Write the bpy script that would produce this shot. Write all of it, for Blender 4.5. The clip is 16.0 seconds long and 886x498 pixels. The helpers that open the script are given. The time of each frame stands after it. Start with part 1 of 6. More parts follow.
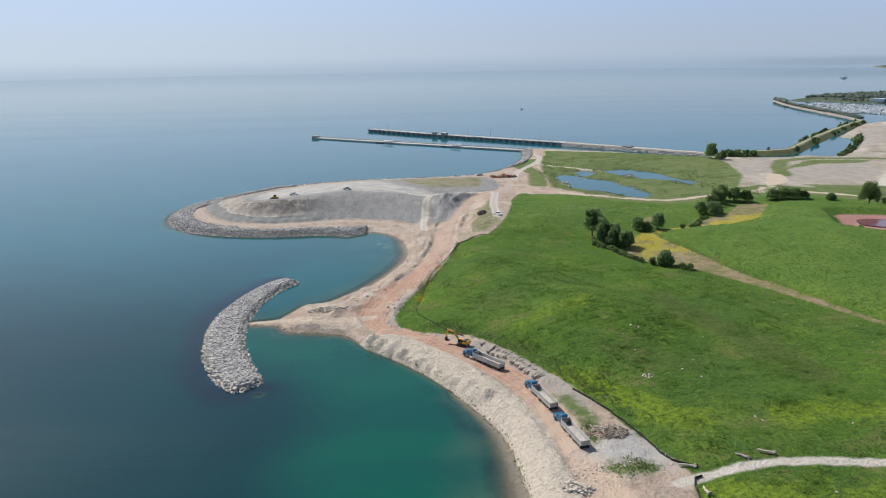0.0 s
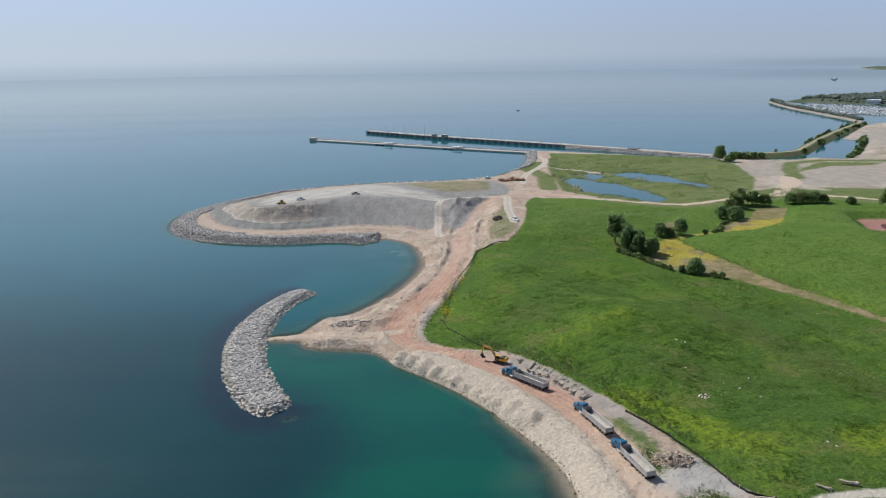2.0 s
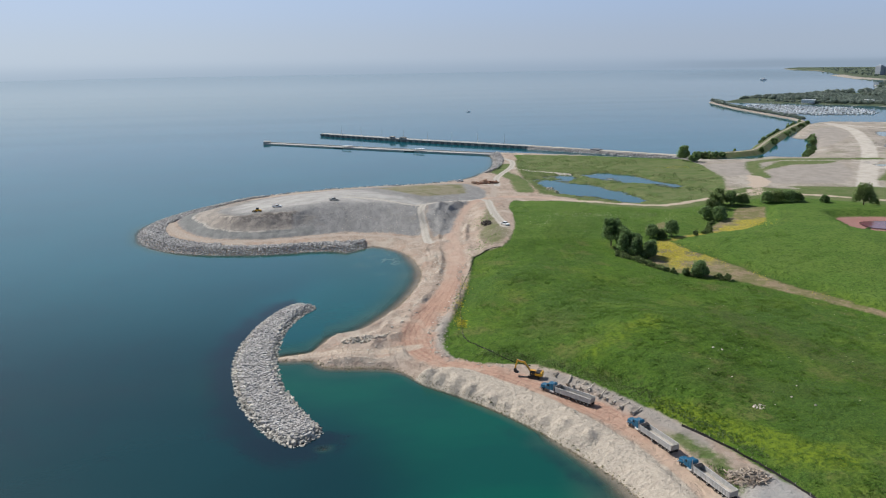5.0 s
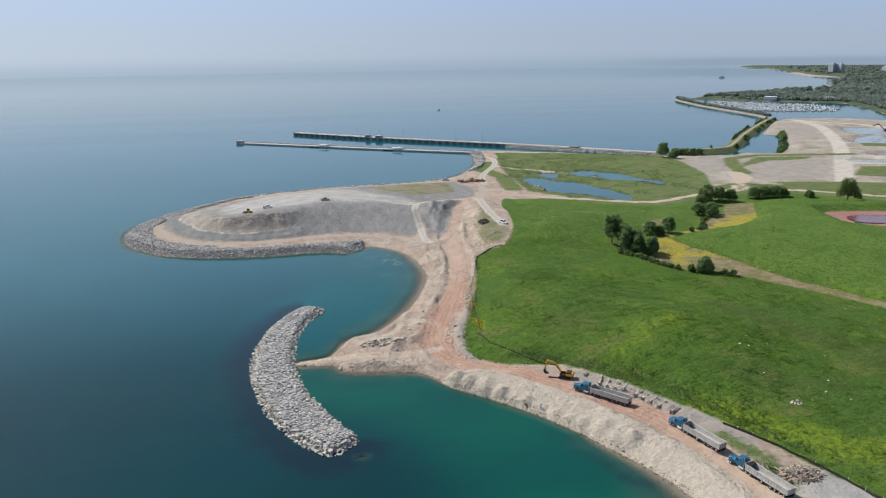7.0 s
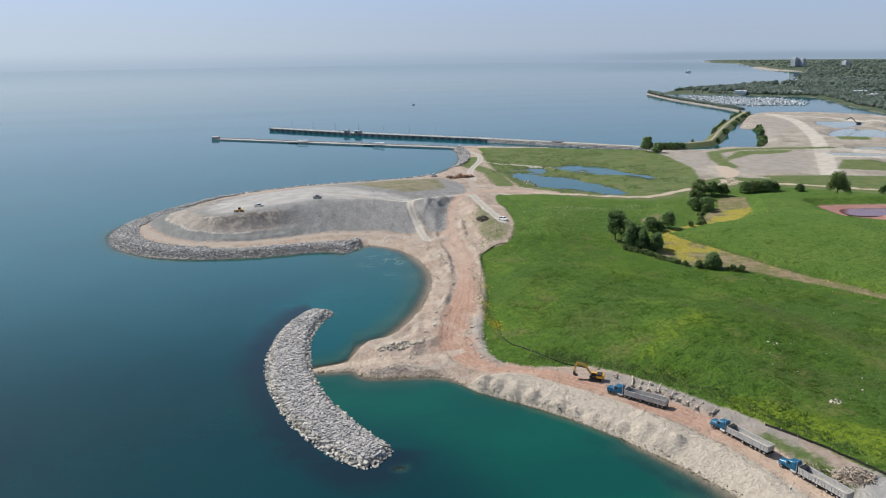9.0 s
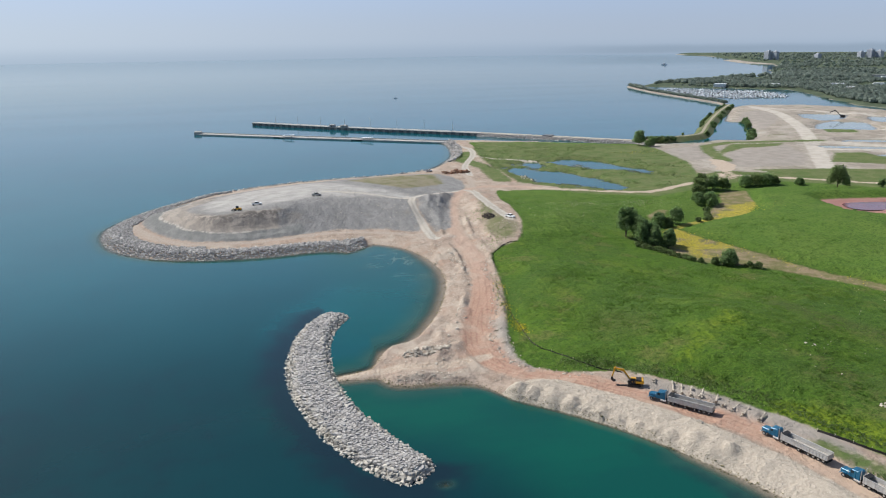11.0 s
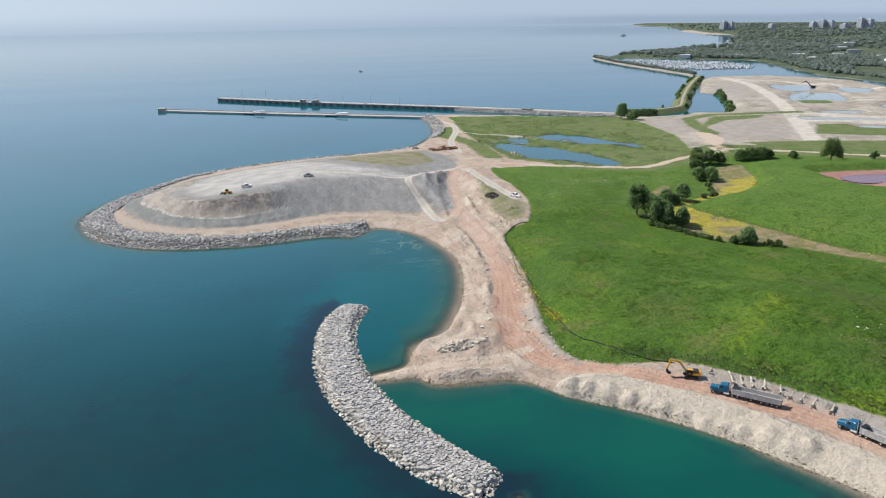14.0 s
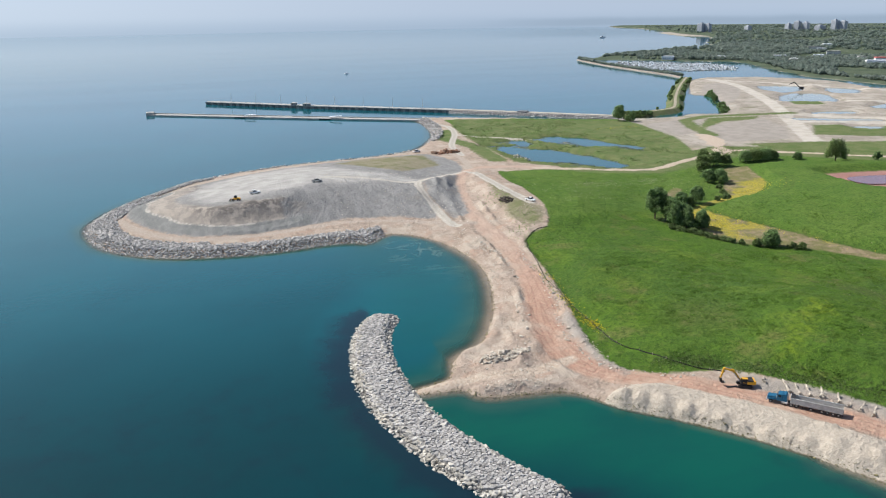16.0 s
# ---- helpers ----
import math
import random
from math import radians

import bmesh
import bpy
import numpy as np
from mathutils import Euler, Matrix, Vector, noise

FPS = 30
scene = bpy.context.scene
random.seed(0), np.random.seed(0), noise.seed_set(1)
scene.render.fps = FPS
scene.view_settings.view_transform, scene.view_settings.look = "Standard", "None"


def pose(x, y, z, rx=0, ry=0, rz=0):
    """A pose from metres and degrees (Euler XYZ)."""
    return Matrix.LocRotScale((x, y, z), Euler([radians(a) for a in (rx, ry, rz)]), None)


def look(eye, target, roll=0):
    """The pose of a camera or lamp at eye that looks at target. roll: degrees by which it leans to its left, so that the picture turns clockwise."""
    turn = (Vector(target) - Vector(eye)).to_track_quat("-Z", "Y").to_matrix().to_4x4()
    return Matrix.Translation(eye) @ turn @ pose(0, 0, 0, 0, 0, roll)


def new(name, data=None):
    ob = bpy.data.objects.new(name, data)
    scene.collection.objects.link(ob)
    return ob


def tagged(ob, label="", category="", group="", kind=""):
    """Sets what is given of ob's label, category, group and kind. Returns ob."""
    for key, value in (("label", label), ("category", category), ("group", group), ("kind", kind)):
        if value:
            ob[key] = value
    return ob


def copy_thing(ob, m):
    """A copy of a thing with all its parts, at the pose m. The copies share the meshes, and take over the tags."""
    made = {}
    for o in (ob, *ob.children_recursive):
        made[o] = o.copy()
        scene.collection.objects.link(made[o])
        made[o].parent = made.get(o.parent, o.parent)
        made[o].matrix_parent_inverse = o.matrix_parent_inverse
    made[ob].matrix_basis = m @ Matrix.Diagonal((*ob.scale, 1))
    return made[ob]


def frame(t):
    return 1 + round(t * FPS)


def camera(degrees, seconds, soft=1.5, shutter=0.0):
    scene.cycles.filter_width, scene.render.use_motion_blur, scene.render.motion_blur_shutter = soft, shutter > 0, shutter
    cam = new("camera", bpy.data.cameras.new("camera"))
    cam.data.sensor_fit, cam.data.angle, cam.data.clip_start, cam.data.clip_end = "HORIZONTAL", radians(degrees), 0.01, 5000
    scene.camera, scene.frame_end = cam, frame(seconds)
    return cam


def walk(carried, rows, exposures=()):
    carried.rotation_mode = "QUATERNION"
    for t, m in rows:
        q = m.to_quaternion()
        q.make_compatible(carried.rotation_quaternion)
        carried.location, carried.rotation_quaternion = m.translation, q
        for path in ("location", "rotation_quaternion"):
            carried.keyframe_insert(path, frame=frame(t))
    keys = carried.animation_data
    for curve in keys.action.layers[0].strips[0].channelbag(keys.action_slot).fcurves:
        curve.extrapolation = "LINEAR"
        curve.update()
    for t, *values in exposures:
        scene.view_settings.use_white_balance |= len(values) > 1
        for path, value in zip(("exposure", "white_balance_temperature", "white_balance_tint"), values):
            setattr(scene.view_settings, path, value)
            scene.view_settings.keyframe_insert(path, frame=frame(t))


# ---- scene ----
cam = camera(62.0, 16.0, 1.1)
METRES, EYE, TILT, LEAN, TURN = 158.0, 97.0, 0.0, 0.0, 0.0
ROWS = [
    (0.0, 0.0, 0.0, 0.0, -0.24, -14.7, 0.93),
    (0.5, -0.0233, 0.0228, -0.0001, -0.38, -14.67, 0.92),
    (1.0, -0.0467, 0.0456, 0.0001, -0.59, -14.66, 0.91),
    (1.5, -0.0703, 0.0682, 0.0002, -0.89, -14.64, 0.9),
    (2.0, -0.0945, 0.0906, 0.0004, -1.18, -14.65, 0.88),
    (2.5, -0.1194, 0.1122, 0.0004, -1.52, -14.64, 0.86),
    (3.0, -0.1457, 0.1314, 0.0007, -2.09, -14.62, 0.85),
    (3.5, -0.1742, 0.1478, 0.0009, -3.19, -14.59, 0.85),
    (4.0, -0.2043, 0.1619, 0.0009, -4.29, -14.58, 0.84),
    (6.5, -0.3597, 0.2154, -0.0014, -8.56, -14.76, 0.83),
    (7.0, -0.3877, 0.2289, -0.0018, -9.3, -14.79, 0.82),
    (7.5, -0.4144, 0.2437, -0.0021, -10.07, -14.82, 0.81),
    (8.0, -0.4396, 0.2599, -0.0023, -10.8, -14.93, 0.79),
    (8.5, -0.4638, 0.2778, -0.0021, -11.44, -15.09, 0.77),
    (9.0, -0.487, 0.2962, -0.0018, -11.98, -15.24, 0.75),
    (11.5, -0.595, 0.3996, 0.0007, -14.61, -15.97, 0.72),
    (12.0, -0.6147, 0.4216, 0.0013, -15.27, -16.16, 0.72),
    (12.5, -0.6344, 0.4443, 0.0019, -16.08, -16.33, 0.71),
    (13.0, -0.6541, 0.4671, 0.0022, -16.67, -16.7, 0.73),
    (13.5, -0.6737, 0.4898, 0.0023, -17.08, -17.4, 0.75),
    (14.0, -0.6941, 0.5118, 0.003, -17.61, -17.92, 0.78),
    (14.5, -0.7165, 0.5325, 0.0035, -18.09, -17.89, 0.8),
    (15.0, -0.7399, 0.5523, 0.0038, -18.57, -17.85, 0.8),
    (15.5, -0.7645, 0.5704, 0.0037, -19.0, -17.82, 0.81),
    (16.0, -0.7899, 0.5877, 0.0034, -19.43, -17.79, 0.82),
]
walk(cam, [(t, pose(0, 0, EYE, TILT, LEAN, TURN) @ pose(METRES * x, METRES * y, METRES * z, 90 + pitch, roll, yaw)) for t, x, y, z, yaw, pitch, roll in ROWS],
     [(0, 0.28), (1, 0.16), (4, 0.13), (8, 0.21), (12, 0.29), (14.5, 0.43), (16, 0.44)])

# ---- world, sun, exposure ----
SUN_DIR = Vector((-0.74, 0.67, 1.05)).normalized()
world = bpy.data.worlds.new("hazy_sky")
scene.world = world
world.use_nodes = True
wt = world.node_tree
sky = wt.nodes.new("ShaderNodeTexSky")
sky.sky_type = "NISHITA"
sky.sun_disc = False
sky.sun_elevation = math.asin(SUN_DIR.z)
sky.sun_rotation = math.atan2(SUN_DIR.x, SUN_DIR.y)
sky.altitude = 80
sky.air_density = 1.0
sky.dust_density = 1.0
sky.ozone_density = 2.0
veil = wt.nodes.new("ShaderNodeMix")
veil.data_type = "RGBA"
veil.inputs[0].default_value = 0.08
veil.inputs[7].default_value = (5.0, 6.4, 9.4, 1)
wt.links.new(sky.outputs[0], veil.inputs[6])
back = wt.nodes["Background"]
back.inputs[1].default_value = 0.085
wt.links.new(veil.outputs[2], back.inputs[0])
sun_data = bpy.data.lights.new("sun", "SUN")
sun_data.energy = 4.8
sun_data.angle = radians(1.0)
sun_data.color = (1.0, 0.965, 0.9)
sun = new("sun", sun_data)
sun.matrix_world = look(SUN_DIR * 500, (0, 0, 0))

# ---- material helpers ----
def shader(name, rough=0.8, metal=0.0):
    m = bpy.data.materials.new(name)
    m.use_nodes = True
    b = m.node_tree.nodes["Principled BSDF"]
    b.inputs["Roughness"].default_value = rough
    b.inputs["Metallic"].default_value = metal
    b.inputs["Specular IOR Level"].default_value = 0.3
    return m, m.node_tree, b


def plug(nt, socket, value):
    if isinstance(value, bpy.types.NodeSocket):
        nt.links.new(value, socket)
    elif isinstance(value, tuple) and len(value) == 3 and socket.type == "RGBA":
        socket.default_value = (*value, 1)
    else:
        socket.default_value = value


def where(nt):
    return nt.nodes.new("ShaderNodeNewGeometry").outputs["Position"]


def noise_of(nt, vec, scale, detail=4.0, rough=0.55):
    n = nt.nodes.new("ShaderNodeTexNoise")
    plug(nt, n.inputs["Vector"], vec)
    n.inputs["Scale"].default_value = scale
    n.inputs["Detail"].default_value = detail
    n.inputs["Roughness"].default_value = rough
    return n.outputs["Fac"]


def stretch(nt, vec, sx, sy, sz, turn=0.0):
    n = nt.nodes.new("ShaderNodeMapping")
    plug(nt, n.inputs["Vector"], vec)
    n.inputs["Scale"].default_value = (sx, sy, sz)
    n.inputs["Rotation"].default_value = (0, 0, radians(turn))
    return n.outputs[0]


def remap(nt, v, lo, hi, a=0.0, b=1.0):
    n = nt.nodes.new("ShaderNodeMapRange")
    n.interpolation_type = "SMOOTHSTEP"
    for i, value in enumerate((v, lo, hi, a, b)):
        plug(nt, n.inputs[i], value)
    return n.outputs[0]


def calc(nt, op, a, b=0.0):
    n = nt.nodes.new("ShaderNodeMath")
    n.operation = op
    plug(nt, n.inputs[0], a)
    plug(nt, n.inputs[1], b)
    return n.outputs[0]


def blend(nt, fac, a, b):
    n = nt.nodes.new("ShaderNodeMix")
    n.data_type = "RGBA"
    plug(nt, n.inputs[0], fac)
    plug(nt, n.inputs[6], a)
    plug(nt, n.inputs[7], b)
    return n.outputs[2]


def relief(nt, bsdf, height, strength, dist):
    n = nt.nodes.new("ShaderNodeBump")
    n.inputs["Strength"].default_value = strength
    n.inputs["Distance"].default_value = dist
    plug(nt, n.inputs["Height"], height)
    nt.links.new(n.outputs[0], bsdf.inputs["Normal"])


def value_of(nt, name):
    n = nt.nodes.new("ShaderNodeAttribute")
    n.attribute_name = name
    return n.outputs["Fac"]


def speckled(name, a, b, scale, rough=0.85, metal=0.0, bump=0.0, c=None, vary=0.0, thin=0.0):
    """Two tones in grain and blotch, with fine relief; vary: brightness from piece to piece; thin: light let through, as by leaves."""
    m, nt, bs = shader(name, rough, metal)
    p = where(nt)
    col = blend(nt, remap(nt, noise_of(nt, p, scale, 6), 0.35, 0.65), a, b)
    col = blend(nt, remap(nt, noise_of(nt, p, scale * 0.13, 3), 0.4, 0.75, 0, 0.6), col, c or a)
    if vary:
        r = nt.nodes.new("ShaderNodeObjectInfo").outputs["Random"]
        g = nt.nodes.new("ShaderNodeNewGeometry").outputs["Random Per Island"]
        k = calc(nt, "FRACT", calc(nt, "ADD", r, g))
        h = nt.nodes.new("ShaderNodeHueSaturation")
        plug(nt, h.inputs["Value"], remap(nt, k, 0.0, 1.0, 1 - vary, 1 + vary))
        plug(nt, h.inputs["Color"], col)
        col = h.outputs[0]
    plug(nt, bs.inputs["Base Color"], col)
    if bump:
        relief(nt, bs, noise_of(nt, p, scale * 2, 5), 0.6, bump)
    if thin:
        through_light = nt.nodes.new("ShaderNodeBsdfTranslucent")
        plug(nt, through_light.inputs[0], col)
        both = nt.nodes.new("ShaderNodeMixShader")
        both.inputs[0].default_value = thin
        nt.links.new(bs.outputs[0], both.inputs[1])
        nt.links.new(through_light.outputs[0], both.inputs[2])
        nt.links.new(both.outputs[0], nt.nodes["Material Output"].inputs[0])
    return m


# ---- ground material: soil kinds by their own outlines ----
def ground_material():
    m, nt, bs = shader("ground_cover", 0.95)
    bs.inputs["Specular IOR Level"].default_value = 0.1
    p = where(nt)
    big = noise_of(nt, p, 0.02, 5)
    mid = noise_of(nt, p, 0.11, 5, 0.6)
    fine = noise_of(nt, p, 0.9, 6, 0.65)
    grain = noise_of(nt, p, 4.0, 4, 0.6)
    ragged = calc(nt, "MULTIPLY", calc(nt, "SUBTRACT", noise_of(nt, p, 0.35, 6, 0.65), 0.5), 7.0)

    def inside(name, soft=0.8, amp=1.0):
        return remap(nt, calc(nt, "ADD", value_of(nt, name), calc(nt, "MULTIPLY", ragged, amp)), -soft, soft)

    sep = nt.nodes.new("ShaderNodeSeparateXYZ")
    nt.links.new(p, sep.inputs[0])
    # sandy fill
    col = blend(nt, remap(nt, mid, 0.3, 0.7), (0.375, 0.302, 0.246), (0.30, 0.235, 0.188))
    col = blend(nt, remap(nt, fine, 0.4, 0.7, 0, 0.5), col, (0.46, 0.385, 0.318))
    col = blend(nt, remap(nt, noise_of(nt, p, 0.2, 7, 0.72), 0.5, 0.62, 0, 0.7), col, (0.24, 0.19, 0.15))
    col = blend(nt, remap(nt, noise_of(nt, stretch(nt, p, 0.28, 0.05, 1, -18), 1.0, 5, 0.6), 0.52, 0.64, 0, 0.5), col, (0.25, 0.185, 0.145))
    col = blend(nt, remap(nt, grain, 0.58, 0.7, 0, 0.5), col, (0.22, 0.18, 0.15))
    col = blend(nt, remap(nt, noise_of(nt, p, 0.06, 6, 0.66), 0.5, 0.62, 0, 0.65), col, (0.435, 0.375, 0.31))
    col = blend(nt, remap(nt, noise_of(nt, stretch(nt, p, 1, 1, 1, 15), 0.085, 7, 0.7), 0.55, 0.64, 0, 0.6), col, (0.345, 0.232, 0.175))
    # red haul road, with wheel ruts along it
    rut = calc(nt, "SINE", calc(nt, "ADD", calc(nt, "MULTIPLY", value_of(nt, "road"), 3.4), calc(nt, "MULTIPLY", mid, 6.0)))
    red = blend(nt, remap(nt, fine, 0.3, 0.7), (0.365, 0.22, 0.16), (0.42, 0.285, 0.215))
    red = blend(nt, remap(nt, rut, 0.0, 1.0, 0, 0.38), red, (0.285, 0.165, 0.122))
    red = blend(nt, remap(nt, mid, 0.46, 0.7, 0, 0.7), red, (0.46, 0.36, 0.28))
    red = blend(nt, remap(nt, sep.outputs[1], 300.0, 390.0, 0, 0.6), red, (0.41, 0.325, 0.265))
    dusty = calc(nt, "ADD", sep.outputs[1], calc(nt, "MULTIPLY", calc(nt, "SUBTRACT", mid, 0.5), 40.0))
    red = blend(nt, remap(nt, dusty, 168.0, 206.0, 0.8, 0.0), red, (0.47, 0.37, 0.285))
    col = blend(nt, inside("road", 1.5, 0.7), col, red)
    # grey spoil mound with streaked slopes and a dusty top
    streak = noise_of(nt, stretch(nt, p, 0.22, 0.09, 0.09, -8), 1.0, 6, 0.65)
    grey = blend(nt, remap(nt, streak, 0.3, 0.7), (0.20, 0.196, 0.19), (0.265, 0.259, 0.25))
    grey = blend(nt, remap(nt, noise_of(nt, p, 0.05, 6, 0.65), 0.56, 0.66, 0, 0.5), grey, (0.235, 0.21, 0.18))
    grey = blend(nt, remap(nt, fine, 0.52, 0.7, 0, 0.6), grey, (0.105, 0.105, 0.11))
    col = blend(nt, inside("grey", 1.5, 0.8), col, grey)
    tan = blend(nt, remap(nt, noise_of(nt, stretch(nt, p, 0.2, 0.1, 0.1, -8), 1.0, 6, 0.68), 0.4, 0.6), (0.345, 0.305, 0.262), (0.25, 0.225, 0.20))
    col = blend(nt, inside("tan", 2.0, 1.0), col, tan)
    col = blend(nt, inside("bench", 1.0, 0.5), col, blend(nt, remap(nt, streak, 0.35, 0.65), (0.165, 0.168, 0.162), (0.225, 0.225, 0.215)))
    col = blend(nt, inside("lip", 0.5, 0.35), col, (0.40, 0.37, 0.33))
    col = blend(nt, inside("dust", 6.0, 1.6), col, blend(nt, remap(nt, mid, 0.32, 0.66), (0.40, 0.385, 0.36), (0.30, 0.29, 0.275)))
    col = blend(nt, calc(nt, "MULTIPLY", value_of(nt, "spoil"), remap(nt, noise_of(nt, p, 0.22, 6, 0.68), 0.42, 0.56)), col, (0.15, 0.135, 0.122))
    col = blend(nt, inside("ring", 1.2, 0.5), col, blend(nt, remap(nt, fine, 0.35, 0.65), (0.40, 0.345, 0.29), (0.33, 0.27, 0.222)))
    # pale quarry stone
    pale = blend(nt, remap(nt, fine, 0.3, 0.65), (0.37, 0.322, 0.263), (0.47, 0.412, 0.34))
    pale = blend(nt, remap(nt, grain, 0.5, 0.66, 0, 0.5), pale, (0.33, 0.295, 0.25))
    col = blend(nt, inside("pale", 0.7, 0.35), col, pale)
    # bare graded lots
    lot = blend(nt, remap(nt, mid, 0.3, 0.7), (0.345, 0.305, 0.258), (0.285, 0.25, 0.21))
    lot = blend(nt, remap(nt, noise_of(nt, p, 0.03, 7, 0.68), 0.48, 0.62, 0, 0.75), lot, (0.40, 0.365, 0.315))
    lot = blend(nt, remap(nt, noise_of(nt, stretch(nt, p, 0.055, 0.03, 1, 32), 1.0, 7, 0.7), 0.49, 0.6, 0, 0.7), lot, (0.225, 0.195, 0.16))
    lot = blend(nt, remap(nt, noise_of(nt, stretch(nt, p, 0.03, 0.05, 1, 20), 1.0, 6, 0.68), 0.57, 0.66, 0, 0.45), lot, (0.14, 0.155, 0.07))
    col = blend(nt, inside("lot", 2.5, 1.5), col, lot)
    col = blend(nt, inside("lotdark", 2.5, 1.2), col, blend(nt, remap(nt, mid, 0.35, 0.65), (0.27, 0.242, 0.212), (0.325, 0.292, 0.257)))
    col = blend(nt, inside("lotroad", 1.6, 0.6), col, blend(nt, remap(nt, mid, 0.35, 0.65), (0.49, 0.45, 0.395), (0.41, 0.37, 0.318)))
    # wet strand along the water
    z = calc(nt, "ADD", sep.outputs[2], calc(nt, "MULTIPLY", ragged, 0.04))
    col = blend(nt, remap(nt, z, 0.02, 0.16, 0.5, 0), col, (0.29, 0.225, 0.17))
    col = blend(nt, remap(nt, z, -1.4, 0.0, 0.85, 0), col, (0.19, 0.155, 0.115))
    # meadow
    g1 = blend(nt, remap(nt, mid, 0.3, 0.7), (0.051, 0.109, 0.013), (0.073, 0.140, 0.016))
    g1 = blend(nt, remap(nt, big, 0.42, 0.62, 0, 0.8), g1, (0.046, 0.094, 0.020))
    g1 = blend(nt, remap(nt, noise_of(nt, p, 0.045, 6, 0.6), 0.50, 0.66, 0, 0.7), g1, (0.112, 0.168, 0.022))
    g1 = blend(nt, remap(nt, noise_of(nt, stretch(nt, p, 1, 1, 1, 40), 0.07, 7, 0.68), 0.52, 0.66, 0, 0.7), g1, (0.135, 0.128, 0.048))
    g1 = blend(nt, inside("upper", 3.0, 1.0), g1, blend(nt, remap(nt, noise_of(nt, p, 0.05, 5, 0.6), 0.4, 0.6), (0.075, 0.139, 0.025), (0.099, 0.159, 0.032)))
    # Knoll's slope away from the sun darkened: shade put into the grass colour.
    g1 = blend(nt, remap(nt, value_of(nt, "darkened"), 0.1, 0.9, 0, 0.65), g1, (0.072, 0.078, 0.030))
    g1 = blend(nt, remap(nt, calc(nt, "ADD", value_of(nt, "lime"), calc(nt, "MULTIPLY", calc(nt, "SUBTRACT", mid, 0.5), 1.6)), 0.22, 0.8, 0, 0.9), g1, (0.145, 0.20, 0.016))
    g1 = blend(nt, remap(nt, noise_of(nt, p, 0.4, 6, 0.7), 0.47, 0.62, 0, 0.6), g1, (0.034, 0.074, 0.014))
    g1 = blend(nt, remap(nt, fine, 0.47, 0.6, 0, 0.66), g1, (0.027, 0.058, 0.012))
    g1 = blend(nt, remap(nt, grain, 0.5, 0.64, 0, 0.65), g1, (0.14, 0.205, 0.034))
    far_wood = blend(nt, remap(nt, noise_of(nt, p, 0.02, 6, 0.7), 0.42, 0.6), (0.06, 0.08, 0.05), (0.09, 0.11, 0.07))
    col = blend(nt, inside("grass", 0.8, 0.5), col, g1)
    # thin, dry growth on wetland banks and on the mound's back
    dry = blend(nt, remap(nt, mid, 0.35, 0.62), (0.09, 0.135, 0.042), (0.145, 0.162, 0.07))
    dry = blend(nt, remap(nt, fine, 0.4, 0.66, 0, 0.7), dry, (0.085, 0.112, 0.04))
    col = blend(nt, inside("dry", 2.0, 1.3), col, dry)
    col = blend(nt, inside("back", 2.5, 1.4), col, blend(nt, remap(nt, mid, 0.35, 0.62), (0.145, 0.15, 0.075), (0.225, 0.20, 0.14)))
    # flowering strip over bare soil
    soil = blend(nt, remap(nt, fine, 0.4, 0.65), (0.265, 0.205, 0.13), (0.20, 0.16, 0.10))
    bloom = blend(nt, remap(nt, fine, 0.4, 0.6), (0.37, 0.305, 0.045), (0.22, 0.21, 0.045))
    soil = blend(nt, remap(nt, noise_of(nt, p, 0.16, 6, 0.65), 0.40, 0.56, 0, 0.8), soil, (0.13, 0.135, 0.05))
    yl = blend(nt, remap(nt, calc(nt, "ADD", noise_of(nt, p, 0.07, 5, 0.6), calc(nt, "MULTIPLY", value_of(nt, "bloom"), 0.021)), 0.56, 0.70, 0, 0.85), soil, bloom)
    col = blend(nt, inside("flower", 1.2, 0.7), col, yl)
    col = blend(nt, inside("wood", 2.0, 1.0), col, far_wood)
    # red earth round the small pond
    col = blend(nt, inside("redearth", 1.5, 0.6), col, blend(nt, mid, (0.255, 0.12, 0.10), (0.39, 0.235, 0.205)))
    # tan earth lanes
    col = blend(nt, inside("lane", 0.8, 0.35), col, blend(nt, remap(nt, fine, 0.35, 0.65), (0.47, 0.395, 0.32), (0.40, 0.315, 0.245)))
    # grey gravel tracks
    gr = blend(nt, remap(nt, fine, 0.35, 0.7), (0.46, 0.425, 0.37), (0.375, 0.34, 0.292))
    col = blend(nt, inside("track", 0.6, 0.22), col, gr)
    col = blend(nt, remap(nt, calc(nt, "ADD", value_of(nt, "track"), calc(nt, "MULTIPLY", ragged, 0.05)), 1.3, 1.75, 0, 0.45), col, (0.31, 0.29, 0.26))
    plug(nt, bs.inputs["Base Color"], col)
    h = calc(nt, "ADD", calc(nt, "MULTIPLY", fine, 1.0), calc(nt, "MULTIPLY", grain, 0.35))
    relief(nt, bs, calc(nt, "ADD", h, calc(nt, "MULTIPLY", noise_of(nt, p, 0.4, 4, 0.6), 1.2)), 0.9, 0.65)
    return m


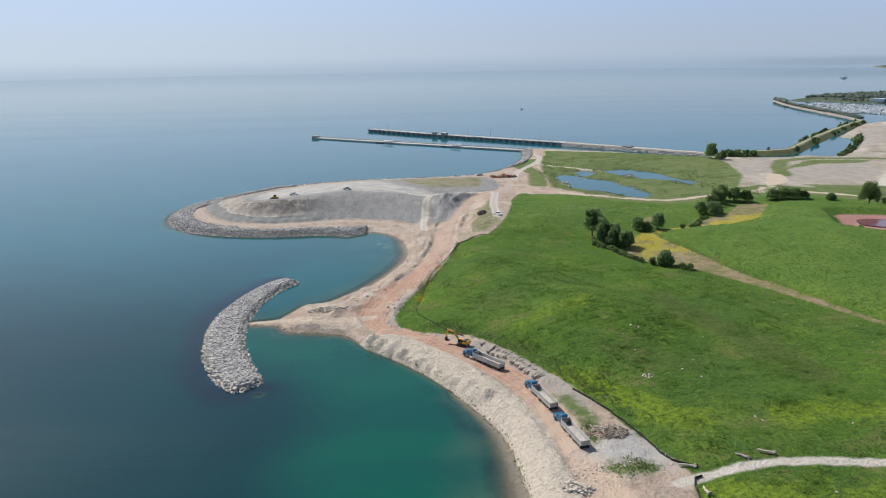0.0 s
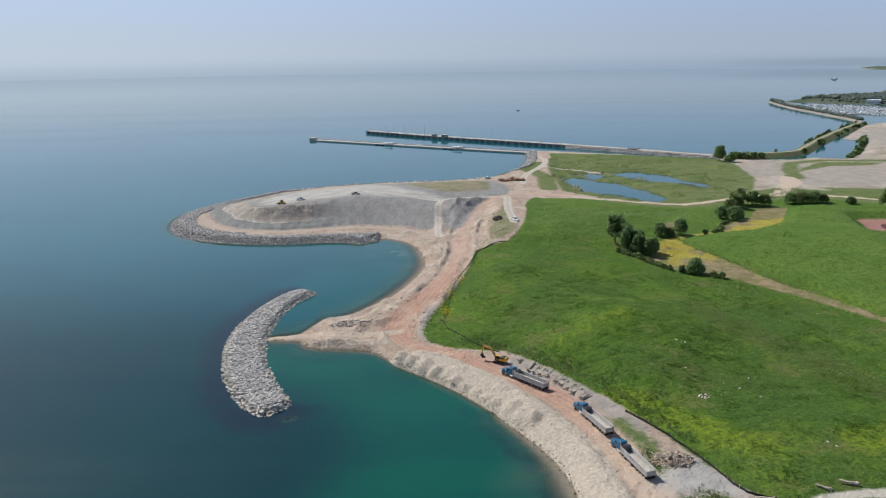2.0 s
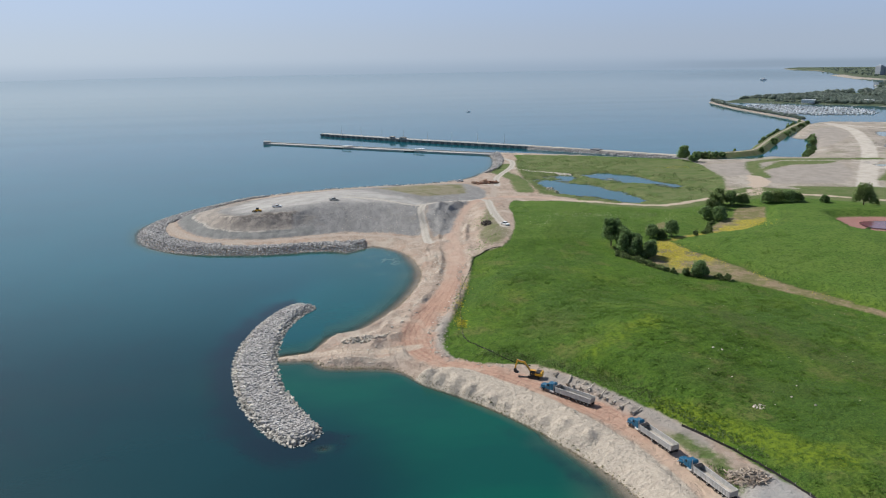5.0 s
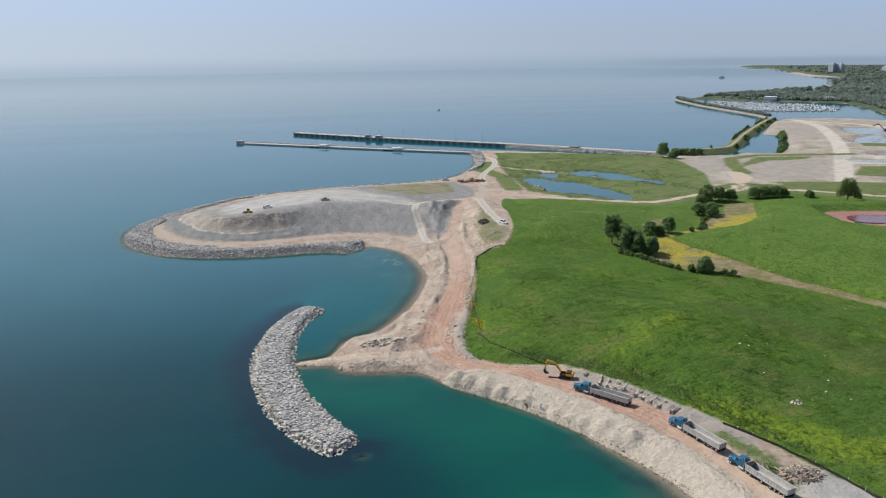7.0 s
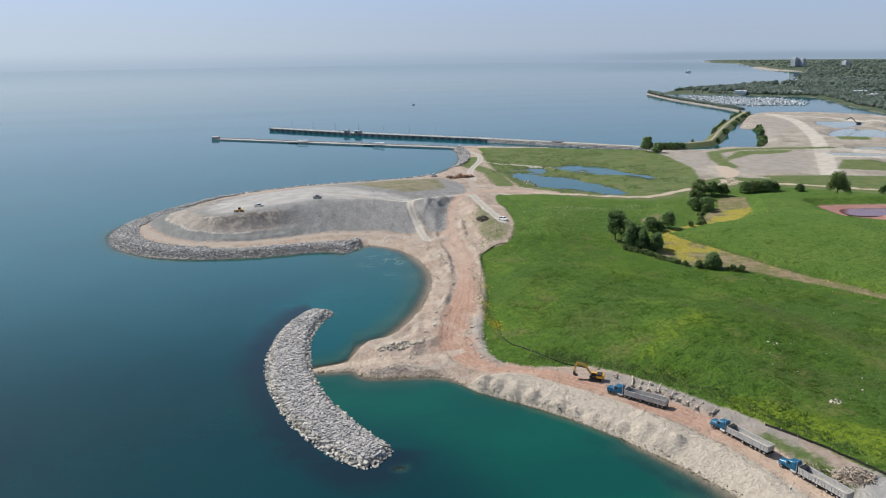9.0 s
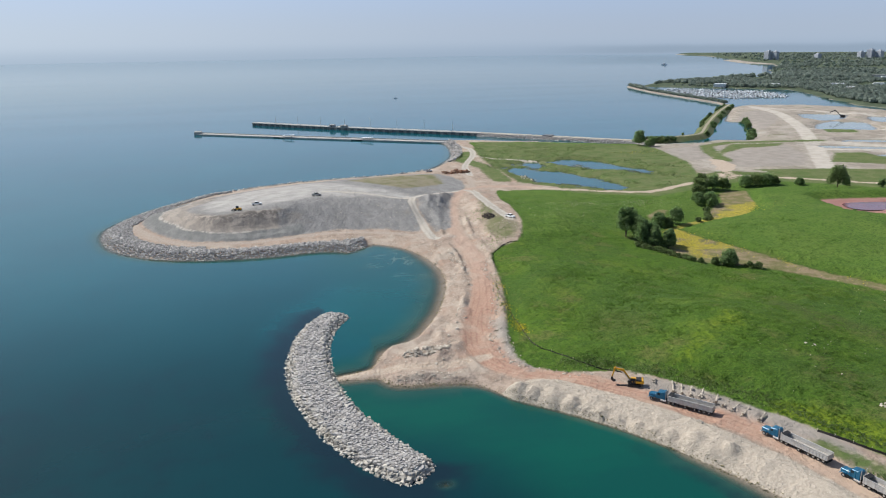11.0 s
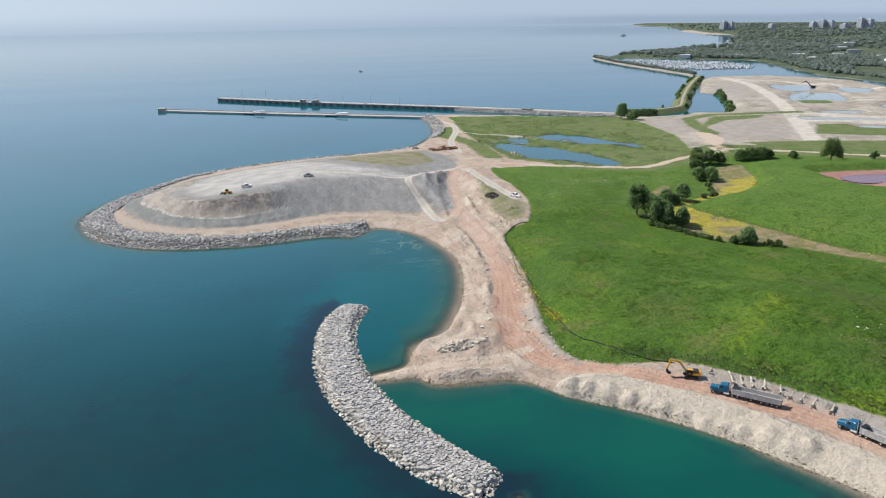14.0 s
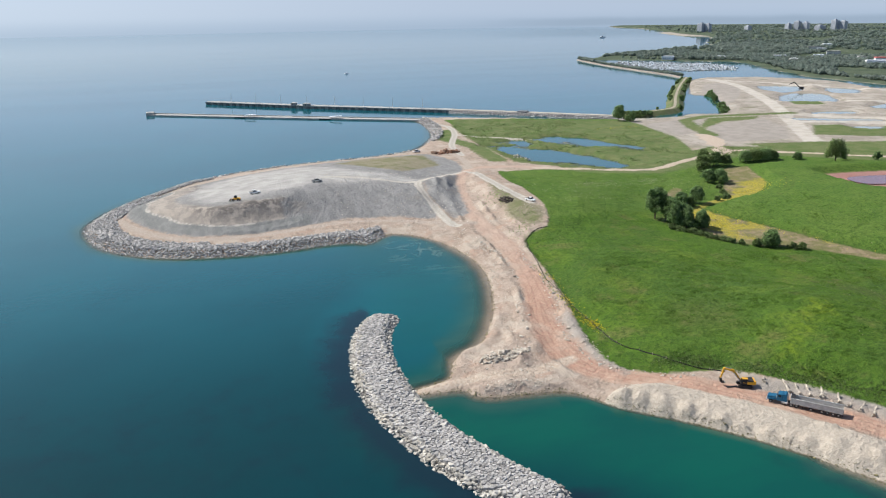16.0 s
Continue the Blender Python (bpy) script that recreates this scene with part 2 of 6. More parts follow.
def water_material():
    m, nt, bs = shader("lake_water", 0.08)
    bs.inputs["IOR"].default_value = 1.33
    bs.inputs["Specular IOR Level"].default_value = 0.38
    p = where(nt)
    deep = value_of(nt, "depth")
    lagoon = value_of(nt, "lagoon")
    drift = noise_of(nt, p, 0.012, 4)
    d = calc(nt, "ADD", deep, calc(nt, "MULTIPLY", calc(nt, "SUBTRACT", noise_of(nt, p, 0.05, 4), 0.5), 1.2))
    col = blend(nt, remap(nt, d, 0.0, 1.1), (0.10, 0.09, 0.062), (0.03, 0.075, 0.056))
    col = blend(nt, remap(nt, d, 1.0, 2.6), col, (0.001, 0.065, 0.046))
    # Water brightened with distance, haze put into colour; the bay's teal shares it.
    haze_and_bay = value_of(nt, "haze_and_bay")
    murk = remap(nt, noise_of(nt, stretch(nt, p, 0.02, 0.05, 1, 25), 1.0, 4), 0.4, 0.62, 0, 0.6)
    col = blend(nt, murk, col, (0.001, 0.049, 0.042))
    open_water = blend(nt, haze_and_bay, blend(nt, remap(nt, drift, 0.35, 0.65), (0.001, 0.025, 0.030), (0.001, 0.031, 0.037)), blend(nt, remap(nt, drift, 0.35, 0.65), (0.0004, 0.068, 0.089), (0.0004, 0.080, 0.102)))
    col = blend(nt, remap(nt, lagoon, 0.0, 1.0), blend(nt, remap(nt, d, 0.6, 2.6), col, open_water), col)
    col = blend(nt, remap(nt, calc(nt, "ADD", value_of(nt, "weed"), calc(nt, "MULTIPLY", calc(nt, "SUBTRACT", noise_of(nt, p, 0.12, 5), 0.5), 1.0)), 0.2, 1.0, 0, 0.88), col, (0.005, 0.016, 0.026))
    curl = nt.nodes.new("ShaderNodeTexNoise")
    plug(nt, curl.inputs["Vector"], stretch(nt, p, 0.045, 0.08, 1, -35))
    curl.inputs["Scale"].default_value = 1.0
    curl.inputs["Detail"].default_value = 3.0
    curl.inputs["Distortion"].default_value = 1.6
    wisp = calc(nt, "ABSOLUTE", calc(nt, "SUBTRACT", curl.outputs["Fac"], 0.5))
    silt = calc(nt, "MULTIPLY", remap(nt, wisp, 0.0, 0.07, 0.3, 0.0), remap(nt, noise_of(nt, p, 0.07, 4), 0.42, 0.6))
    col = blend(nt, calc(nt, "MULTIPLY", silt, value_of(nt, "silt")), col, (0.22, 0.27, 0.22))
    col = blend(nt, value_of(nt, "milk"), col, blend(nt, remap(nt, drift, 0.4, 0.6), (0.22, 0.255, 0.235), (0.27, 0.30, 0.275)))
    hazy_calm = value_of(nt, "hazy_calm")
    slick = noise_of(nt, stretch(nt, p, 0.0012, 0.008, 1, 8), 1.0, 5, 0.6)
    # Far water tinted pale blue with distance: haze put into the base colour.
    col = blend(nt, calc(nt, "MULTIPLY", hazy_calm, remap(nt, slick, 0.36, 0.64, 0.45, 1.0)), col, (0.095, 0.17, 0.21))
    plug(nt, bs.inputs["Base Color"], col)
    plug(nt, bs.inputs["Roughness"], calc(nt, "MULTIPLY", remap(nt, slick, 0.35, 0.65, 0.06, 0.12), calc(nt, "ADD", remap(nt, hazy_calm, 0.0, 1.0, 1.0, 0.4), calc(nt, "MULTIPLY", value_of(nt, "breeze"), 1.2))))
    ripple = calc(nt, "ADD", noise_of(nt, p, 0.5, 4, 0.6), calc(nt, "MULTIPLY", noise_of(nt, p, 0.06, 3), 2.0))
    relief(nt, bs, calc(nt, "MULTIPLY", ripple, remap(nt, hazy_calm, 0.0, 0.8, 1.0, 0.12)), 0.06, 0.3)
    clear = nt.nodes.new("ShaderNodeBsdfTransparent")
    mix = nt.nodes.new("ShaderNodeMixShader")
    plug(nt, mix.inputs[0], remap(nt, deep, 0.0, 1.3, 0.25, 1.0))
    nt.links.new(clear.outputs[0], mix.inputs[1])
    nt.links.new(bs.outputs[0], mix.inputs[2])
    nt.links.new(mix.outputs[0], nt.nodes["Material Output"].inputs[0])
    return m


GROUND = ground_material()
WATER = water_material()
ARMOUR = speckled("armour_stone", (0.375, 0.36, 0.342), (0.285, 0.274, 0.262), 1.3, 0.9, 0, 0.06, (0.44, 0.415, 0.383), 0.24)
EDGE_STONE = speckled("edge_stone", (0.425, 0.40, 0.355), (0.29, 0.274, 0.245), 1.3, 0.9, 0, 0.06, (0.44, 0.40, 0.325), 0.3)
WEEDY_STONE = speckled("weed_grown_stone", (0.20, 0.17, 0.085), (0.12, 0.11, 0.055), 1.2, 0.9, 0, 0.06, (0.25, 0.22, 0.13), 0.3)
CORE = speckled("stone_core", (0.25, 0.24, 0.23), (0.17, 0.165, 0.157), 1.0, 0.95, 0, 0.1)
RUBBLE = speckled("quarry_rubble", (0.45, 0.40, 0.335), (0.36, 0.318, 0.265), 2.0, 0.9, 0, 0.05, (0.54, 0.49, 0.42), 0.2)
CONCRETE = speckled("weathered_concrete", (0.35, 0.34, 0.322), (0.25, 0.242, 0.23), 0.6, 0.85, 0, 0.02, (0.41, 0.40, 0.375))
DARK_CONCRETE = speckled("dark_grey_concrete", (0.15, 0.155, 0.16), (0.10, 0.102, 0.11), 0.5, 0.85)
LEAF = speckled("leaves", (0.175, 0.27, 0.105), (0.225, 0.325, 0.13), 0.8, 0.6, 0, 0, (0.12, 0.185, 0.07), 0.3, thin=0.7)
LEAF_PALE = speckled("willow_leaves", (0.165, 0.235, 0.085), (0.215, 0.285, 0.11), 0.8, 0.6, 0, 0, (0.08, 0.12, 0.04), 0.35, thin=0.75)
# Far leaves lightened and greyed: distance haze put into the base colour.
LEAF_HAZED = speckled("hazed_woodland_leaves", (0.235, 0.285, 0.245), (0.27, 0.315, 0.27), 0.03, 0.8, 0, 0, (0.20, 0.25, 0.21), 0.16, thin=0.7)
BARK = speckled("bark", (0.09, 0.065, 0.045), (0.14, 0.11, 0.08), 3.0, 0.9, 0, 0.03)
WHITE_PAINT = speckled("white_paint", (0.75, 0.76, 0.77), (0.68, 0.69, 0.70), 1.0, 0.35)
GELCOAT = speckled("boat_gelcoat", (0.66, 0.67, 0.68), (0.56, 0.57, 0.58), 0.2, 0.4, 0, 0, None, 0.3)
BLUE_PAINT = speckled("blue_truck_paint", (0.016, 0.115, 0.205), (0.012, 0.085, 0.16), 2.0, 0.3, 0.1)
ALLOY = speckled("dusty_aluminium", (0.47, 0.465, 0.45), (0.37, 0.36, 0.342), 1.2, 0.55, 0.15)
LOAD_BED = speckled("dusty_trailer_floor", (0.40, 0.37, 0.33), (0.30, 0.27, 0.235), 0.9, 0.9)
RUBBER = speckled("tyre_rubber", (0.022, 0.022, 0.022), (0.05, 0.045, 0.04), 3.0, 0.9)
BLACK = speckled("black_steel", (0.02, 0.02, 0.022), (0.045, 0.042, 0.04), 2.0, 0.6, 0.2)
YELLOW_PAINT = speckled("excavator_yellow", (0.66, 0.36, 0.03), (0.54, 0.28, 0.03), 1.6, 0.45)
GLASS_DARK = speckled("tinted_glass", (0.015, 0.02, 0.025), (0.02, 0.026, 0.03), 1.0, 0.06)
CHROME = speckled("worn_chrome", (0.42, 0.42, 0.42), (0.34, 0.34, 0.34), 1.0, 0.5, 0.5)
WOOD_GREY = speckled("bleached_wood", (0.44, 0.39, 0.32), (0.29, 0.24, 0.19), 1.8, 0.9, 0, 0.04, (0.5, 0.46, 0.4), 0.25)
FABRIC = speckled("black_silt_fabric", (0.018, 0.018, 0.02), (0.035, 0.033, 0.03), 1.2, 0.8)
FLOWERS = speckled("yellow_blossom", (0.62, 0.53, 0.03), (0.50, 0.43, 0.03), 1.5, 0.8, 0, 0, None, 0.25)
TUFT = speckled("grass_tufts", (0.072, 0.155, 0.018), (0.118, 0.215, 0.028), 0.4, 0.8, 0, 0, (0.115, 0.185, 0.028), 0.3, thin=0.5)
RUST = speckled("rusty_scrap", (0.20, 0.09, 0.05), (0.30, 0.16, 0.10), 1.0, 0.9, 0, 0.05, (0.25, 0.2, 0.16), 0.35)

# ---- plan of the shore (metres) ----
SHORE_NEAR = [(30, 60), (24, 110), (19, 147), (16, 172), (9, 189), (1, 204), (-8, 217), (-18, 228), (-27, 237), (-35, 249), (-46, 252), (-57, 254), (-62, 260), (-73, 261.5),
              (-73, 264.5), (-62, 267.5), (-57, 278), (-45, 286), (-33, 306), (-22, 335), (-18, 360), (-22, 388), (-31, 404), (-40, 411)]
SHORE_ARM = [(-48, 406), (-53, 400.5), (-59, 403.5), (-70, 405.5), (-88, 403.5), (-106, 404), (-124, 407.5), (-140, 413.5), (-154, 424), (-165, 437.5), (-171, 453), (-174, 467), (-174, 480), (-170, 494),
             (-164, 508), (-153, 526), (-140, 543), (-125, 561), (-107, 573), (-88, 582), (-68, 589), (-46, 593.5), (-26, 595.5), (-4, 598), (20, 605), (40, 620), (57, 646), (70, 674), (79, 712), (83, 740), (84, 768)]
SHORE_FAR = [(95, 776), (120, 768), (175, 737), (212, 712), (255, 690), (282, 684), (321, 681), (336, 692), (366, 679), (396, 712), (422, 745), (466, 814), (452, 840), (500, 905), (560, 985),
             (585, 1003), (605, 1010), (674, 985), (710, 935), (720, 880), (690, 790)]
LAND_BACK = [(900, 600), (4600, -400), (4600, -2500), (40, -2500)]
COAST_FAR = [(735, 770), (745, 900), (748, 960), (800, 1090), (850, 1190), (880, 1270), (800, 1350), (720, 1440), (690, 1462), (690, 1485), (776, 1573), (886, 1609), (1005, 1649), (1107, 1676),
             (1240, 1760), (1290, 1853), (1390, 2000), (1560, 2190), (1725, 2399), (1757, 2642), (2247, 3600), (2500, 4700), (4600, 4700), (4600, -100), (920, 630)]
ISLAND = [(-66.5, 316), (-72, 318), (-77.5, 312), (-82.5, 301), (-86.5, 284), (-88, 267), (-86, 250), (-81.5, 233), (-75.5, 218.5), (-69.5, 209.5), (-64, 204.5), (-59, 207), (-57, 212), (-61, 219),
          (-66, 230), (-71, 243), (-74, 257), (-75, 275), (-73, 294), (-69, 306), (-64.5, 313)]
MEADOW = [(62, -100), (58, 60), (55, 120), (54, 140), (56, 150), (52, 160), (46, 175), (38, 195.5), (30, 209.5), (20.5, 225), (8, 239.5), (-7, 245), (-17, 253), (-18, 266), (-13, 285),
          (-6, 307), (1, 335), (6, 362), (9, 369), (15, 375.5), (22, 376), (28.5, 386), (36, 407), (42.5, 446), (45, 469), (52.5, 499), (60, 508), (76, 507), (92, 502), (136, 472), (155, 470), (177, 480), (203, 488), (242, 497), (269, 474), (314, 440), (420, 370), (700, 100), (700, -100)]
HAUL_ROAD = [(38, 120), (35, 150), (31, 170), (26, 192), (20, 205), (12, 216), (3, 227), (-8, 239), (-19, 249), (-25, 259), (-26, 272), (-21, 291), (-13, 313), (-5, 342), (0, 372), (1, 396), (4.5, 422), (10, 448), (19, 477), (31, 501), (48, 524), (62, 526), (84, 515)]
EAST_ROAD = [(84, 512), (120, 490), (148, 478), (177, 490), (203, 500), (235, 512), (255, 498), (280, 480), (314, 452), (400, 395), (700, 200)]
GRAVEL_PATH = [(52, 146), (58, 148.5), (68, 151), (80, 152.5), (102, 151.5), (160, 146), (300, 132)]
RING_ROAD = [(-2, 404), (-12, 409), (-24, 419), (-34, 424), (-45, 428.5), (-60, 430.5), (-75, 428), (-90, 424.5), (-110, 424), (-127, 427.5), (-140, 438), (-151, 454), (-159.5, 474), (-162, 489), (-158, 504),
             (-150, 517), (-136, 535), (-120, 549), (-103, 561), (-85, 570), (-65, 578), (-43, 584), (-20, 588), (15, 593), (34, 600), (48, 588), (52, 560), (44, 524)]
MOUND = [(-14, 420), (-30, 430), (-46, 434), (-57, 435.5), (-71, 432.5), (-85, 429), (-98, 427), (-113, 428.5), (-126, 433), (-138, 443), (-148, 459), (-155, 475), (-157.5, 488), (-156, 501), (-150, 513),
         (-136, 531), (-118, 545), (-100, 557), (-70, 571), (-40, 579), (0, 584), (34, 584), (44, 548), (34, 512), (20, 494), (6, 476), (-6, 466), (-10, 440)]
MOUND_BACK = [(-36, 565), (-11, 581), (31, 580), (28, 536), (10, 520), (-6, 507), (-17, 521), (-29, 548)]
DUST = [(-116, 462), (-92, 462), (-62, 473), (-30, 474), (-8, 474), (-8, 488), (-30, 510), (-45, 545), (-60, 560), (-86, 556), (-112, 536), (-126, 505)]
EMBANK = [(34, 478), (23, 433), (16, 403), (18, 383), (25, 383), (32, 398), (30, 415), (33, 466)]
SIDE_SPOIL = [(-6, 416), (2, 420), (7, 444), (15, 474), (22, 492), (8, 482), (-3, 472), (-7, 452)]
LOT_DARK = [[(263, 575), (300, 612), (332, 623), (372, 633), (348, 579), (310, 533), (282, 537), (264, 540), (255, 552)], [(235, 618), (260, 645), (324, 659), (301, 626), (262, 585), (242, 578)], [(450, 820), (520, 905), (560, 930), (540, 860), (480, 790), (430, 740), (415, 760)]]
LOT_ROAD = [(312, 512), (345, 558), (388, 617), (464, 725), (542, 856), (566, 912), (582, 971)]
CROSS_ROADS = [[(582, 971), (592, 936), (646, 843), (672, 764)], [(468, 734), (515, 711), (574, 682)], [(410, 648), (474, 592)], [(378, 602), (447, 568)]]
RAMP_TRACK = [(-9, 404), (-11, 409), (-10.5, 435), (-10.5, 451), (-9.6, 463.5), (-8, 471), (-17.5, 473.5), (-29, 480), (-43, 487), (-56, 491)]
BAY_PATH = [(84, 735), (92, 712), (92, 690), (84, 660), (72, 632), (62, 606), (56, 570)]
CAUSEWAY = [(84, 655), (108, 637), (130, 620), (150, 604), (168, 570)]
SPUR_TRACK = [(-7.5, 471), (-1, 473.7), (8, 480.5), (18, 491.7), (28, 501)]
LAYBY_TRACK = [(33, 503), (36, 494), (33.7, 471), (31.4, 443), (31.3, 423), (31.2, 409)]
PONDS = [[(91, 608), (101, 611), (111, 592), (131, 566), (139, 531), (149, 506), (141, 497), (124, 506), (113, 521), (103, 535), (95, 554), (94, 586)],
         [(135, 621), (160, 629), (175, 605), (191, 581), (198, 556), (186, 545), (174, 565), (160, 584), (146, 601)],
         [(98, 620), (124, 617), (128, 605), (109, 606)],
         [(586, 886), (636, 860), (604, 819), (563, 802), (552, 823)], [(524, 778), (556, 796), (588, 784), (582, 758), (544, 708), (512, 718), (487, 734)], [(643, 831), (667, 802), (636, 765), (598, 767)],
         [(457, 659), (493, 648), (480, 628), (440, 640)], [(412, 635), (468, 598), (458, 582), (397, 614)], [(540, 670), (590, 676), (527, 640)], [(413, 575), (439, 563), (423, 549), (404, 558)]]
WETLAND = [(114, 745), (247, 672), (250, 642), (236, 573), (210, 517), (177, 501), (148, 488), (120, 498), (96, 514), (80, 532), (86, 640), (96, 700)]
NORTH_FIELD = [(104, 745), (180, 722), (250, 682), (250, 645), (238, 590), (215, 570), (185, 608), (150, 640), (95, 650)]
LOTS = [(255, 655), (298, 674), (330, 668), (372, 678), (430, 690), (520, 870), (590, 985), (672, 970), (700, 900), (680, 800), (900, 600), (900, 420), (330, 520), (285, 545), (262, 580), (282, 612)]
LOT_GREEN = [[(378, 580), (453, 556), (400, 500), (340, 541)], [(297, 621), (329, 653), (377, 643), (362, 629), (324, 627), (290, 606), (258, 572), (264, 584)], [(486, 724), (514, 710), (499, 684), (472, 697)], [(262, 530), (320, 515), (470, 450), (560, 380), (520, 345), (320, 455), (270, 500)]]
FLOWER_STRIP = [(108, 389), (98, 372), (91, 356), (89, 346), (94.5, 333), (107.5, 323), (117, 313.5), (124, 302), (133, 287), (153, 239), (158, 225), (161, 227), (146, 268), (138, 294), (131, 311), (127, 326), (123.5, 344), (122, 354), (117, 365), (115, 378), (114, 387), (124, 392), (145, 398), (158, 399), (172, 408), (186, 422), (198, 444), (209, 464), (200, 467), (188, 462), (175, 439), (158, 424), (149, 413), (142, 403), (122, 395)]
BARE_SPOT = [(111, 413), (123, 424), (129, 423), (121, 412), (107, 400)]
RED_POND = [(233, 426), (246, 426), (278, 419.5), (300, 410), (276, 398), (254, 393), (241, 380), (226, 371), (217, 375), (221, 390), (226, 405), (230, 416)]


def smooth_line(pts, steps=4, closed=False):
    """A Catmull-Rom line through the points of a plan."""
    n, out = len(pts), []
    for i in range(n if closed else n - 1):
        a, b, c, d = (np.array(pts[(i + k) % n] if closed else pts[min(max(i + k, 0), n - 1)], float) for k in (-1, 0, 1, 2))
        for s in range(steps):
            t = s / steps
            out.append(0.5 * (2 * b + (c - a) * t + (2 * a - 5 * b + 4 * c - d) * t * t + (3 * b - a - 3 * c + d) * t ** 3))
    if not closed:
        out.append(np.array(pts[-1], float))
    return np.array(out)


def line_dist(line, X, Y, closed=False):
    line = np.asarray(line, float)
    ends = np.roll(line, -1, 0) if closed else line[1:]
    best = np.full(X.shape, 1e18)
    for (ax, ay), (bx, by) in zip(line, ends):
        dx, dy = bx - ax, by - ay
        k = np.clip(((X - ax) * dx + (Y - ay) * dy) / (dx * dx + dy * dy + 1e-9), 0, 1)
        np.minimum(best, (X - ax - k * dx) ** 2 + (Y - ay - k * dy) ** 2, out=best)
    return np.sqrt(best)


def area_dist(poly, X, Y):
    """Signed distance to an outline, positive inside."""
    poly = np.asarray(poly, float)
    odd = np.zeros(X.shape, bool)
    for (ax, ay), (bx, by) in zip(poly, np.roll(poly, -1, 0)):
        if ay != by:
            odd ^= ((ay > Y) != (by > Y)) & (X < (bx - ax) * (Y - ay) / (by - ay) + ax)
    return np.where(odd, 1.0, -1.0) * line_dist(poly, X, Y, True)


def ease(v):
    v = np.clip(v, 0, 1)
    return v * v * (3 - 2 * v)


LATTICE = np.random.RandomState(5).rand(256, 256)


def lumps(X, Y, size, octaves=3):
    total, amp, norm = 0, 1.0, 0
    for k in range(octaves):
        u, v = X / size * 2 ** k + 17.3 * k, Y / size * 2 ** k + 9.1 * k
        i, j = np.floor(u).astype(int), np.floor(v).astype(int)
        a, b = ease(u - i), ease(v - j)
        g = lambda p, q: LATTICE[(i + p) % 256, (j + q) % 256]
        total = total + amp * ((g(0, 0) * (1 - a) + g(1, 0) * a) * (1 - b) + (g(0, 1) * (1 - a) + g(1, 1) * a) * b)
        norm += amp
        amp *= 0.5
    return total / norm


MAIN = np.vstack([smooth_line(SHORE_NEAR, 4), smooth_line(SHORE_ARM, 3), smooth_line(SHORE_FAR, 1), np.array(LAND_BACK, float)])
NEAR_SHORE = smooth_line(SHORE_NEAR, 3)
ISLAND_LINE = smooth_line(ISLAND, 3, True)
MEADOW_LINE = smooth_line(MEADOW, 2, True)
MOUND_LINE = smooth_line(MOUND, 2, True)
HILL = np.vstack([MOUND_LINE[:30], np.array([(-152, 640), (90, 640), (90, 412)], float)])
HILL_REAR = [(-30, 380), (-200, 380), (-170, 480), (-158, 504), (-136, 533), (-118, 548), (-100, 560), (-70, 574), (-40, 582), (0, 588), (34, 592), (52, 560), (64, 520), (70, 380)]
JUNCTION = [(-13, 412), (-4, 392), (2, 364), (12, 358), (30, 366), (46, 386), (54, 412), (57, 450), (58, 490), (60, 514), (44, 522), (28, 506), (10, 490), (-9, 476)]
# lines of level fitted to the camera's views: x, y, height
LEVELS = [[(-8, 414, 2.6), (-10, 441, 5.2), (-10, 455, 7.6), (-8, 470, 9.8)], [(-8, 470, 9.8), (0, 473, 9.7), (10, 480, 9.0), (24, 494, 6.8)], [(-3, 352, 2.4), (1, 388, 2.9), (6, 420, 3.8), (13, 448, 4.8), (20, 478, 5.8), (28, 500, 6.2), (46, 524, 3.6)],
          [(30, 500, 6.1), (32, 470, 7.4), (32, 440, 8.4), (32, 408, 8.8)], [(8, 360, 3.4), (24, 366, 5.0), (38, 380, 6.8), (49, 405, 8.8), (53, 435, 7.8), (55, 475, 5.4), (60, 514, 3.0)]]


def graded(X, Y):
    """Ground drawn between the lines of fitted level."""
    top, low = 0 * X, 0 * X
    for line in LEVELS:
        best, lift = np.full(X.shape, 1e18), 0 * X
        for (ax, ay, az), (bx, by, bz) in zip(line, line[1:]):
            k = np.clip(((X - ax) * (bx - ax) + (Y - ay) * (by - ay)) / ((bx - ax) ** 2 + (by - ay) ** 2), 0, 1)
            d2 = (X - ax - k * (bx - ax)) ** 2 + (Y - ay - k * (by - ay)) ** 2
            lift = np.where(d2 < best, az + k * (bz - az), lift)
            best = np.minimum(best, d2)
        w = 1 / (best + 4) ** 1.4
        top, low = top + w * lift, low + w
    return top / low


HILLS = [(50, 251, 9.0, 32, 36), (84, 192, 1.6, 34, 34), (26, 322, 4.0, 30, 40), (66, 425, 4.5, 30, 45), (46, 404, 3.6, 16, 30), (195, 345, 5.5, 48, 60), (190, 230, 3.0, 60, 60)]


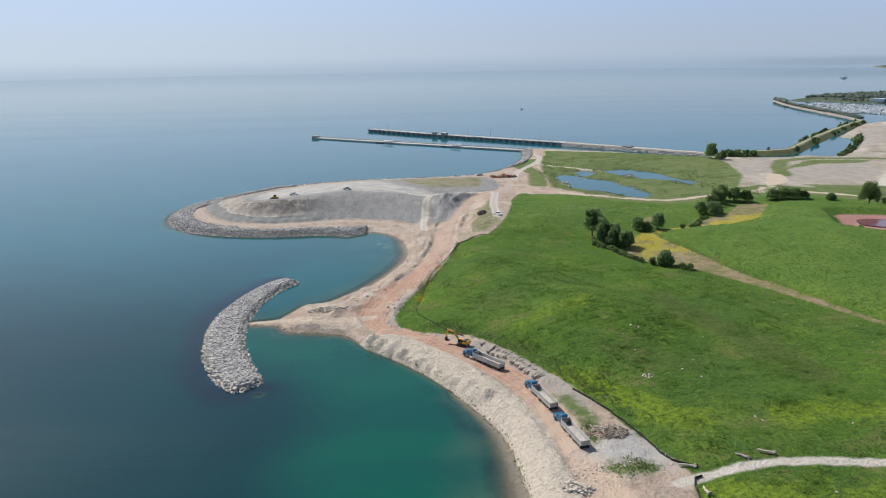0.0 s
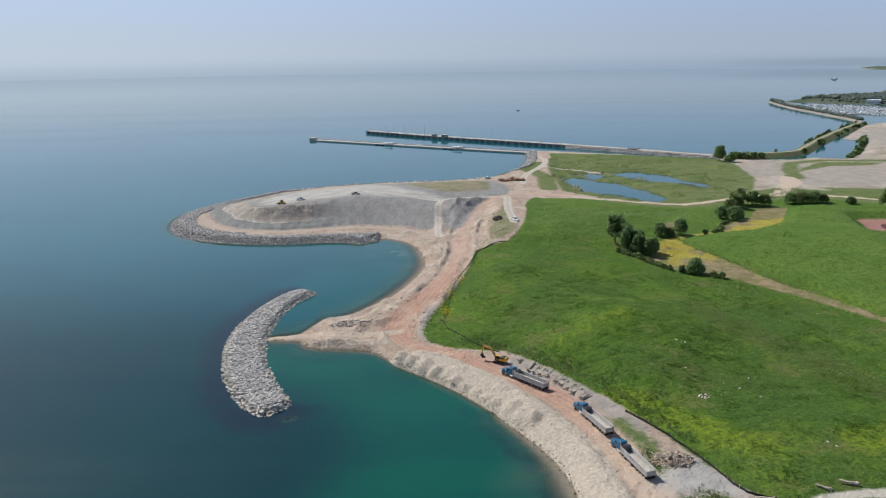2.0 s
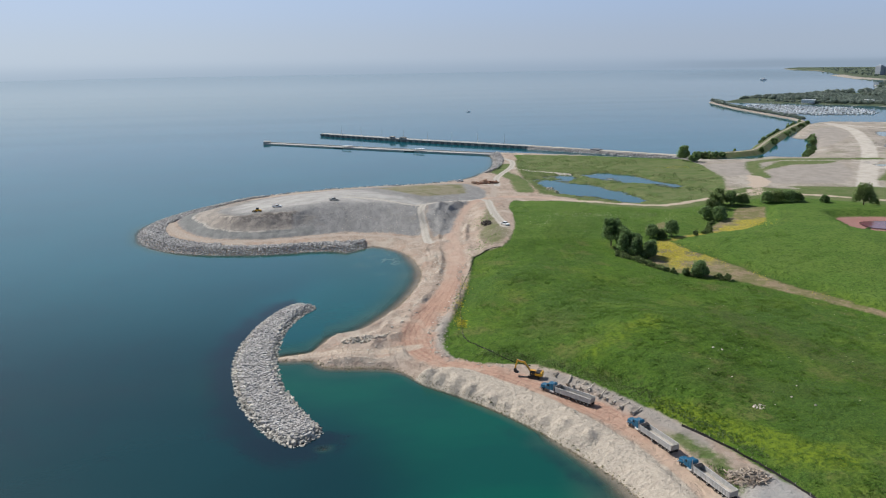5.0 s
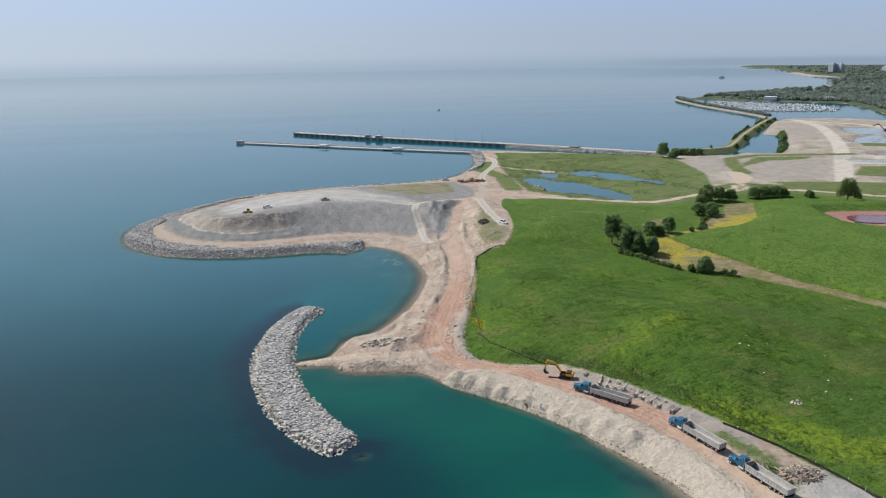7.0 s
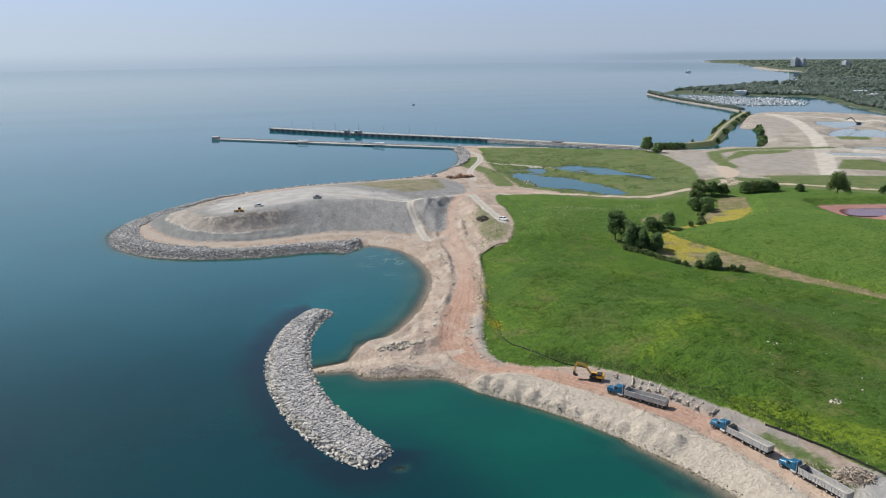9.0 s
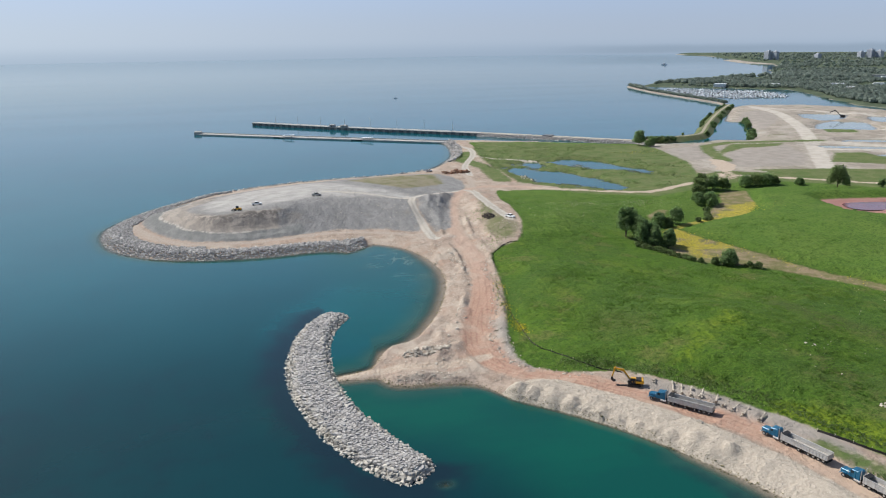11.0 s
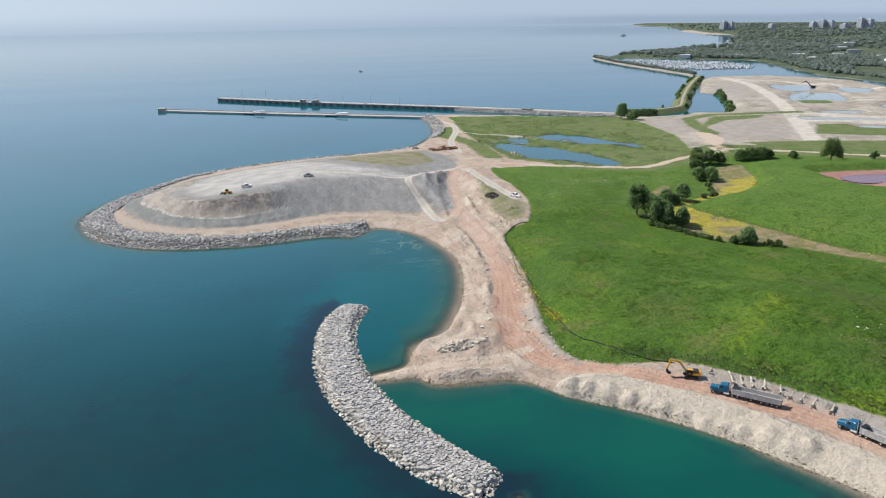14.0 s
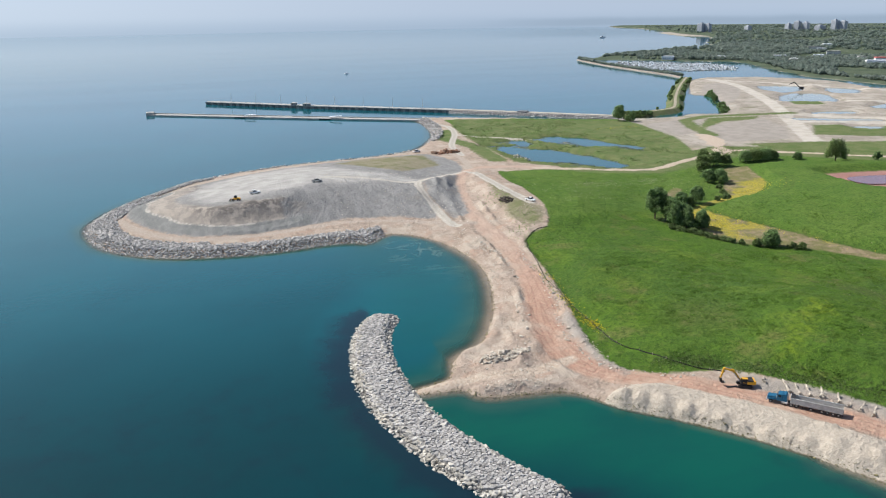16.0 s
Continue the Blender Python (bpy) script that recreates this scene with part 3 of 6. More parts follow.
def land_height(X, Y):
    """Height of the ground, with the distances that tell the kinds of ground apart."""
    d = np.maximum(area_dist(MAIN, X, Y), area_dist(COAST_FAR, X, Y))
    far = ease((Y - 900) / 500)
    jag = (lumps(X, Y, 7) - 0.5) * 1.6
    z = np.where(d > 0, 2.3 * (1 - np.exp(-np.maximum(d + jag, 0.02) / 5)), -7 * (1 - np.exp(np.minimum(d, 0) / (22 + 16 * ease((Y - 268) / 20) * ease((398 - Y) / 20) * (X > -60) + 34 * ease((192 - Y) / 40) * ease((Y - 60) / 40) - 13 * ease((Y - 196) / 8) * ease((248 - Y) / 6) * (X > -40)))))
    a = {"grass": area_dist(MEADOW_LINE, X, Y), "grey": area_dist(MOUND_LINE, X, Y)}
    # meadow knolls over a low valley
    g = a["grass"]
    hill = sum(h * np.exp(-((X - x) / sx) ** 2 - ((Y - y) / sy) ** 2) for x, y, h, sx, sy in HILLS)
    strip = area_dist(FLOWER_STRIP, X, Y)
    valley = 1.5 * ease((strip + 22) / 22)
    z = z + ease(g / 14) * (hill + 0.9 - valley + (lumps(X, Y, 16) - 0.5) * 1.0)
    z = z + ease((g + 1) / 3) * (lumps(X, Y, 2.6) - 0.5) * 0.7
    step = area_dist([(118, 386), (118, 379), (120, 367), (125, 356), (126.5, 345), (130, 327), (134, 312), (141, 296), (149, 269), (164, 229), (260, 229), (320, 420), (214, 464), (201, 443), (188, 420), (174, 406), (158, 396), (144, 395), (126, 389)], X, Y)
    z = z + 1.9 * ease((step + (lumps(X, Y, 5) - 0.5) * 1.2) / 1.7)
    # spoil mound: a steep worked face to the south and west, a top that falls gently to the lake behind
    m = a["grey"]
    face = area_dist(HILL, X, Y) + (lumps(X, Y, 14, 4) - 0.5) * 5.0 + (lumps(X, Y * 0.3, 3.2, 2) - 0.5) * 1.6
    rear = area_dist(HILL_REAR, X, Y)
    west = ease((-68 - X) / 16)
    bank = np.interp(face, [0, 26, 34, 44], [0, 0.86, 0.98, 1.0]) * (1 - west) + np.interp(face, [0, 2, 3, 7.5, 8.5, 10, 12, 22, 27], [0, 0.10, 0.12, 0.17, 0.24, 0.24, 0.30, 0.9, 1.0]) * west
    crown = np.interp(X, [-62, -8, 26, 48], [11.2, 7.3, 4.2, 0]) * (1 - ease(g / 6))
    z = z + crown * np.minimum(bank, 1 - (1 - np.clip(rear / 95, 0, 1)) ** 1.35) + ease(m / 4) * (lumps(X, Y, 5) - 0.5) * 0.5
    knob = np.exp(-((X + 103) / 20) ** 2 - ((face - 19) / 5) ** 2)
    z = z + knob * 5.0 * np.maximum(lumps(X, Y, 5.5, 4) - 0.42, 0)
    # graded ground where the ramp, the spur, the haul road and the lay-by meet
    meet = ease((area_dist(JUNCTION, X, Y) + 4) / 8)
    z = z * (1 - meet) + meet * (graded(X, Y) + (lumps(X, Y, 6) - 0.5) * 0.9)
    side = area_dist(SIDE_SPOIL, X, Y)
    z = z + 0.8 * ease(side / 6) + ease((side + 1) / 2) * (lumps(X, Y, 4) - 0.5) * 1.8
    # pale rock berm along the near shore
    sd = line_dist(NEAR_SHORE, X, Y)
    road = line_dist(smooth_line(HAUL_ROAD, 3), X, Y)
    width = 11.2 - 1.6 * ease((200 - Y) / 40)
    along = ease((Y - 90) / 20) * ease((-X * 0.55 + 250 - Y + 10) / 14) * ease((244 - Y) / 6)
    pale = np.minimum(width - sd, np.minimum(sd + 3, (along - 0.5) * 12))
    pale = np.where(d > -3, pale, -9.0)
    ridge = np.exp(-((sd - width * 0.66) / 4.0) ** 2)
    heaps = 0.6 + 1.2 * np.maximum(lumps(X, Y, 10, 2) - 0.36, 0)
    z = z + np.where(d > 0, along * (1.1 * (1 - np.exp(-np.maximum(d, 0) / 1.6)) + ridge * heaps * (0.95 + 0.55 * ease((Y - 195) / 20))), 0) + np.where(d > 0, along * ease((pale + 1) / 2) * (lumps(X, Y, 1.9) - 0.5) * 0.12, 0)
    heap_row = random.Random(8)
    cones = 0 * X
    for k in range(13):
        q = k / 12
        hx, hy, hr, hh = 12 - 37 * q + heap_row.uniform(-1.2, 1.2), 193 + 45 * q + heap_row.uniform(-1.2, 1.2), heap_row.uniform(2.6, 4.4), heap_row.uniform(1.1, 2.4)
        cones = np.maximum(cones, hh * np.maximum(1 - np.sqrt(((X - hx) ** 2 + (Y - hy) ** 2 + 0.3) / hr ** 2), 0) ** 0.9 * 1.25)
    z = z + np.where(d > 0, cones, 0)
    # worked ground: wind-rows and ruts
    z = z + np.where(d > 3, (1 - ease((g + 2) / 3)) * (1 - ease((m + 2) / 3)) * (lumps(X, Y, 4.5) - 0.5) * 0.9 * (1 - far), 0)
    lip = (np.exp(-((road - 7.2) / 1.0) ** 2) + 0.8 * np.exp(-((road - 12.5 - 3 * lumps(X, Y, 20, 1)) / 1.1) ** 2)) * (Y > 205) * (Y < 470) * ease((lumps(X, Y, 26, 2) - 0.42) / 0.14)
    z = z + np.where(d > 3, lip * 3.4 * np.maximum(lumps(X, Y, 6) - 0.28, 0) * (1 - ease((g - 1) / 2)), 0)
    bench = ease((d - 8 + (lumps(X, Y, 11) - 0.5) * 7) / 1.4) * ease((Y - 258) / 12) * ease((400 - Y) / 12) * ease((road - 5.5) / 2) * (1 - ease((g + 1) / 2))
    z = z + bench * (0.7 + (lumps(X, Y, 3.2) - 0.5) * 1.1)
    z = z - np.where((d > 3) & (road < 6), 0.25, 0)
    # low berms along both edges of the sandy spit
    for berm, tall, wide in (([(-60, 268), (-54, 279), (-43, 285), (-33, 302)], 1.3, 2.0), ([(-58, 257), (-46, 255), (-36, 252)], 1.1, 1.8), ([(-42, 266), (-32, 274), (-28, 288), (-22, 304)], 0.9, 1.6)):
        z = z + np.where(d > 0, tall * np.exp(-(line_dist(smooth_line(berm, 4), X, Y) / wide) ** 2) * (0.5 + lumps(X, Y, 7, 2)), 0)
    # water bodies inland
    for poly in PONDS:
        p = area_dist(smooth_line(poly, 3, True), X, Y) + (lumps(X, Y, 12, 4) - 0.5) * (26 if poly[0][0] < 200 else 5) + (4.2 if poly[0][0] < 200 else 4.5)
        z = np.where(d > 4, z * ease((12 - p) / 10) - 1.5 * ease((p + 3) / 5), z)
    wet = area_dist(WETLAND, X, Y)
    z = np.where(d > 4, z - 0.9 * ease(wet / 12), z)
    rp = area_dist(smooth_line(RED_POND, 3, True), X, Y)
    z = np.where(rp > -12, z * (1 - ease((rp + 10) / 10)) + 1.6 * ease((rp + 10) / 10) - 0.9 * ease((rp - 2) / 5), z)
    # rise of the far land
    z = np.where(d > 0, z + 6 * ease((X + Y - 2600) / 2600), z)
    z = np.minimum(z, np.where(d < 0, -0.05, 99))
    a["road"] = 4.6 + 1.8 * ease((Y - 240) / 30) * ease((330 - Y) / 60) - 1.2 * ease((Y - 380) / 40) - road
    a["ring"] = np.maximum.reduce([2.4 - line_dist(smooth_line(RING_ROAD, 2), X, Y), -20.0 + 0 * X])
    a["lane"] = np.maximum(2.7 - line_dist(smooth_line(EAST_ROAD, 3), X, Y), np.maximum(5.5 + (lumps(X, Y, 15) - 0.5) * 14 - line_dist([(212, 502), (228, 510), (240, 528), (252, 548), (262, 575)], X, Y), 1.9 - line_dist([(-73, 263), (-57, 263), (-46, 260.5), (-36, 260), (-27, 263)], X, Y)))
    a["dust"] = np.maximum(area_dist(smooth_line(DUST, 2, True), X, Y), area_dist([(40, 165), (48, 168), (52, 160), (50, 156), (42, 156), (37, 161)], X, Y) + 3)
    a["lime"] = np.exp(-(line_dist([(36, 203), (46, 192), (56, 178), (64, 172)], X, Y) / 6) ** 2) + 0.5 * np.exp(-(line_dist([(22, 234), (34, 244), (57, 252)], X, Y) / 6) ** 2) + np.exp(-(line_dist([(88, 173), (104, 178), (130, 170)], X, Y) / 7) ** 2) + 0.7 * np.exp(-(line_dist([(60, 140), (110, 138)], X, Y) / 9) ** 2)
    # First line: shade of the knoll's sunless slope, put into the colour.
    a["darkened"] = np.exp(-(line_dist([(84, 268), (96, 237), (105, 219), (109, 200)], X, Y) / 9) ** 2) + 0.5 * np.exp(-(line_dist([(50, 214), (62, 208), (76, 204)], X, Y) / 7) ** 2) + 0.8 * np.exp(-((X - 20) / 12) ** 2 - ((Y - 268) / 16) ** 2)
    a["darkened"] = a["darkened"] + 0.9 * np.exp(-(np.abs(line_dist([(203, 428), (196, 416), (187, 405), (172, 391), (160, 384)], X, Y) - 1.6) / 0.7) ** 2)
    a["upper"] = np.maximum(step, np.minimum(Y - 385, 40))
    a["lotdark"] = np.maximum.reduce([area_dist(q, X, Y) for q in LOT_DARK] + [2.6 + (lumps(X, Y, 6) - 0.5) * 5 - line_dist([(-14, 289), (-17, 274), (-18.5, 262), (-17, 254)], X, Y), 3.8 - line_dist([(10, 231), (20, 221), (27, 211), (32, 201.5), (37, 188)], X, Y)])
    a["pale"] = pale
    a["tan"] = np.minimum.reduce([face - 8.5, 23 - face, -84 - X, X + 150])
    a["track"] = 2.3 - np.minimum.reduce([line_dist(smooth_line(l, 3), X, Y) + w for l, w in ((RAMP_TRACK, 0.2), (SPUR_TRACK, 0.4), (LAYBY_TRACK, -0.2), (BAY_PATH, -0.2), (CAUSEWAY, 0.5), (GRAVEL_PATH, 0.75))])
    a["lotroad"] = np.maximum(7.0 - line_dist(smooth_line(LOT_ROAD, 3), X, Y), 4.5 - np.minimum.reduce([line_dist(l, X, Y) for l in CROSS_ROADS]))
    a["lot"] = np.maximum(np.minimum(X - 225 + 0.2 * (Y - 500), Y - 505 + 0.62 * (X - 250)), -30) - sum(30 * ease((area_dist(q, X, Y) + 1) / 3) for q in LOT_GREEN)
    green = np.maximum.reduce([area_dist(q, X, Y) for q in LOT_GREEN])
    a["wood"] = np.where((Y > 560) & (X > 640), area_dist(COAST_FAR, X, Y), -50)
    a["spoil"] = np.exp(-((face - 19.5) / 5.0) ** 2) * ease((X + 132) / 12) * ease((-76 - X) / 10)
    a["grey"] = np.maximum(m, side + 1)
    a["bench"] = np.minimum.reduce([face - 0.5, 9.0 - face, -72 - X])
    a["lip"] = np.minimum(0.8 - np.abs(face - 9.2), -98 - X)
    a["dry"] = np.maximum.reduce([wet, 2.2 - line_dist([(33, 190), (38, 178), (37.5, 168)], X, Y), 2.4 - line_dist([(40, 153.5), (47, 153.5)], X, Y), green, np.where(X > 100, 11 + 0.05 * (X - 100) - line_dist(EAST_ROAD, X, Y), -50), 6 - line_dist([(420, 648), (330, 662), (300, 648), (281, 612), (268, 572)], X, Y), 7 - line_dist([(72, 545), (78, 600), (70, 640), (84, 680)], X, Y)])
    a["grass"] = np.maximum(g, area_dist(NORTH_FIELD, X, Y))
    a["flower"] = np.maximum(strip, area_dist(BARE_SPOT, X, Y))
    a["bloom"] = np.maximum(13 - 0.62 * line_dist([(99, 352), (109, 366), (111, 380), (128, 393), (166, 407), (180, 420)], X, Y), 4 - 2.6 * line_dist([(122, 352), (130, 310)], X, Y))
    a["back"] = np.maximum(area_dist(MOUND_BACK, X, Y), area_dist(EMBANK, X, Y))
    a["redearth"] = rp + 1.0
    return z, d, a


def steps_between(*marks):
    out = []
    for (a, step), (b, _) in zip(marks, marks[1:]):
        out.append(np.linspace(a, b, max(2, int(round((b - a) / step)) + 1))[:-1])
    return np.concatenate(out + [[marks[-1][0]]])


XS = steps_between((-4700, 500), (-1200, 90), (-300, 12), (-190, 1.7), (-44, 0.85), (44, 1.7), (150, 3.0), (270, 6), (760, 30), (1400, 90), (2400, 250), (4700, 1))
YS = steps_between((-2600, 300), (-200, 30), (90, 4), (140, 0.95), (262, 1.7), (500, 3), (720, 7), (1100, 16), (1700, 60), (2600, 220), (4720, 1))
GX, GY = np.meshgrid(XS, YS)
GZ, GD, KINDS = land_height(GX, GY)


def sheet(name, X, Y, Z, keep, material, values):
    rows, cols = X.shape
    idx = np.arange(rows * cols).reshape(rows, cols)
    quads = np.stack([idx[:-1, :-1], idx[:-1, 1:], idx[1:, 1:], idx[1:, :-1]], -1)[keep]
    used = np.unique(quads)
    back_map = np.zeros(rows * cols, int)
    back_map[used] = np.arange(len(used))
    me = bpy.data.meshes.new(name)
    co = np.stack([X.ravel(), Y.ravel(), Z.ravel()], -1)[used]
    quads = back_map[quads]
    me.vertices.add(len(co))
    me.vertices.foreach_set("co", co.astype(np.float32).ravel())
    me.loops.add(quads.size)
    me.loops.foreach_set("vertex_index", quads.ravel().astype(np.int32))
    me.polygons.add(len(quads))
    me.polygons.foreach_set("loop_start", np.arange(0, quads.size, 4, dtype=np.int32))
    me.polygons.foreach_set("use_smooth", np.ones(len(quads), bool))
    for key, v in values.items():
        me.attributes.new(key, "FLOAT", "POINT").data.foreach_set("value", np.clip(v, -60, 60).ravel()[used].astype(np.float32))
    me.update()
    me.validate()
    me.materials.append(material)
    return new(name, me)


def sample(grid, x, y):
    """Bilinear reading of a grid over the plan."""
    x, y = np.asarray(x, float), np.asarray(y, float)
    i = np.clip(np.searchsorted(XS, x) - 1, 0, len(XS) - 2)
    j = np.clip(np.searchsorted(YS, y) - 1, 0, len(YS) - 2)
    u, v = (x - XS[i]) / (XS[i + 1] - XS[i]), (y - YS[j]) / (YS[j + 1] - YS[j])
    return (grid[j, i] * (1 - u) + grid[j, i + 1] * u) * (1 - v) + (grid[j + 1, i] * (1 - u) + grid[j + 1, i + 1] * u) * v


def height(x, y):
    return float(sample(GZ, x, y))


everywhere = np.ones((len(YS) - 1, len(XS) - 1), bool)
tagged(sheet("ground", GX, GY, GZ, everywhere, GROUND, KINDS), "lakeshore land of sandy fill, haul roads and green meadow", "ground", kind="structure")

# ---- lake ----
isle = area_dist(ISLAND_LINE, GX, GY)
hollow = ease((isle + 14) / 14) * 0.3
low = np.minimum(np.minimum(GZ[:-1, :-1], GZ[1:, 1:]), np.minimum(GZ[:-1, 1:], GZ[1:, :-1])) < 0.05
lagoon = ease((46 + 26 * ease((205 - GY) / 60) - line_dist([(-62, 250), (-40, 240), (-22, 222), (-6, 200), (8, 170)], GX, GY)) / 40)
lagoon = np.maximum(lagoon, 0.4 * ease((56 - line_dist([(-50, 300), (-38, 340), (-40, 390)], GX, GY)) / 46))
weed = np.clip(1.15 - np.maximum(-isle - 1, 0) / 14, 0, 1) * np.clip(0.12 + ease((-80 - GX + 0.12 * np.abs(GY - 262)) / 6 + 0.5) + ease((214 - GY) / 8), 0, 1)
weed = np.maximum(weed, 0.5 * np.exp(-((line_dist(NEAR_SHORE, GX, GY) - 6.5) / 4.5) ** 2) * ease((226 - GY) / 30))
weed = np.maximum(weed, 0.36 * ease((-84 - GX) / 30) * ease((330 - GY) / 70) * ease((GY - 165) / 60))
sunk = np.exp(-((GX + 56) / 6) ** 2 - ((GY - 202) / 4.5) ** 2)
silt = np.exp(-((GX + 34) / 13) ** 2 - ((GY - 382) / 24) ** 2)
lake = sheet("water", GX, GY, np.zeros_like(GX), low, WATER, {"milk": ease((area_dist(LOTS, GX, GY) - 10) / 20) * (GX > 400), "breeze": ease((360 - np.hypot(GX + 60, GY - 50)) / 190), "hazy_calm": ease((np.hypot(GX + 60, GY - 50) - 500) / 2600), "haze_and_bay": np.maximum(ease((GY - 238) / 175), 0.95 * ease((70 - line_dist([(-50, 310), (-38, 350), (-44, 390)], GX, GY)) / 50)), "depth": np.maximum(-GZ, 0) * (1 - sunk) + 0.5 * sunk, "lagoon": lagoon, "weed": weed, "silt": silt})
tagged(lake, "calm teal lake water, greener inside the lagoon", "water", kind="structure")

# ---- distance: far lake and haze, a ring beyond everything ----
def far_ring():
    m = bpy.data.materials.new("lake_haze")
    m.use_nodes = True
    nt = m.node_tree
    nt.nodes.remove(nt.nodes["Principled BSDF"])
    p = where(nt)
    sep = nt.nodes.new("ShaderNodeSeparateXYZ")
    nt.links.new(p, sep.inputs[0])
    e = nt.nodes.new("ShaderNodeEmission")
    # Emission stands for haze, sky and coast, brighter left for sun glare.
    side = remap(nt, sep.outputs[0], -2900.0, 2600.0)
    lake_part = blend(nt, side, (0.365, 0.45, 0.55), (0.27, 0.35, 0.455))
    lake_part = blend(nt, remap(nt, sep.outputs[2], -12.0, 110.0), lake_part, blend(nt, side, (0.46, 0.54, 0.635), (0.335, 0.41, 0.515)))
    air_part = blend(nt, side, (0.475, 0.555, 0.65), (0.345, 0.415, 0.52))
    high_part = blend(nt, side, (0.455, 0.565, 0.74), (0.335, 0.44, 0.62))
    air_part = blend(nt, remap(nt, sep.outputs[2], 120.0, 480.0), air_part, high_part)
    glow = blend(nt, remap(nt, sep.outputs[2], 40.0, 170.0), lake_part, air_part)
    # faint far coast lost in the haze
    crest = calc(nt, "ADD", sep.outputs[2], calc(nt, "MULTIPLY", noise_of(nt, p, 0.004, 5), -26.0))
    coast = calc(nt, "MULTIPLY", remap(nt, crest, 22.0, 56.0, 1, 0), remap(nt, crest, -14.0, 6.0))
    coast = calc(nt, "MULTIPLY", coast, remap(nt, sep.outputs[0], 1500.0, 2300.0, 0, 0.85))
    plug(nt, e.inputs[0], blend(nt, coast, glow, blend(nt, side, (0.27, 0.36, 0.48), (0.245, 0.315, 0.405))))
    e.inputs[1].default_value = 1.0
    t = nt.nodes.new("ShaderNodeBsdfTransparent")
    mix = nt.nodes.new("ShaderNodeMixShader")
    plug(nt, mix.inputs[0], remap(nt, sep.outputs[2], 900.0, 1900.0))
    nt.links.new(e.outputs[0], mix.inputs[1])
    nt.links.new(t.outputs[0], mix.inputs[2])
    nt.links.new(mix.outputs[0], nt.nodes["Material Output"].inputs[0])
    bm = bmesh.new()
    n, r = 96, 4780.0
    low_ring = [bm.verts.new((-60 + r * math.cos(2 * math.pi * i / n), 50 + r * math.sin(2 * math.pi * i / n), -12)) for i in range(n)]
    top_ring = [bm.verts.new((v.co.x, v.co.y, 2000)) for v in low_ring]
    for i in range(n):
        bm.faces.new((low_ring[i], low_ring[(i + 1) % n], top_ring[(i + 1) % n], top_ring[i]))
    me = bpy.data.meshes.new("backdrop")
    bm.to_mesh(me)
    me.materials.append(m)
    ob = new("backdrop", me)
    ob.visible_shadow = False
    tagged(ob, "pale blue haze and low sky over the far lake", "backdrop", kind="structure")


far_ring()

# ---- building helpers ----
def part(name, bm, material, parent=None, label="", smooth=False):
    me = bpy.data.meshes.new(name)
    bm.to_mesh(me)
    bm.free()
    me.materials.append(material)
    if smooth:
        for f in me.polygons:
            f.use_smooth = True
    ob = new(name, me)
    if parent:
        ob.parent = parent
    return tagged(ob, label)


def thing(name, m, label, category, group=""):
    ob = new(name)
    ob.matrix_basis = m
    return tagged(ob, label, category, group)


def add_box(bm, x0, y0, z0, x1, y1, z1, bevel=0.0, m=None):
    made = bmesh.ops.create_cube(bm, size=1.0, matrix=Matrix.LocRotScale(((x0 + x1) / 2, (y0 + y1) / 2, (z0 + z1) / 2), None, (x1 - x0, y1 - y0, z1 - z0)))["verts"]
    if bevel:
        edges = list({e for v in made for e in v.link_edges})
        made = bmesh.ops.bevel(bm, geom=edges, offset=bevel, segments=1, affect="EDGES")["verts"]
    if m:
        bmesh.ops.transform(bm, matrix=m, verts=made)
    return bm


def box(*args, **kw):
    return add_box(bmesh.new(), *args, **kw)


def add_rod(bm, a, b, r0, r1=None, sides=8):
    a, b = Vector(a), Vector(b)
    q = (b - a).to_track_quat("Z", "Y").to_matrix().to_4x4()
    bmesh.ops.create_cone(bm, cap_ends=True, segments=sides, radius1=r0, radius2=r0 if r1 is None else r1, depth=(b - a).length, matrix=Matrix.Translation((a + b) / 2) @ q)
    return bm


def rod(a, b, r0, r1=None, sides=8):
    return add_rod(bmesh.new(), a, b, r0, r1, sides)


def prism(outline, y0, y1, bevel=0.0):
    """An outline in x and z, drawn out from y0 to y1."""
    bm = bmesh.new()
    a = [bm.verts.new((x, y0, z)) for x, z in outline]
    b = [bm.verts.new((x, y1, z)) for x, z in outline]
    n = len(outline)
    bm.faces.new(a)
    bm.faces.new(b[::-1])
    for i in range(n):
        bm.faces.new((a[(i + 1) % n], a[i], b[i], b[(i + 1) % n]))
    bmesh.ops.recalc_face_normals(bm, faces=bm.faces[:])
    if bevel:
        bmesh.ops.bevel(bm, geom=bm.edges[:], offset=bevel, segments=1, affect="EDGES")
    return bm


def sweep(line, profile, wobble=0.0, seed=1):
    """A cross-section of (offset to the left, height) pulled along a plan line."""
    rng = random.Random(seed)
    line = np.asarray(line, float)
    tang = np.gradient(line, axis=0)
    tang /= np.linalg.norm(tang, axis=1)[:, None]
    bm = bmesh.new()
    rings = []
    for (x, y), (tx, ty) in zip(line, tang):
        rings.append([bm.verts.new((x - ty * o + rng.uniform(-wobble, wobble), y + tx * o + rng.uniform(-wobble, wobble), z + rng.uniform(-wobble, wobble) * 0.5)) for o, z in profile])
    for p, q in zip(rings, rings[1:]):
        for i in range(len(profile) - 1):
            bm.faces.new((p[i], p[i + 1], q[i + 1], q[i]))
    bm.faces.new(rings[0])
    bm.faces.new(rings[-1][::-1])
    bmesh.ops.recalc_face_normals(bm, faces=bm.faces[:])
    return bm


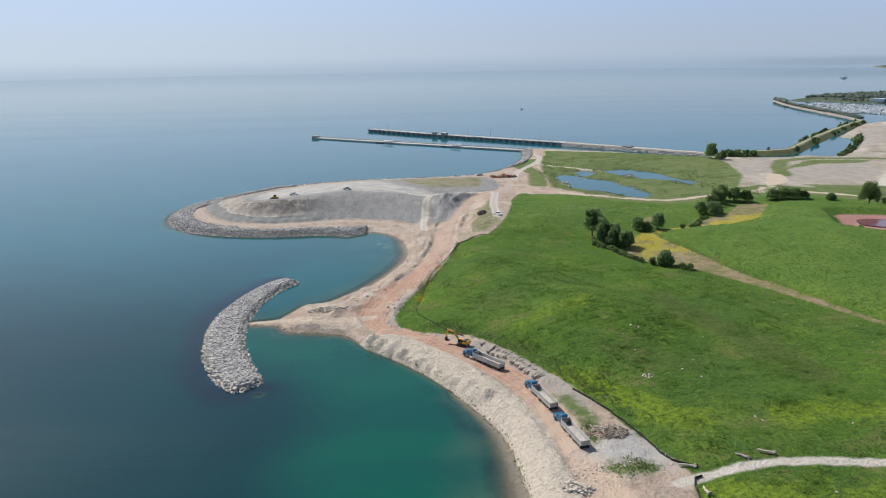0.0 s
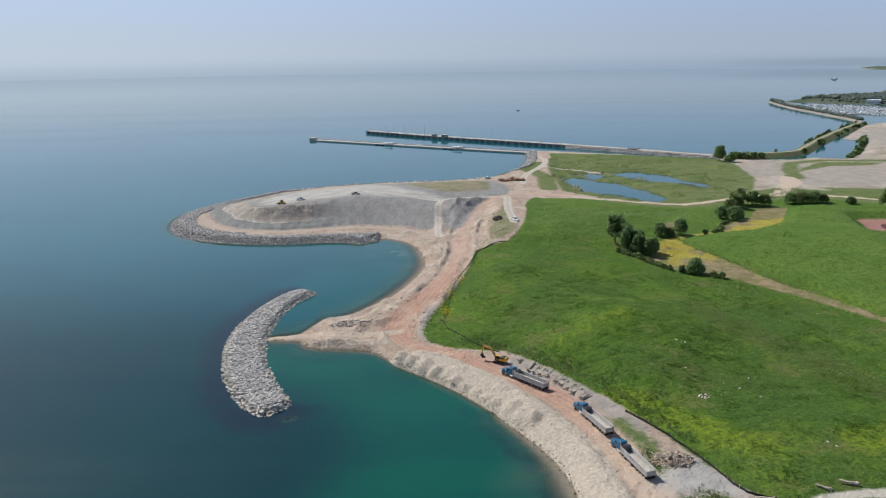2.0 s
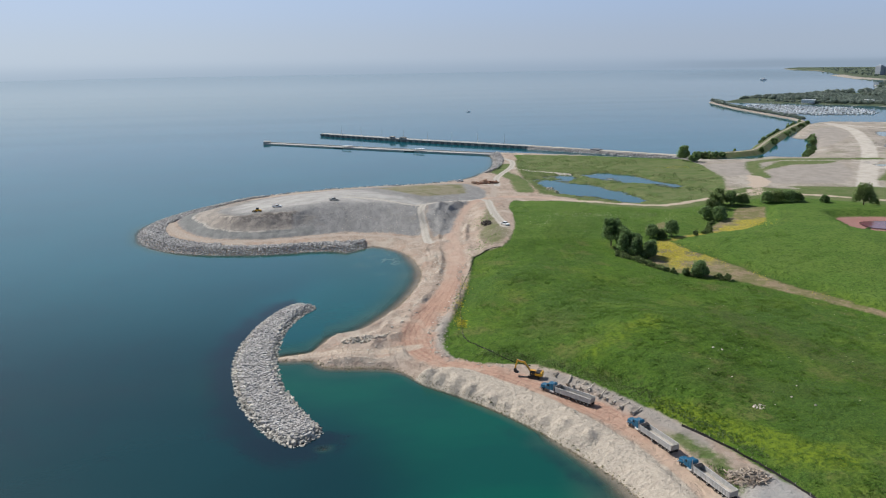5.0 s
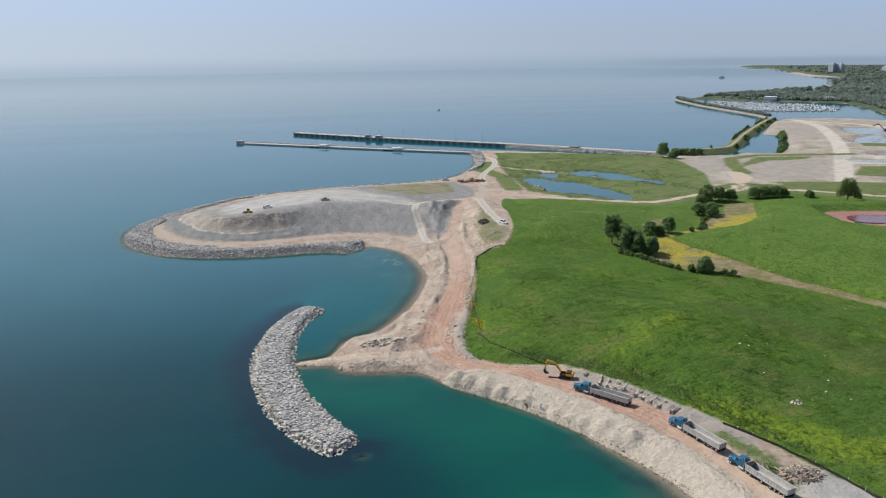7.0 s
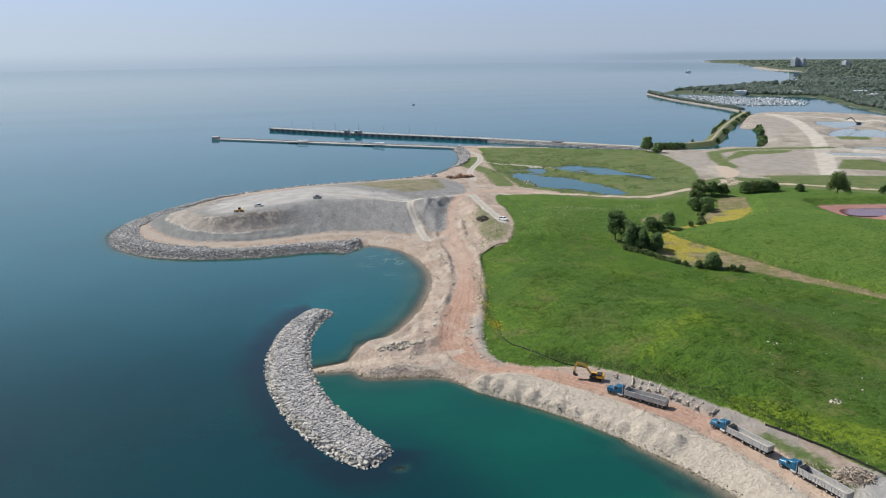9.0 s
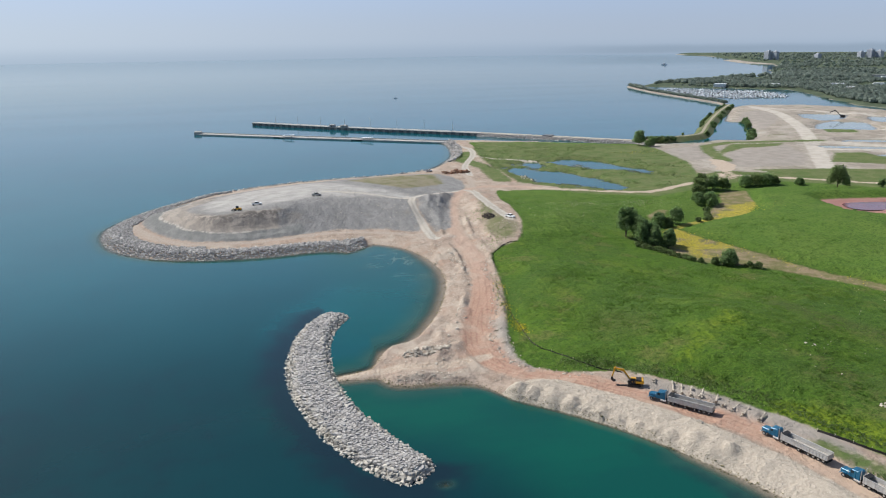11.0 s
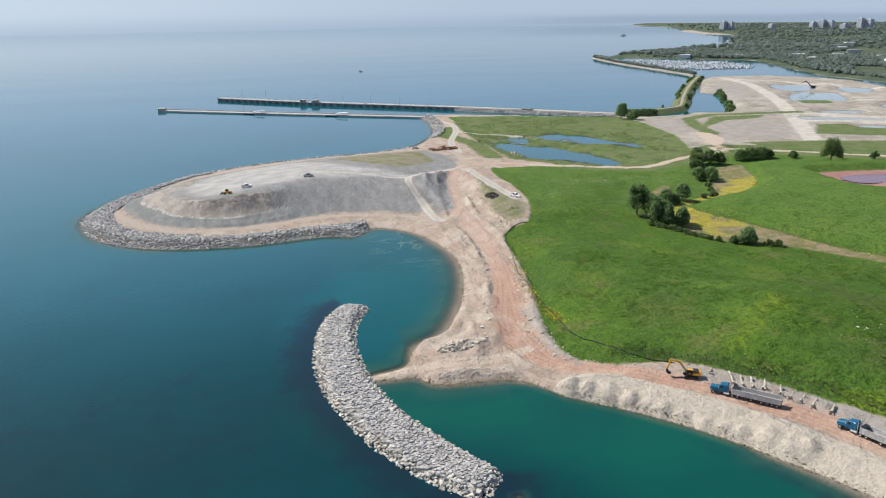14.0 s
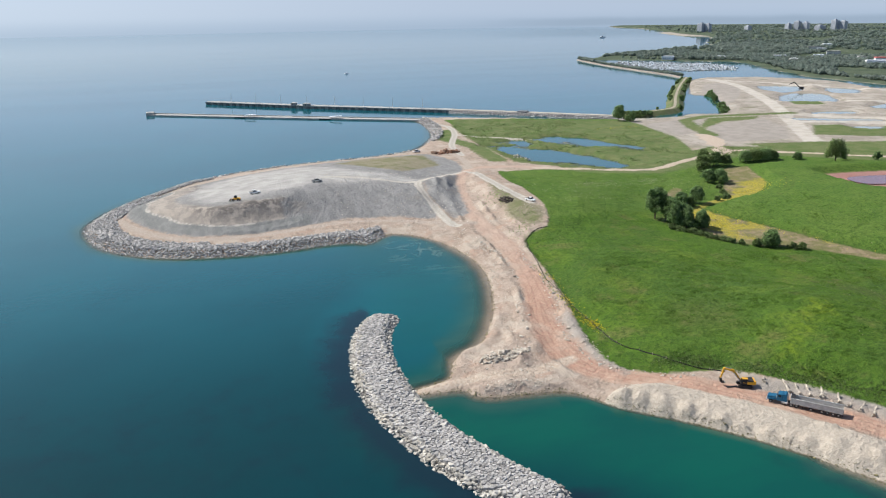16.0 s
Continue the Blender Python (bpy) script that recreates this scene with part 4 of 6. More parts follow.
def even(line, step):
    """The same line with points at even steps."""
    line = np.asarray(line, float)
    s = np.concatenate([[0], np.cumsum(np.linalg.norm(np.diff(line, axis=0), axis=1))])
    t = np.linspace(0, s[-1], max(2, int(s[-1] / step) + 1))
    return np.stack([np.interp(t, s, line[:, 0]), np.interp(t, s, line[:, 1])], -1)


def stone_shapes(count, seed, flat=0.75, corners=11):
    rng = random.Random(seed)
    out = []
    for _ in range(count):
        bm = bmesh.new()
        for _ in range(corners):
            v = Vector((rng.gauss(0, 1), rng.gauss(0, 1), rng.gauss(0, 1)))
            v /= max(abs(v.x), abs(v.y), abs(v.z)) ** 0.75 * v.length ** 0.25
            bm.verts.new((v.x, v.y * rng.uniform(0.75, 1), v.z * flat))
        got = bmesh.ops.convex_hull(bm, input=bm.verts[:])
        bmesh.ops.delete(bm, geom=[v for v in bm.verts if not v.link_faces], context="VERTS")
        bmesh.ops.recalc_face_normals(bm, faces=bm.faces[:])
        me = bpy.data.meshes.new("stone")
        bm.to_mesh(me)
        bm.free()
        out.append(me)
    return out


def arrays_of(me):
    co = np.array([v.co[:] for v in me.vertices])
    return co, [tuple(f.vertices) for f in me.polygons]


def merged(name, items, shapes, material, parent=None, label="", category="", smooth=False):
    """Many small pieces (shape number, matrix) as one mesh."""
    packs = [arrays_of(me) for me in shapes]
    verts, faces, at = [], [], 0
    for k, m in items:
        co, fs = packs[k]
        mm = np.array(m)
        verts.append(co @ mm[:3, :3].T + mm[:3, 3])
        faces.extend(tuple(i + at for i in f) for f in fs)
        at += len(co)
    me = bpy.data.meshes.new(name)
    me.from_pydata(np.vstack(verts).tolist(), [], faces)
    me.update()
    me.materials.append(material)
    if smooth:
        me.polygons.foreach_set("use_smooth", np.ones(len(me.polygons), bool))
    ob = new(name, me)
    if parent:
        ob.parent = parent
    return tagged(ob, label, category, kind="stuff")


def pieces(name, items, shapes, material, parent):
    """The same as objects of their own that share their meshes."""
    for me in shapes:
        if not me.materials:
            me.materials.append(material)
    for k, m in items:
        ob = new(name, shapes[k])
        ob.parent = parent
        ob.matrix_basis = m


def tumbled(rng, x, y, z, sx, sy, sz, tilt=14, turn=None):
    return Matrix.LocRotScale((x, y, z), Euler((radians(rng.uniform(-tilt, tilt)), radians(rng.uniform(-tilt, tilt)), rng.uniform(0, 6.28) if turn is None else turn)), (sx, sy, sz))


def hexes(x0, y0, x1, y1, step, rng, jitter=0.25):
    out, row = [], 0
    y = y0
    while y < y1:
        x = x0 + (step / 2 if row % 2 else 0)
        while x < x1:
            out.append((x + rng.uniform(-jitter, jitter) * step, y + rng.uniform(-jitter, jitter) * step))
            x += step
        y += step * 0.87
        row += 1
    return np.array(out)


# ---- stone breakwaters ----
def packed_stones(pts, rng, gap=0.03):
    """Close-fitting stones: one many-sided block round each point, kept clear of its neighbours."""
    out = []
    for i, (x, y) in enumerate(pts):
        d2 = ((pts - (x, y)) ** 2).sum(1)
        poly = [(0.95 * math.cos(a), 0.8 * math.sin(a)) for a in (0.4, 1.4, 2.5, 3.4, 4.5, 5.5)]
        for j in np.argsort(d2)[1:13]:
            nx, ny = pts[j][0] - x, pts[j][1] - y
            lim = (nx * nx + ny * ny) / 2 - gap * math.hypot(nx, ny)
            cut = []
            for (ax, ay), (bx, by) in zip(poly, poly[1:] + poly[:1]):
                da, db = ax * nx + ay * ny - lim, bx * nx + by * ny - lim
                if da <= 0:
                    cut.append((ax, ay))
                if da * db < 0:
                    k = da / (da - db)
                    cut.append((ax + (bx - ax) * k, ay + (by - ay) * k))
            poly = cut
            if len(poly) < 3:
                break
        if len(poly) < 3:
            continue
        tilt_x, tilt_y, up = rng.gauss(0, 0.085), rng.gauss(0, 0.085), rng.gauss(0, 0.09)
        n = len(poly)
        verts = [(px, py, -0.8) for px, py in poly]
        verts += [(px * 0.98, py * 0.98, 0.2 + up + tilt_x * px + tilt_y * py + rng.gauss(0, 0.04)) for px, py in poly]
        verts += [(px * 0.83 + rng.gauss(0, 0.05), py * 0.83 + rng.gauss(0, 0.05), 0.34 + up + tilt_x * px + tilt_y * py + rng.gauss(0, 0.05)) for px, py in poly]
        faces = [(k, (k + 1) % n, n + (k + 1) % n, n + k) for k in range(n)] + [(n + k, n + (k + 1) % n, 2 * n + (k + 1) % n, 2 * n + k) for k in range(n)] + [tuple(range(2 * n, 3 * n))]
        out.append((x, y, verts, faces))
    return out


def breakwater_island():
    rng = random.Random(11)
    top = thing("breakwater", Matrix(), "curved offshore breakwater of pale grey armour stone", "breakwater")
    pts = hexes(-94, 200, -52, 326, 0.84, rng, 0.5)
    sd = area_dist(ISLAND_LINE, pts[:, 0], pts[:, 1])
    xs, ys = np.arange(-96, -50, 1.5), np.arange(198, 329, 1.5)
    X, Y = np.meshgrid(xs, ys)
    d = area_dist(ISLAND_LINE, X, Y)
    Z = np.clip(0.62 * d - 0.15, -3, 1.55)
    keep = (d[:-1, :-1] > -4) | (d[1:, 1:] > -4)
    core = sheet("core", X, Y, Z, keep, CORE, {})
    core.parent = top
    shapes = stone_shapes(10, 3, 0.7, 15)
    blocks = packed_stones(pts[sd > 1.6], rng)
    inset = area_dist(ISLAND_LINE, np.array([b[0] for b in blocks]), np.array([b[1] for b in blocks]))
    count = 0
    verts, faces = [], []
    for (x, y, vs, fs), d in zip(blocks, inset):
        z = min(1.55, 0.5 * d + 0.25) + rng.gauss(0, 0.05)
        if y < 222 and count < 300:
            me = bpy.data.meshes.new("stone")
            me.from_pydata(vs, [], fs)
            me.materials.append(ARMOUR)
            ob = new("stone", me)
            ob.parent = top
            ob.location = (x, y, z)
            count += 1
        else:
            faces.extend(tuple(i + len(verts) for i in f) for f in fs)
            verts.extend((x + a, y + b, z + c) for a, b, c in vs)
    me = bpy.data.meshes.new("armour_layer")
    me.from_pydata(verts, [], faces)
    me.materials.append(ARMOUR)
    ob = new("armour_layer", me)
    ob.parent = top
    tagged(ob, kind="stuff")
    rest = hexes(-94, 200, -52, 326, 0.78, rng, 0.5)
    rd = area_dist(ISLAND_LINE, rest[:, 0], rest[:, 1])
    skirt = []
    for (x, y), d in zip(rest, rd):
        if -0.9 < d < 2.4:
            s = rng.uniform(0.3, 0.75)
            skirt.append((rng.randrange(10), tumbled(rng, x, y, max(-0.3, 0.66 * d + 0.05), s * rng.uniform(1, 1.4), s, s, 24)))
    merged("armour_edge", skirt, shapes, EDGE_STONE, top)
    toe = []
    for _ in range(150):
        a, r = rng.uniform(0, 6.28), math.sqrt(rng.random())
        s = rng.uniform(0.4, 0.9)
        toe.append((rng.randrange(10), tumbled(rng, -56.5 + 7 * r * math.cos(a), 202 + 5 * r * math.sin(a), -1.15 + rng.uniform(-0.25, 0.2), s * 1.2, s, s * 0.8, 20)))
    merged("sunken_stones", toe, shapes, WEEDY_STONE, top)


def shore_armour():
    rng = random.Random(12)
    top = thing("revetment", Matrix(), "rock revetment of pale grey armour stone round the headland", "revetment")
    shapes = stone_shapes(10, 4, 0.75, 15)
    near, rest = [], []
    arm = smooth_line(SHORE_ARM, 4)
    pts = hexes(-186, 396, -40, 560, 0.98, rng, 0.4)
    sd = area_dist(MAIN, pts[:, 0], pts[:, 1])
    ad = line_dist(arm, pts[:, 0], pts[:, 1])
    for (x, y), d, a in zip(pts, sd, ad):
        wide = 14.0 if y < 520 else 8.0
        if x > -120:
            wide = 10.0
        if x > -60:
            wide = 7.0 + 0.25 * (-40 - x)
        if a > 14 or d < -1.4 or d > wide + rng.uniform(-1.2, 0.8) or x > -44 or rng.random() < 0.05:
            continue
        z = 2.4 if d > 4 else 0.6 * d
        z = max(z, height(x, y) if d > 0 else -0.3)
        s = rng.uniform(0.38, 0.72)
        m = tumbled(rng, x, y, z + rng.uniform(-0.12, 0.2), s * rng.uniform(1, 1.35), s, s * 0.9, 18)
        (near if -112 < x < -80 and y < 416 and len(near) < 300 else rest).append((rng.randrange(10), m))
    pts = hexes(-130, 560, 92, 776, 2.2, rng, 0.3)
    for (x, y), d, a in zip(pts, area_dist(MAIN, pts[:, 0], pts[:, 1]), line_dist(arm, pts[:, 0], pts[:, 1])):
        wide = 3.2 if y < 625 else 8.0
        if -1.2 < d < wide and y > 640 * (x > 30) and a < 11:
            s = rng.uniform(0.6, 1.15)
            rest.append((rng.randrange(10), tumbled(rng, x, y, max(height(x, y), 0.4 * d) + 0.15, s * 1.2, s, s, 25)))
    merged("armour_layer", rest, shapes, ARMOUR, top)
    pieces("stone", near, shapes, ARMOUR, top)


def waterline_stones():
    """Wet cobbles along the waterline of the spit and the near berm."""
    rng = random.Random(17)
    shapes = stone_shapes(8, 6, 0.8, 12)
    pts = hexes(-76, 120, 44, 420, 0.42, rng, 0.5)
    d = area_dist(MAIN, pts[:, 0], pts[:, 1])
    near = np.abs(d + 0.15) < 0.75
    items = []
    for x, y in pts[near]:
        if rng.random() < (0.5 if y < 275 else 0.25):
            s = rng.uniform(0.07, 0.19) * (1.9 if rng.random() < 0.06 else 1)
            items.append((rng.randrange(8), tumbled(rng, x, y, max(height(x, y), -0.12) + s * 0.3, s * 1.25, s, s * 0.75, 25)))
    merged("waterline_cobbles", items, shapes, WEEDY_STONE, None, "wet dark cobbles along the sandy waterline", "cobbles")


def rubble_berm():
    """Loose pale quarry stone on the near berm, and windrows of boulders by the road."""
    rng = random.Random(13)
    shapes = stone_shapes(8, 5, 0.85, 14)
    items = []
    pts = np.array([(rng.uniform(-42, 42), rng.uniform(120, 250)) for _ in range(30000)])
    pale = sample(KINDS["pale"], pts[:, 0], pts[:, 1])
    z = sample(GZ, pts[:, 0], pts[:, 1])
    for (x, y), p, h in zip(pts, pale, z):
        if p > 0.3 and h > -0.1:
            s = rng.uniform(0.05, 0.11) * (2.2 if rng.random() < 0.03 else 1)
            items.append((rng.randrange(8), tumbled(rng, x, y, h + s * 0.25, s * 1.2, s, s * 0.8, 30)))
    merged("rubble", items, shapes, RUBBLE, None, "loose pale quarry rubble heaped along the shore", "rubble")


breakwater_island()
shore_armour()
waterline_stones()
rubble_berm()

# ---- piers, dike, channel ----
def long_pier():
    top = thing("pier", Matrix(), "long disused concrete pier on dark caissons", "pier")
    line = even([(-95, 1001), (-1, 916), (137, 807)], 8.7)
    part("deck", sweep(line, [(-5.5, 2.5), (-5.5, 3.2), (5.5, 3.2), (5.5, 2.5)]), CONCRETE, top)
    part("core_wall", sweep(line, [(-3.9, -1.0), (-3.9, 2.5), (3.9, 2.5), (3.9, -1.0)]), CONCRETE, top)
    me = None
    for (x, y), (u, v) in zip(line, line[1:]):
        a = math.degrees(math.atan2(v - y, u - x))
        if me is None:
            c = part("caisson", box(-2.2, -4.9, -1.0, 2.2, 4.9, 2.5, bevel=0.25), DARK_CONCRETE, top)
            me = c.data
        else:
            c = new("caisson", me)
            c.parent = top
        c.matrix_basis = pose((x + u) / 2, (y + v) / 2, 0, 0, 0, a)
    rail = bmesh.new()
    for (x, y) in line[::2]:
        add_box(rail, x - 0.6, y - 0.6, 3.2, x + 0.6, y + 0.6, 3.8)
    part("bollards", rail, CONCRETE, top)
    for k, (x, y) in enumerate(even(line, 33)[1:-1]):
        lamp = thing("light_pole", pose(x, y, 3.2, 0, 0, 130), "thin grey light pole standing on the pier", "light pole", "poles on the pier")
        part("pole", rod((0, 0, 0), (0, 0, 10), 0.22, 0.12), ALLOY, lamp)
        part("arm", rod((0, 0, 9.8), (1.6, 0, 10.2), 0.1), ALLOY, lamp)
    for x, y, w in ((4, 908, 7.0), (-8, 919, 5.0)):
        hut = thing("pier_hut", pose(x, y, 3.2, 0, 0, -39), "small flat-roofed concrete hut on the pier", "hut", "huts on the pier")
        part("wall", box(-w / 2, -2.5, 0, w / 2, 2.5, 2.2), CONCRETE, hut)
        part("roof", box(-w / 2 - 0.5, -3.0, 2.2, w / 2 + 0.5, 3.0, 2.5, bevel=0.1), CONCRETE, hut)
        part("door", box(-0.5, -2.56, 0, 0.5, -2.5, 2.1), BLACK, hut)


def low_pier():
    top = thing("low_pier", Matrix(), "low concrete pier with a pale worn top", "pier")
    line = even([(-156, 922), (-60, 858), (16, 809), (90, 763)], 12)
    part("wall", sweep(line, [(-5.5, -1.0), (-5.5, 1.25), (5.5, 1.25), (5.5, -1.0)]), CONCRETE, top)
    part("kerb", sweep(line, [(4.4, 1.25), (4.4, 1.9), (5.5, 1.9), (5.5, 1.25)]), CONCRETE, top)
    part("end_block", box(-160, 917, -1, -152, 927, 3.4, bevel=0.4), CONCRETE, top)
    for x, y in ((-60, 856), (16, 808)):
        ramp = thing("landing_stage", pose(x, y, 1.27, 0, 0, -33), "pale roofed landing stage beside a dark recess", "landing stage", "landing stages")
        part("roof", prism([(-6, 1.4), (6, 2.2), (6, 2.5), (-6, 1.7)], -4.2, 1.0), WHITE_PAINT, ramp)
        for px in (-5, 5):
            part("post", box(px - 0.2, -4.0, 0, px + 0.2, -3.6, 1.7 + 0.05 * px), CONCRETE, ramp)
        # Black box in place of a hollow: its shade put into the colour.
        part("recess_shade", box(-16, -5.2, -1.6, -4, -4.6, -0.3), BLACK, ramp)


def rock_jetty():
    rng = random.Random(21)
    top = thing("rock_jetty", Matrix(), "rock jetty with a pale gravel crest joining the pier", "jetty")
    line = even([(135, 808), (192, 758), (264, 692)], 6)
    part("core", sweep(line, [(-9, -1), (-4, 2.9), (4, 2.9), (9, -1)], 0.4), CORE, top)
    part("crest", sweep(line, [(-3.4, 2.8), (-3.2, 3.3), (3.2, 3.3), (3.4, 2.8)], 0.15), RUBBLE, top)
    part("head_wall", box(-5, -4, 0, 5, 4, 4.2, bevel=0.3, m=pose(192, 758, 0, 0, 0, -42)), DARK_CONCRETE, top)
    shapes = stone_shapes(6, 8)
    fine_line = even(line, 1.7)
    items = []
    for (x, y), (u, v) in zip(fine_line, fine_line[1:]):
        tx, ty = (u - x) / 1.7, (v - y) / 1.7
        for o in (-8.2, -6.6, -5.0, 5.0, 7.0):
            s = rng.uniform(0.6, 1.2)
            items.append((rng.randrange(6), tumbled(rng, x - ty * o, y + tx * o, (9 - abs(o)) * 0.78 - 0.9, s * 1.2, s, s, 30)))
    merged("armour_layer", items, shapes, ARMOUR, top)


DIKE = [(262, 692), (292, 702), (333, 714), (362, 748), (390, 786), (446, 858), (505, 930), (563, 997), (583, 1040), (592, 1087), (605, 1202), (621, 1321), (655, 1473)]


def dike():
    top = thing("dike", Matrix(), "grassy dike with a gravel track along its crest", "dike")
    line = even(smooth_line(DIKE[:8], 3), 8)
    part("bank", sweep(line, [(-10.5, -1), (-3.5, 4.0), (3.5, 4.0), (10.5, -1)], 0.5), speckled("dike_grass", (0.075, 0.115, 0.03), (0.13, 0.14, 0.06), 0.2, 0.9, 0, 0.2, (0.16, 0.13, 0.08)), top)
    part("track", sweep(line, [(-1.5, 3.8), (-1.3, 4.15), (1.3, 4.15), (1.5, 3.8)], 0.1), speckled("dike_gravel", (0.33, 0.29, 0.22), (0.25, 0.22, 0.16), 0.4), top)
    spit = thing("marina_jetty", Matrix(), "long low jetty of tan rock sheltering the marina", "jetty")
    line = even(smooth_line(DIKE[7:], 3), 9)
    part("bank", sweep(line, [(-4.6, -1), (-1.8, 1.7), (1.8, 1.7), (4.6, -1)], 0.5), speckled("tan_rock", (0.27, 0.235, 0.195), (0.18, 0.16, 0.138), 0.3, 0.9, 0, 0.2), spit)


long_pier()
low_pier()
rock_jetty()
dike()


# ---- trees ----
def crown_mesh(rng, radius, tall, count, leaf, base):
    """Leaf sprays on the hull of many overlapping clumps."""
    clumps = []
    taper = rng.uniform(0.25, 0.8)
    for _ in range(max(9, min(80, int(count / 45)))):
        a, k = rng.uniform(0, 6.28), rng.random()
        r = radius * math.sqrt(rng.random()) * (1.0 - taper * k ** 1.3)
        clumps.append((r * math.cos(a) * 0.92, r * math.sin(a) * 0.92, base + tall * (0.12 + 0.8 * k), radius * rng.uniform(0.13, 0.4)))
    bm = bmesh.new()
    for i in range(count):
        cx, cy, cz, cr = clumps[i % len(clumps)]
        v = Vector((rng.gauss(0, 1), rng.gauss(0, 1), rng.gauss(0.2, 1.1))).normalized()
        c = Vector((cx, cy, cz)) + v * cr * (0.25 + rng.random() ** 0.5)
        q = (v + Vector((rng.uniform(-0.8, 0.8), rng.uniform(-0.8, 0.8), rng.uniform(-0.3, 0.9)))).to_track_quat("Z", "Y")
        s = leaf * rng.uniform(0.6, 1.3)
        vs = [bm.verts.new(c + q @ Vector((x * s, y * s, zz * s))) for x, y, zz in ((-0.6, -0.35, 0), (0.5, -0.5, -0.1), (0.75, 0.3, 0.12), (-0.2, 0.6, -0.1))]
        bm.faces.new(vs)
    return bm


def tree(x, y, tall, radius, seed, kind="tree", leaf=LEAF, count=1500, label="leafy green tree with a dark rounded crown", z=None, size=0.75, group=""):
    rng = random.Random(seed)
    z = height(x, y) if z is None else z
    t = thing(kind, pose(x, y, z - 0.1, 0, 0, rng.uniform(0, 360)), label, kind, group)
    base = tall * (0.16 if kind == "tree" else 0.02)
    bm = rod((0, 0, -0.3), (0.1, 0, tall * 0.55), 0.028 * tall, 0.012 * tall)
    part("trunk", bm, BARK, t)
    limb = bmesh.new()
    for _ in range(6):
        a, h0 = rng.uniform(0, 6.28), rng.uniform(0.15, 0.45) * tall
        add_rod(limb, (0, 0, h0), (radius * 0.6 * math.cos(a), radius * 0.6 * math.sin(a), h0 + tall * rng.uniform(0.15, 0.35)), 0.011 * tall, 0.004 * tall, 6)
    part("bough", limb, BARK, t)
    part("crown", crown_mesh(rng, radius, tall - base, int(count * 2.6), size * 0.62, base), leaf, t)
    return t


GROVE = "trees of the meadow grove"
tree(78, 374, 15, 4.5, 1, count=2600, group=GROVE)
tree(82.5, 367, 12, 4.0, 2, count=2000, group=GROVE)
tree(86.5, 361.5, 9.5, 3.3, 3, count=2000, group=GROVE)
tree(91, 357, 8.5, 3.1, 4, count=2000, group=GROVE, label="low dark green tree at the grove's edge")
tree(84, 358.5, 8, 2.9, 5, count=1600, group=GROVE)
tree(88.5, 366, 10, 2.8, 10, count=1500, group=GROVE)
tree(80, 362, 10.5, 2.9, 11, count=1500, group=GROVE)
tree(82, 371, 13, 3.1, 14, count=1600, group=GROVE)
tree(86, 365, 10, 3.1, 15, count=1500, group=GROVE)
tree(94, 361, 8, 2.9, 12, count=1300, group=GROVE)
tree(107, 394, 7, 3.4, 6, count=1600, group=GROVE, leaf=LEAF)
tree(119, 397, 8.5, 3.8, 7, count=1700, group=GROVE)
tree(112, 393, 5, 3.1, 8, "shrub", LEAF_PALE, 900, "grey-green rounded shrub in the meadow")
tree(97, 328.5, 3.4, 2.1, 13, "shrub", LEAF_PALE, 700, "low side bush beside a broad tree")
tree(102, 326, 6.6, 4.3, 9, count=2400, leaf=LEAF, label="broad low tree standing alone on the flowering strip")
for i, (x, y, h, r, lf) in enumerate([(155, 434, 7, 4.2, LEAF), (161, 431, 7.5, 4.8, LEAF), (166, 437, 6, 4.2, LEAF), (177, 466, 9, 5, LEAF_PALE), (183, 474, 10, 4.6, LEAF_PALE), (190, 472, 9, 4.8, LEAF), (197, 471, 7.5, 4.2, LEAF_PALE), (171, 458, 6, 4, LEAF_PALE)]):
    tree(x, y, h, r, 30 + i, leaf=lf, count=1300, group="trees by the crossroads", label="bushy tree of mixed green beside the dirt road")
for i, (x, y, h, r) in enumerate([(216, 474, 7, 5), (222, 473, 7.5, 5.5), (229, 471, 7, 5), (234, 470, 5.5, 4), (249, 464, 4.5, 3.2)]):
    tree(x, y, h, r, 50 + i, leaf=LEAF_PALE if i % 2 else LEAF, count=1000, group="roadside thicket", label="rounded thicket tree beside the dirt road")
tree(265, 449, 14, 6.8, 60, leaf=LEAF_PALE, count=2600, label="tall fresh-green tree standing alone by the road")
tree(246, 672, 13, 5.5, 61, leaf=LEAF, count=1400, label="tall tree at the landward end of the jetty", size=1.0)
tree(252, 662, 8, 4.5, 62, leaf=LEAF, count=900, label="dark tree at the landward end of the jetty", size=1.0)
rng = random.Random(71)
for i in range(16):
    k = rng.uniform(0, 1)
    x, y = 265 + 30 * k + rng.uniform(-4, 4), 690 + 10 * k + rng.uniform(-7, 5)
    tree(x, y, rng.uniform(3, 6), rng.uniform(2.5, 4), 80 + i, "shrub", LEAF if i % 2 else LEAF_PALE, 260, "scrubby green shrub on the dike", 2.0, 1.1, "dike scrub")
for i in range(34):
    p = even(smooth_line(DIKE[1:8], 3), 1)
    j = rng.randrange(len(p))
    side = rng.choice((-7, -5.5, 5.5, 7))
    x, y = p[j] + np.array((side * 0.78, -side * 0.62))
    tree(x, y, rng.uniform(2.5, 6), rng.uniform(2.2, 3.6), 120 + i, "shrub", LEAF if i % 3 else LEAF_PALE, 200, "scrubby green shrub on the dike", 1.2, 1.2, "dike scrub")
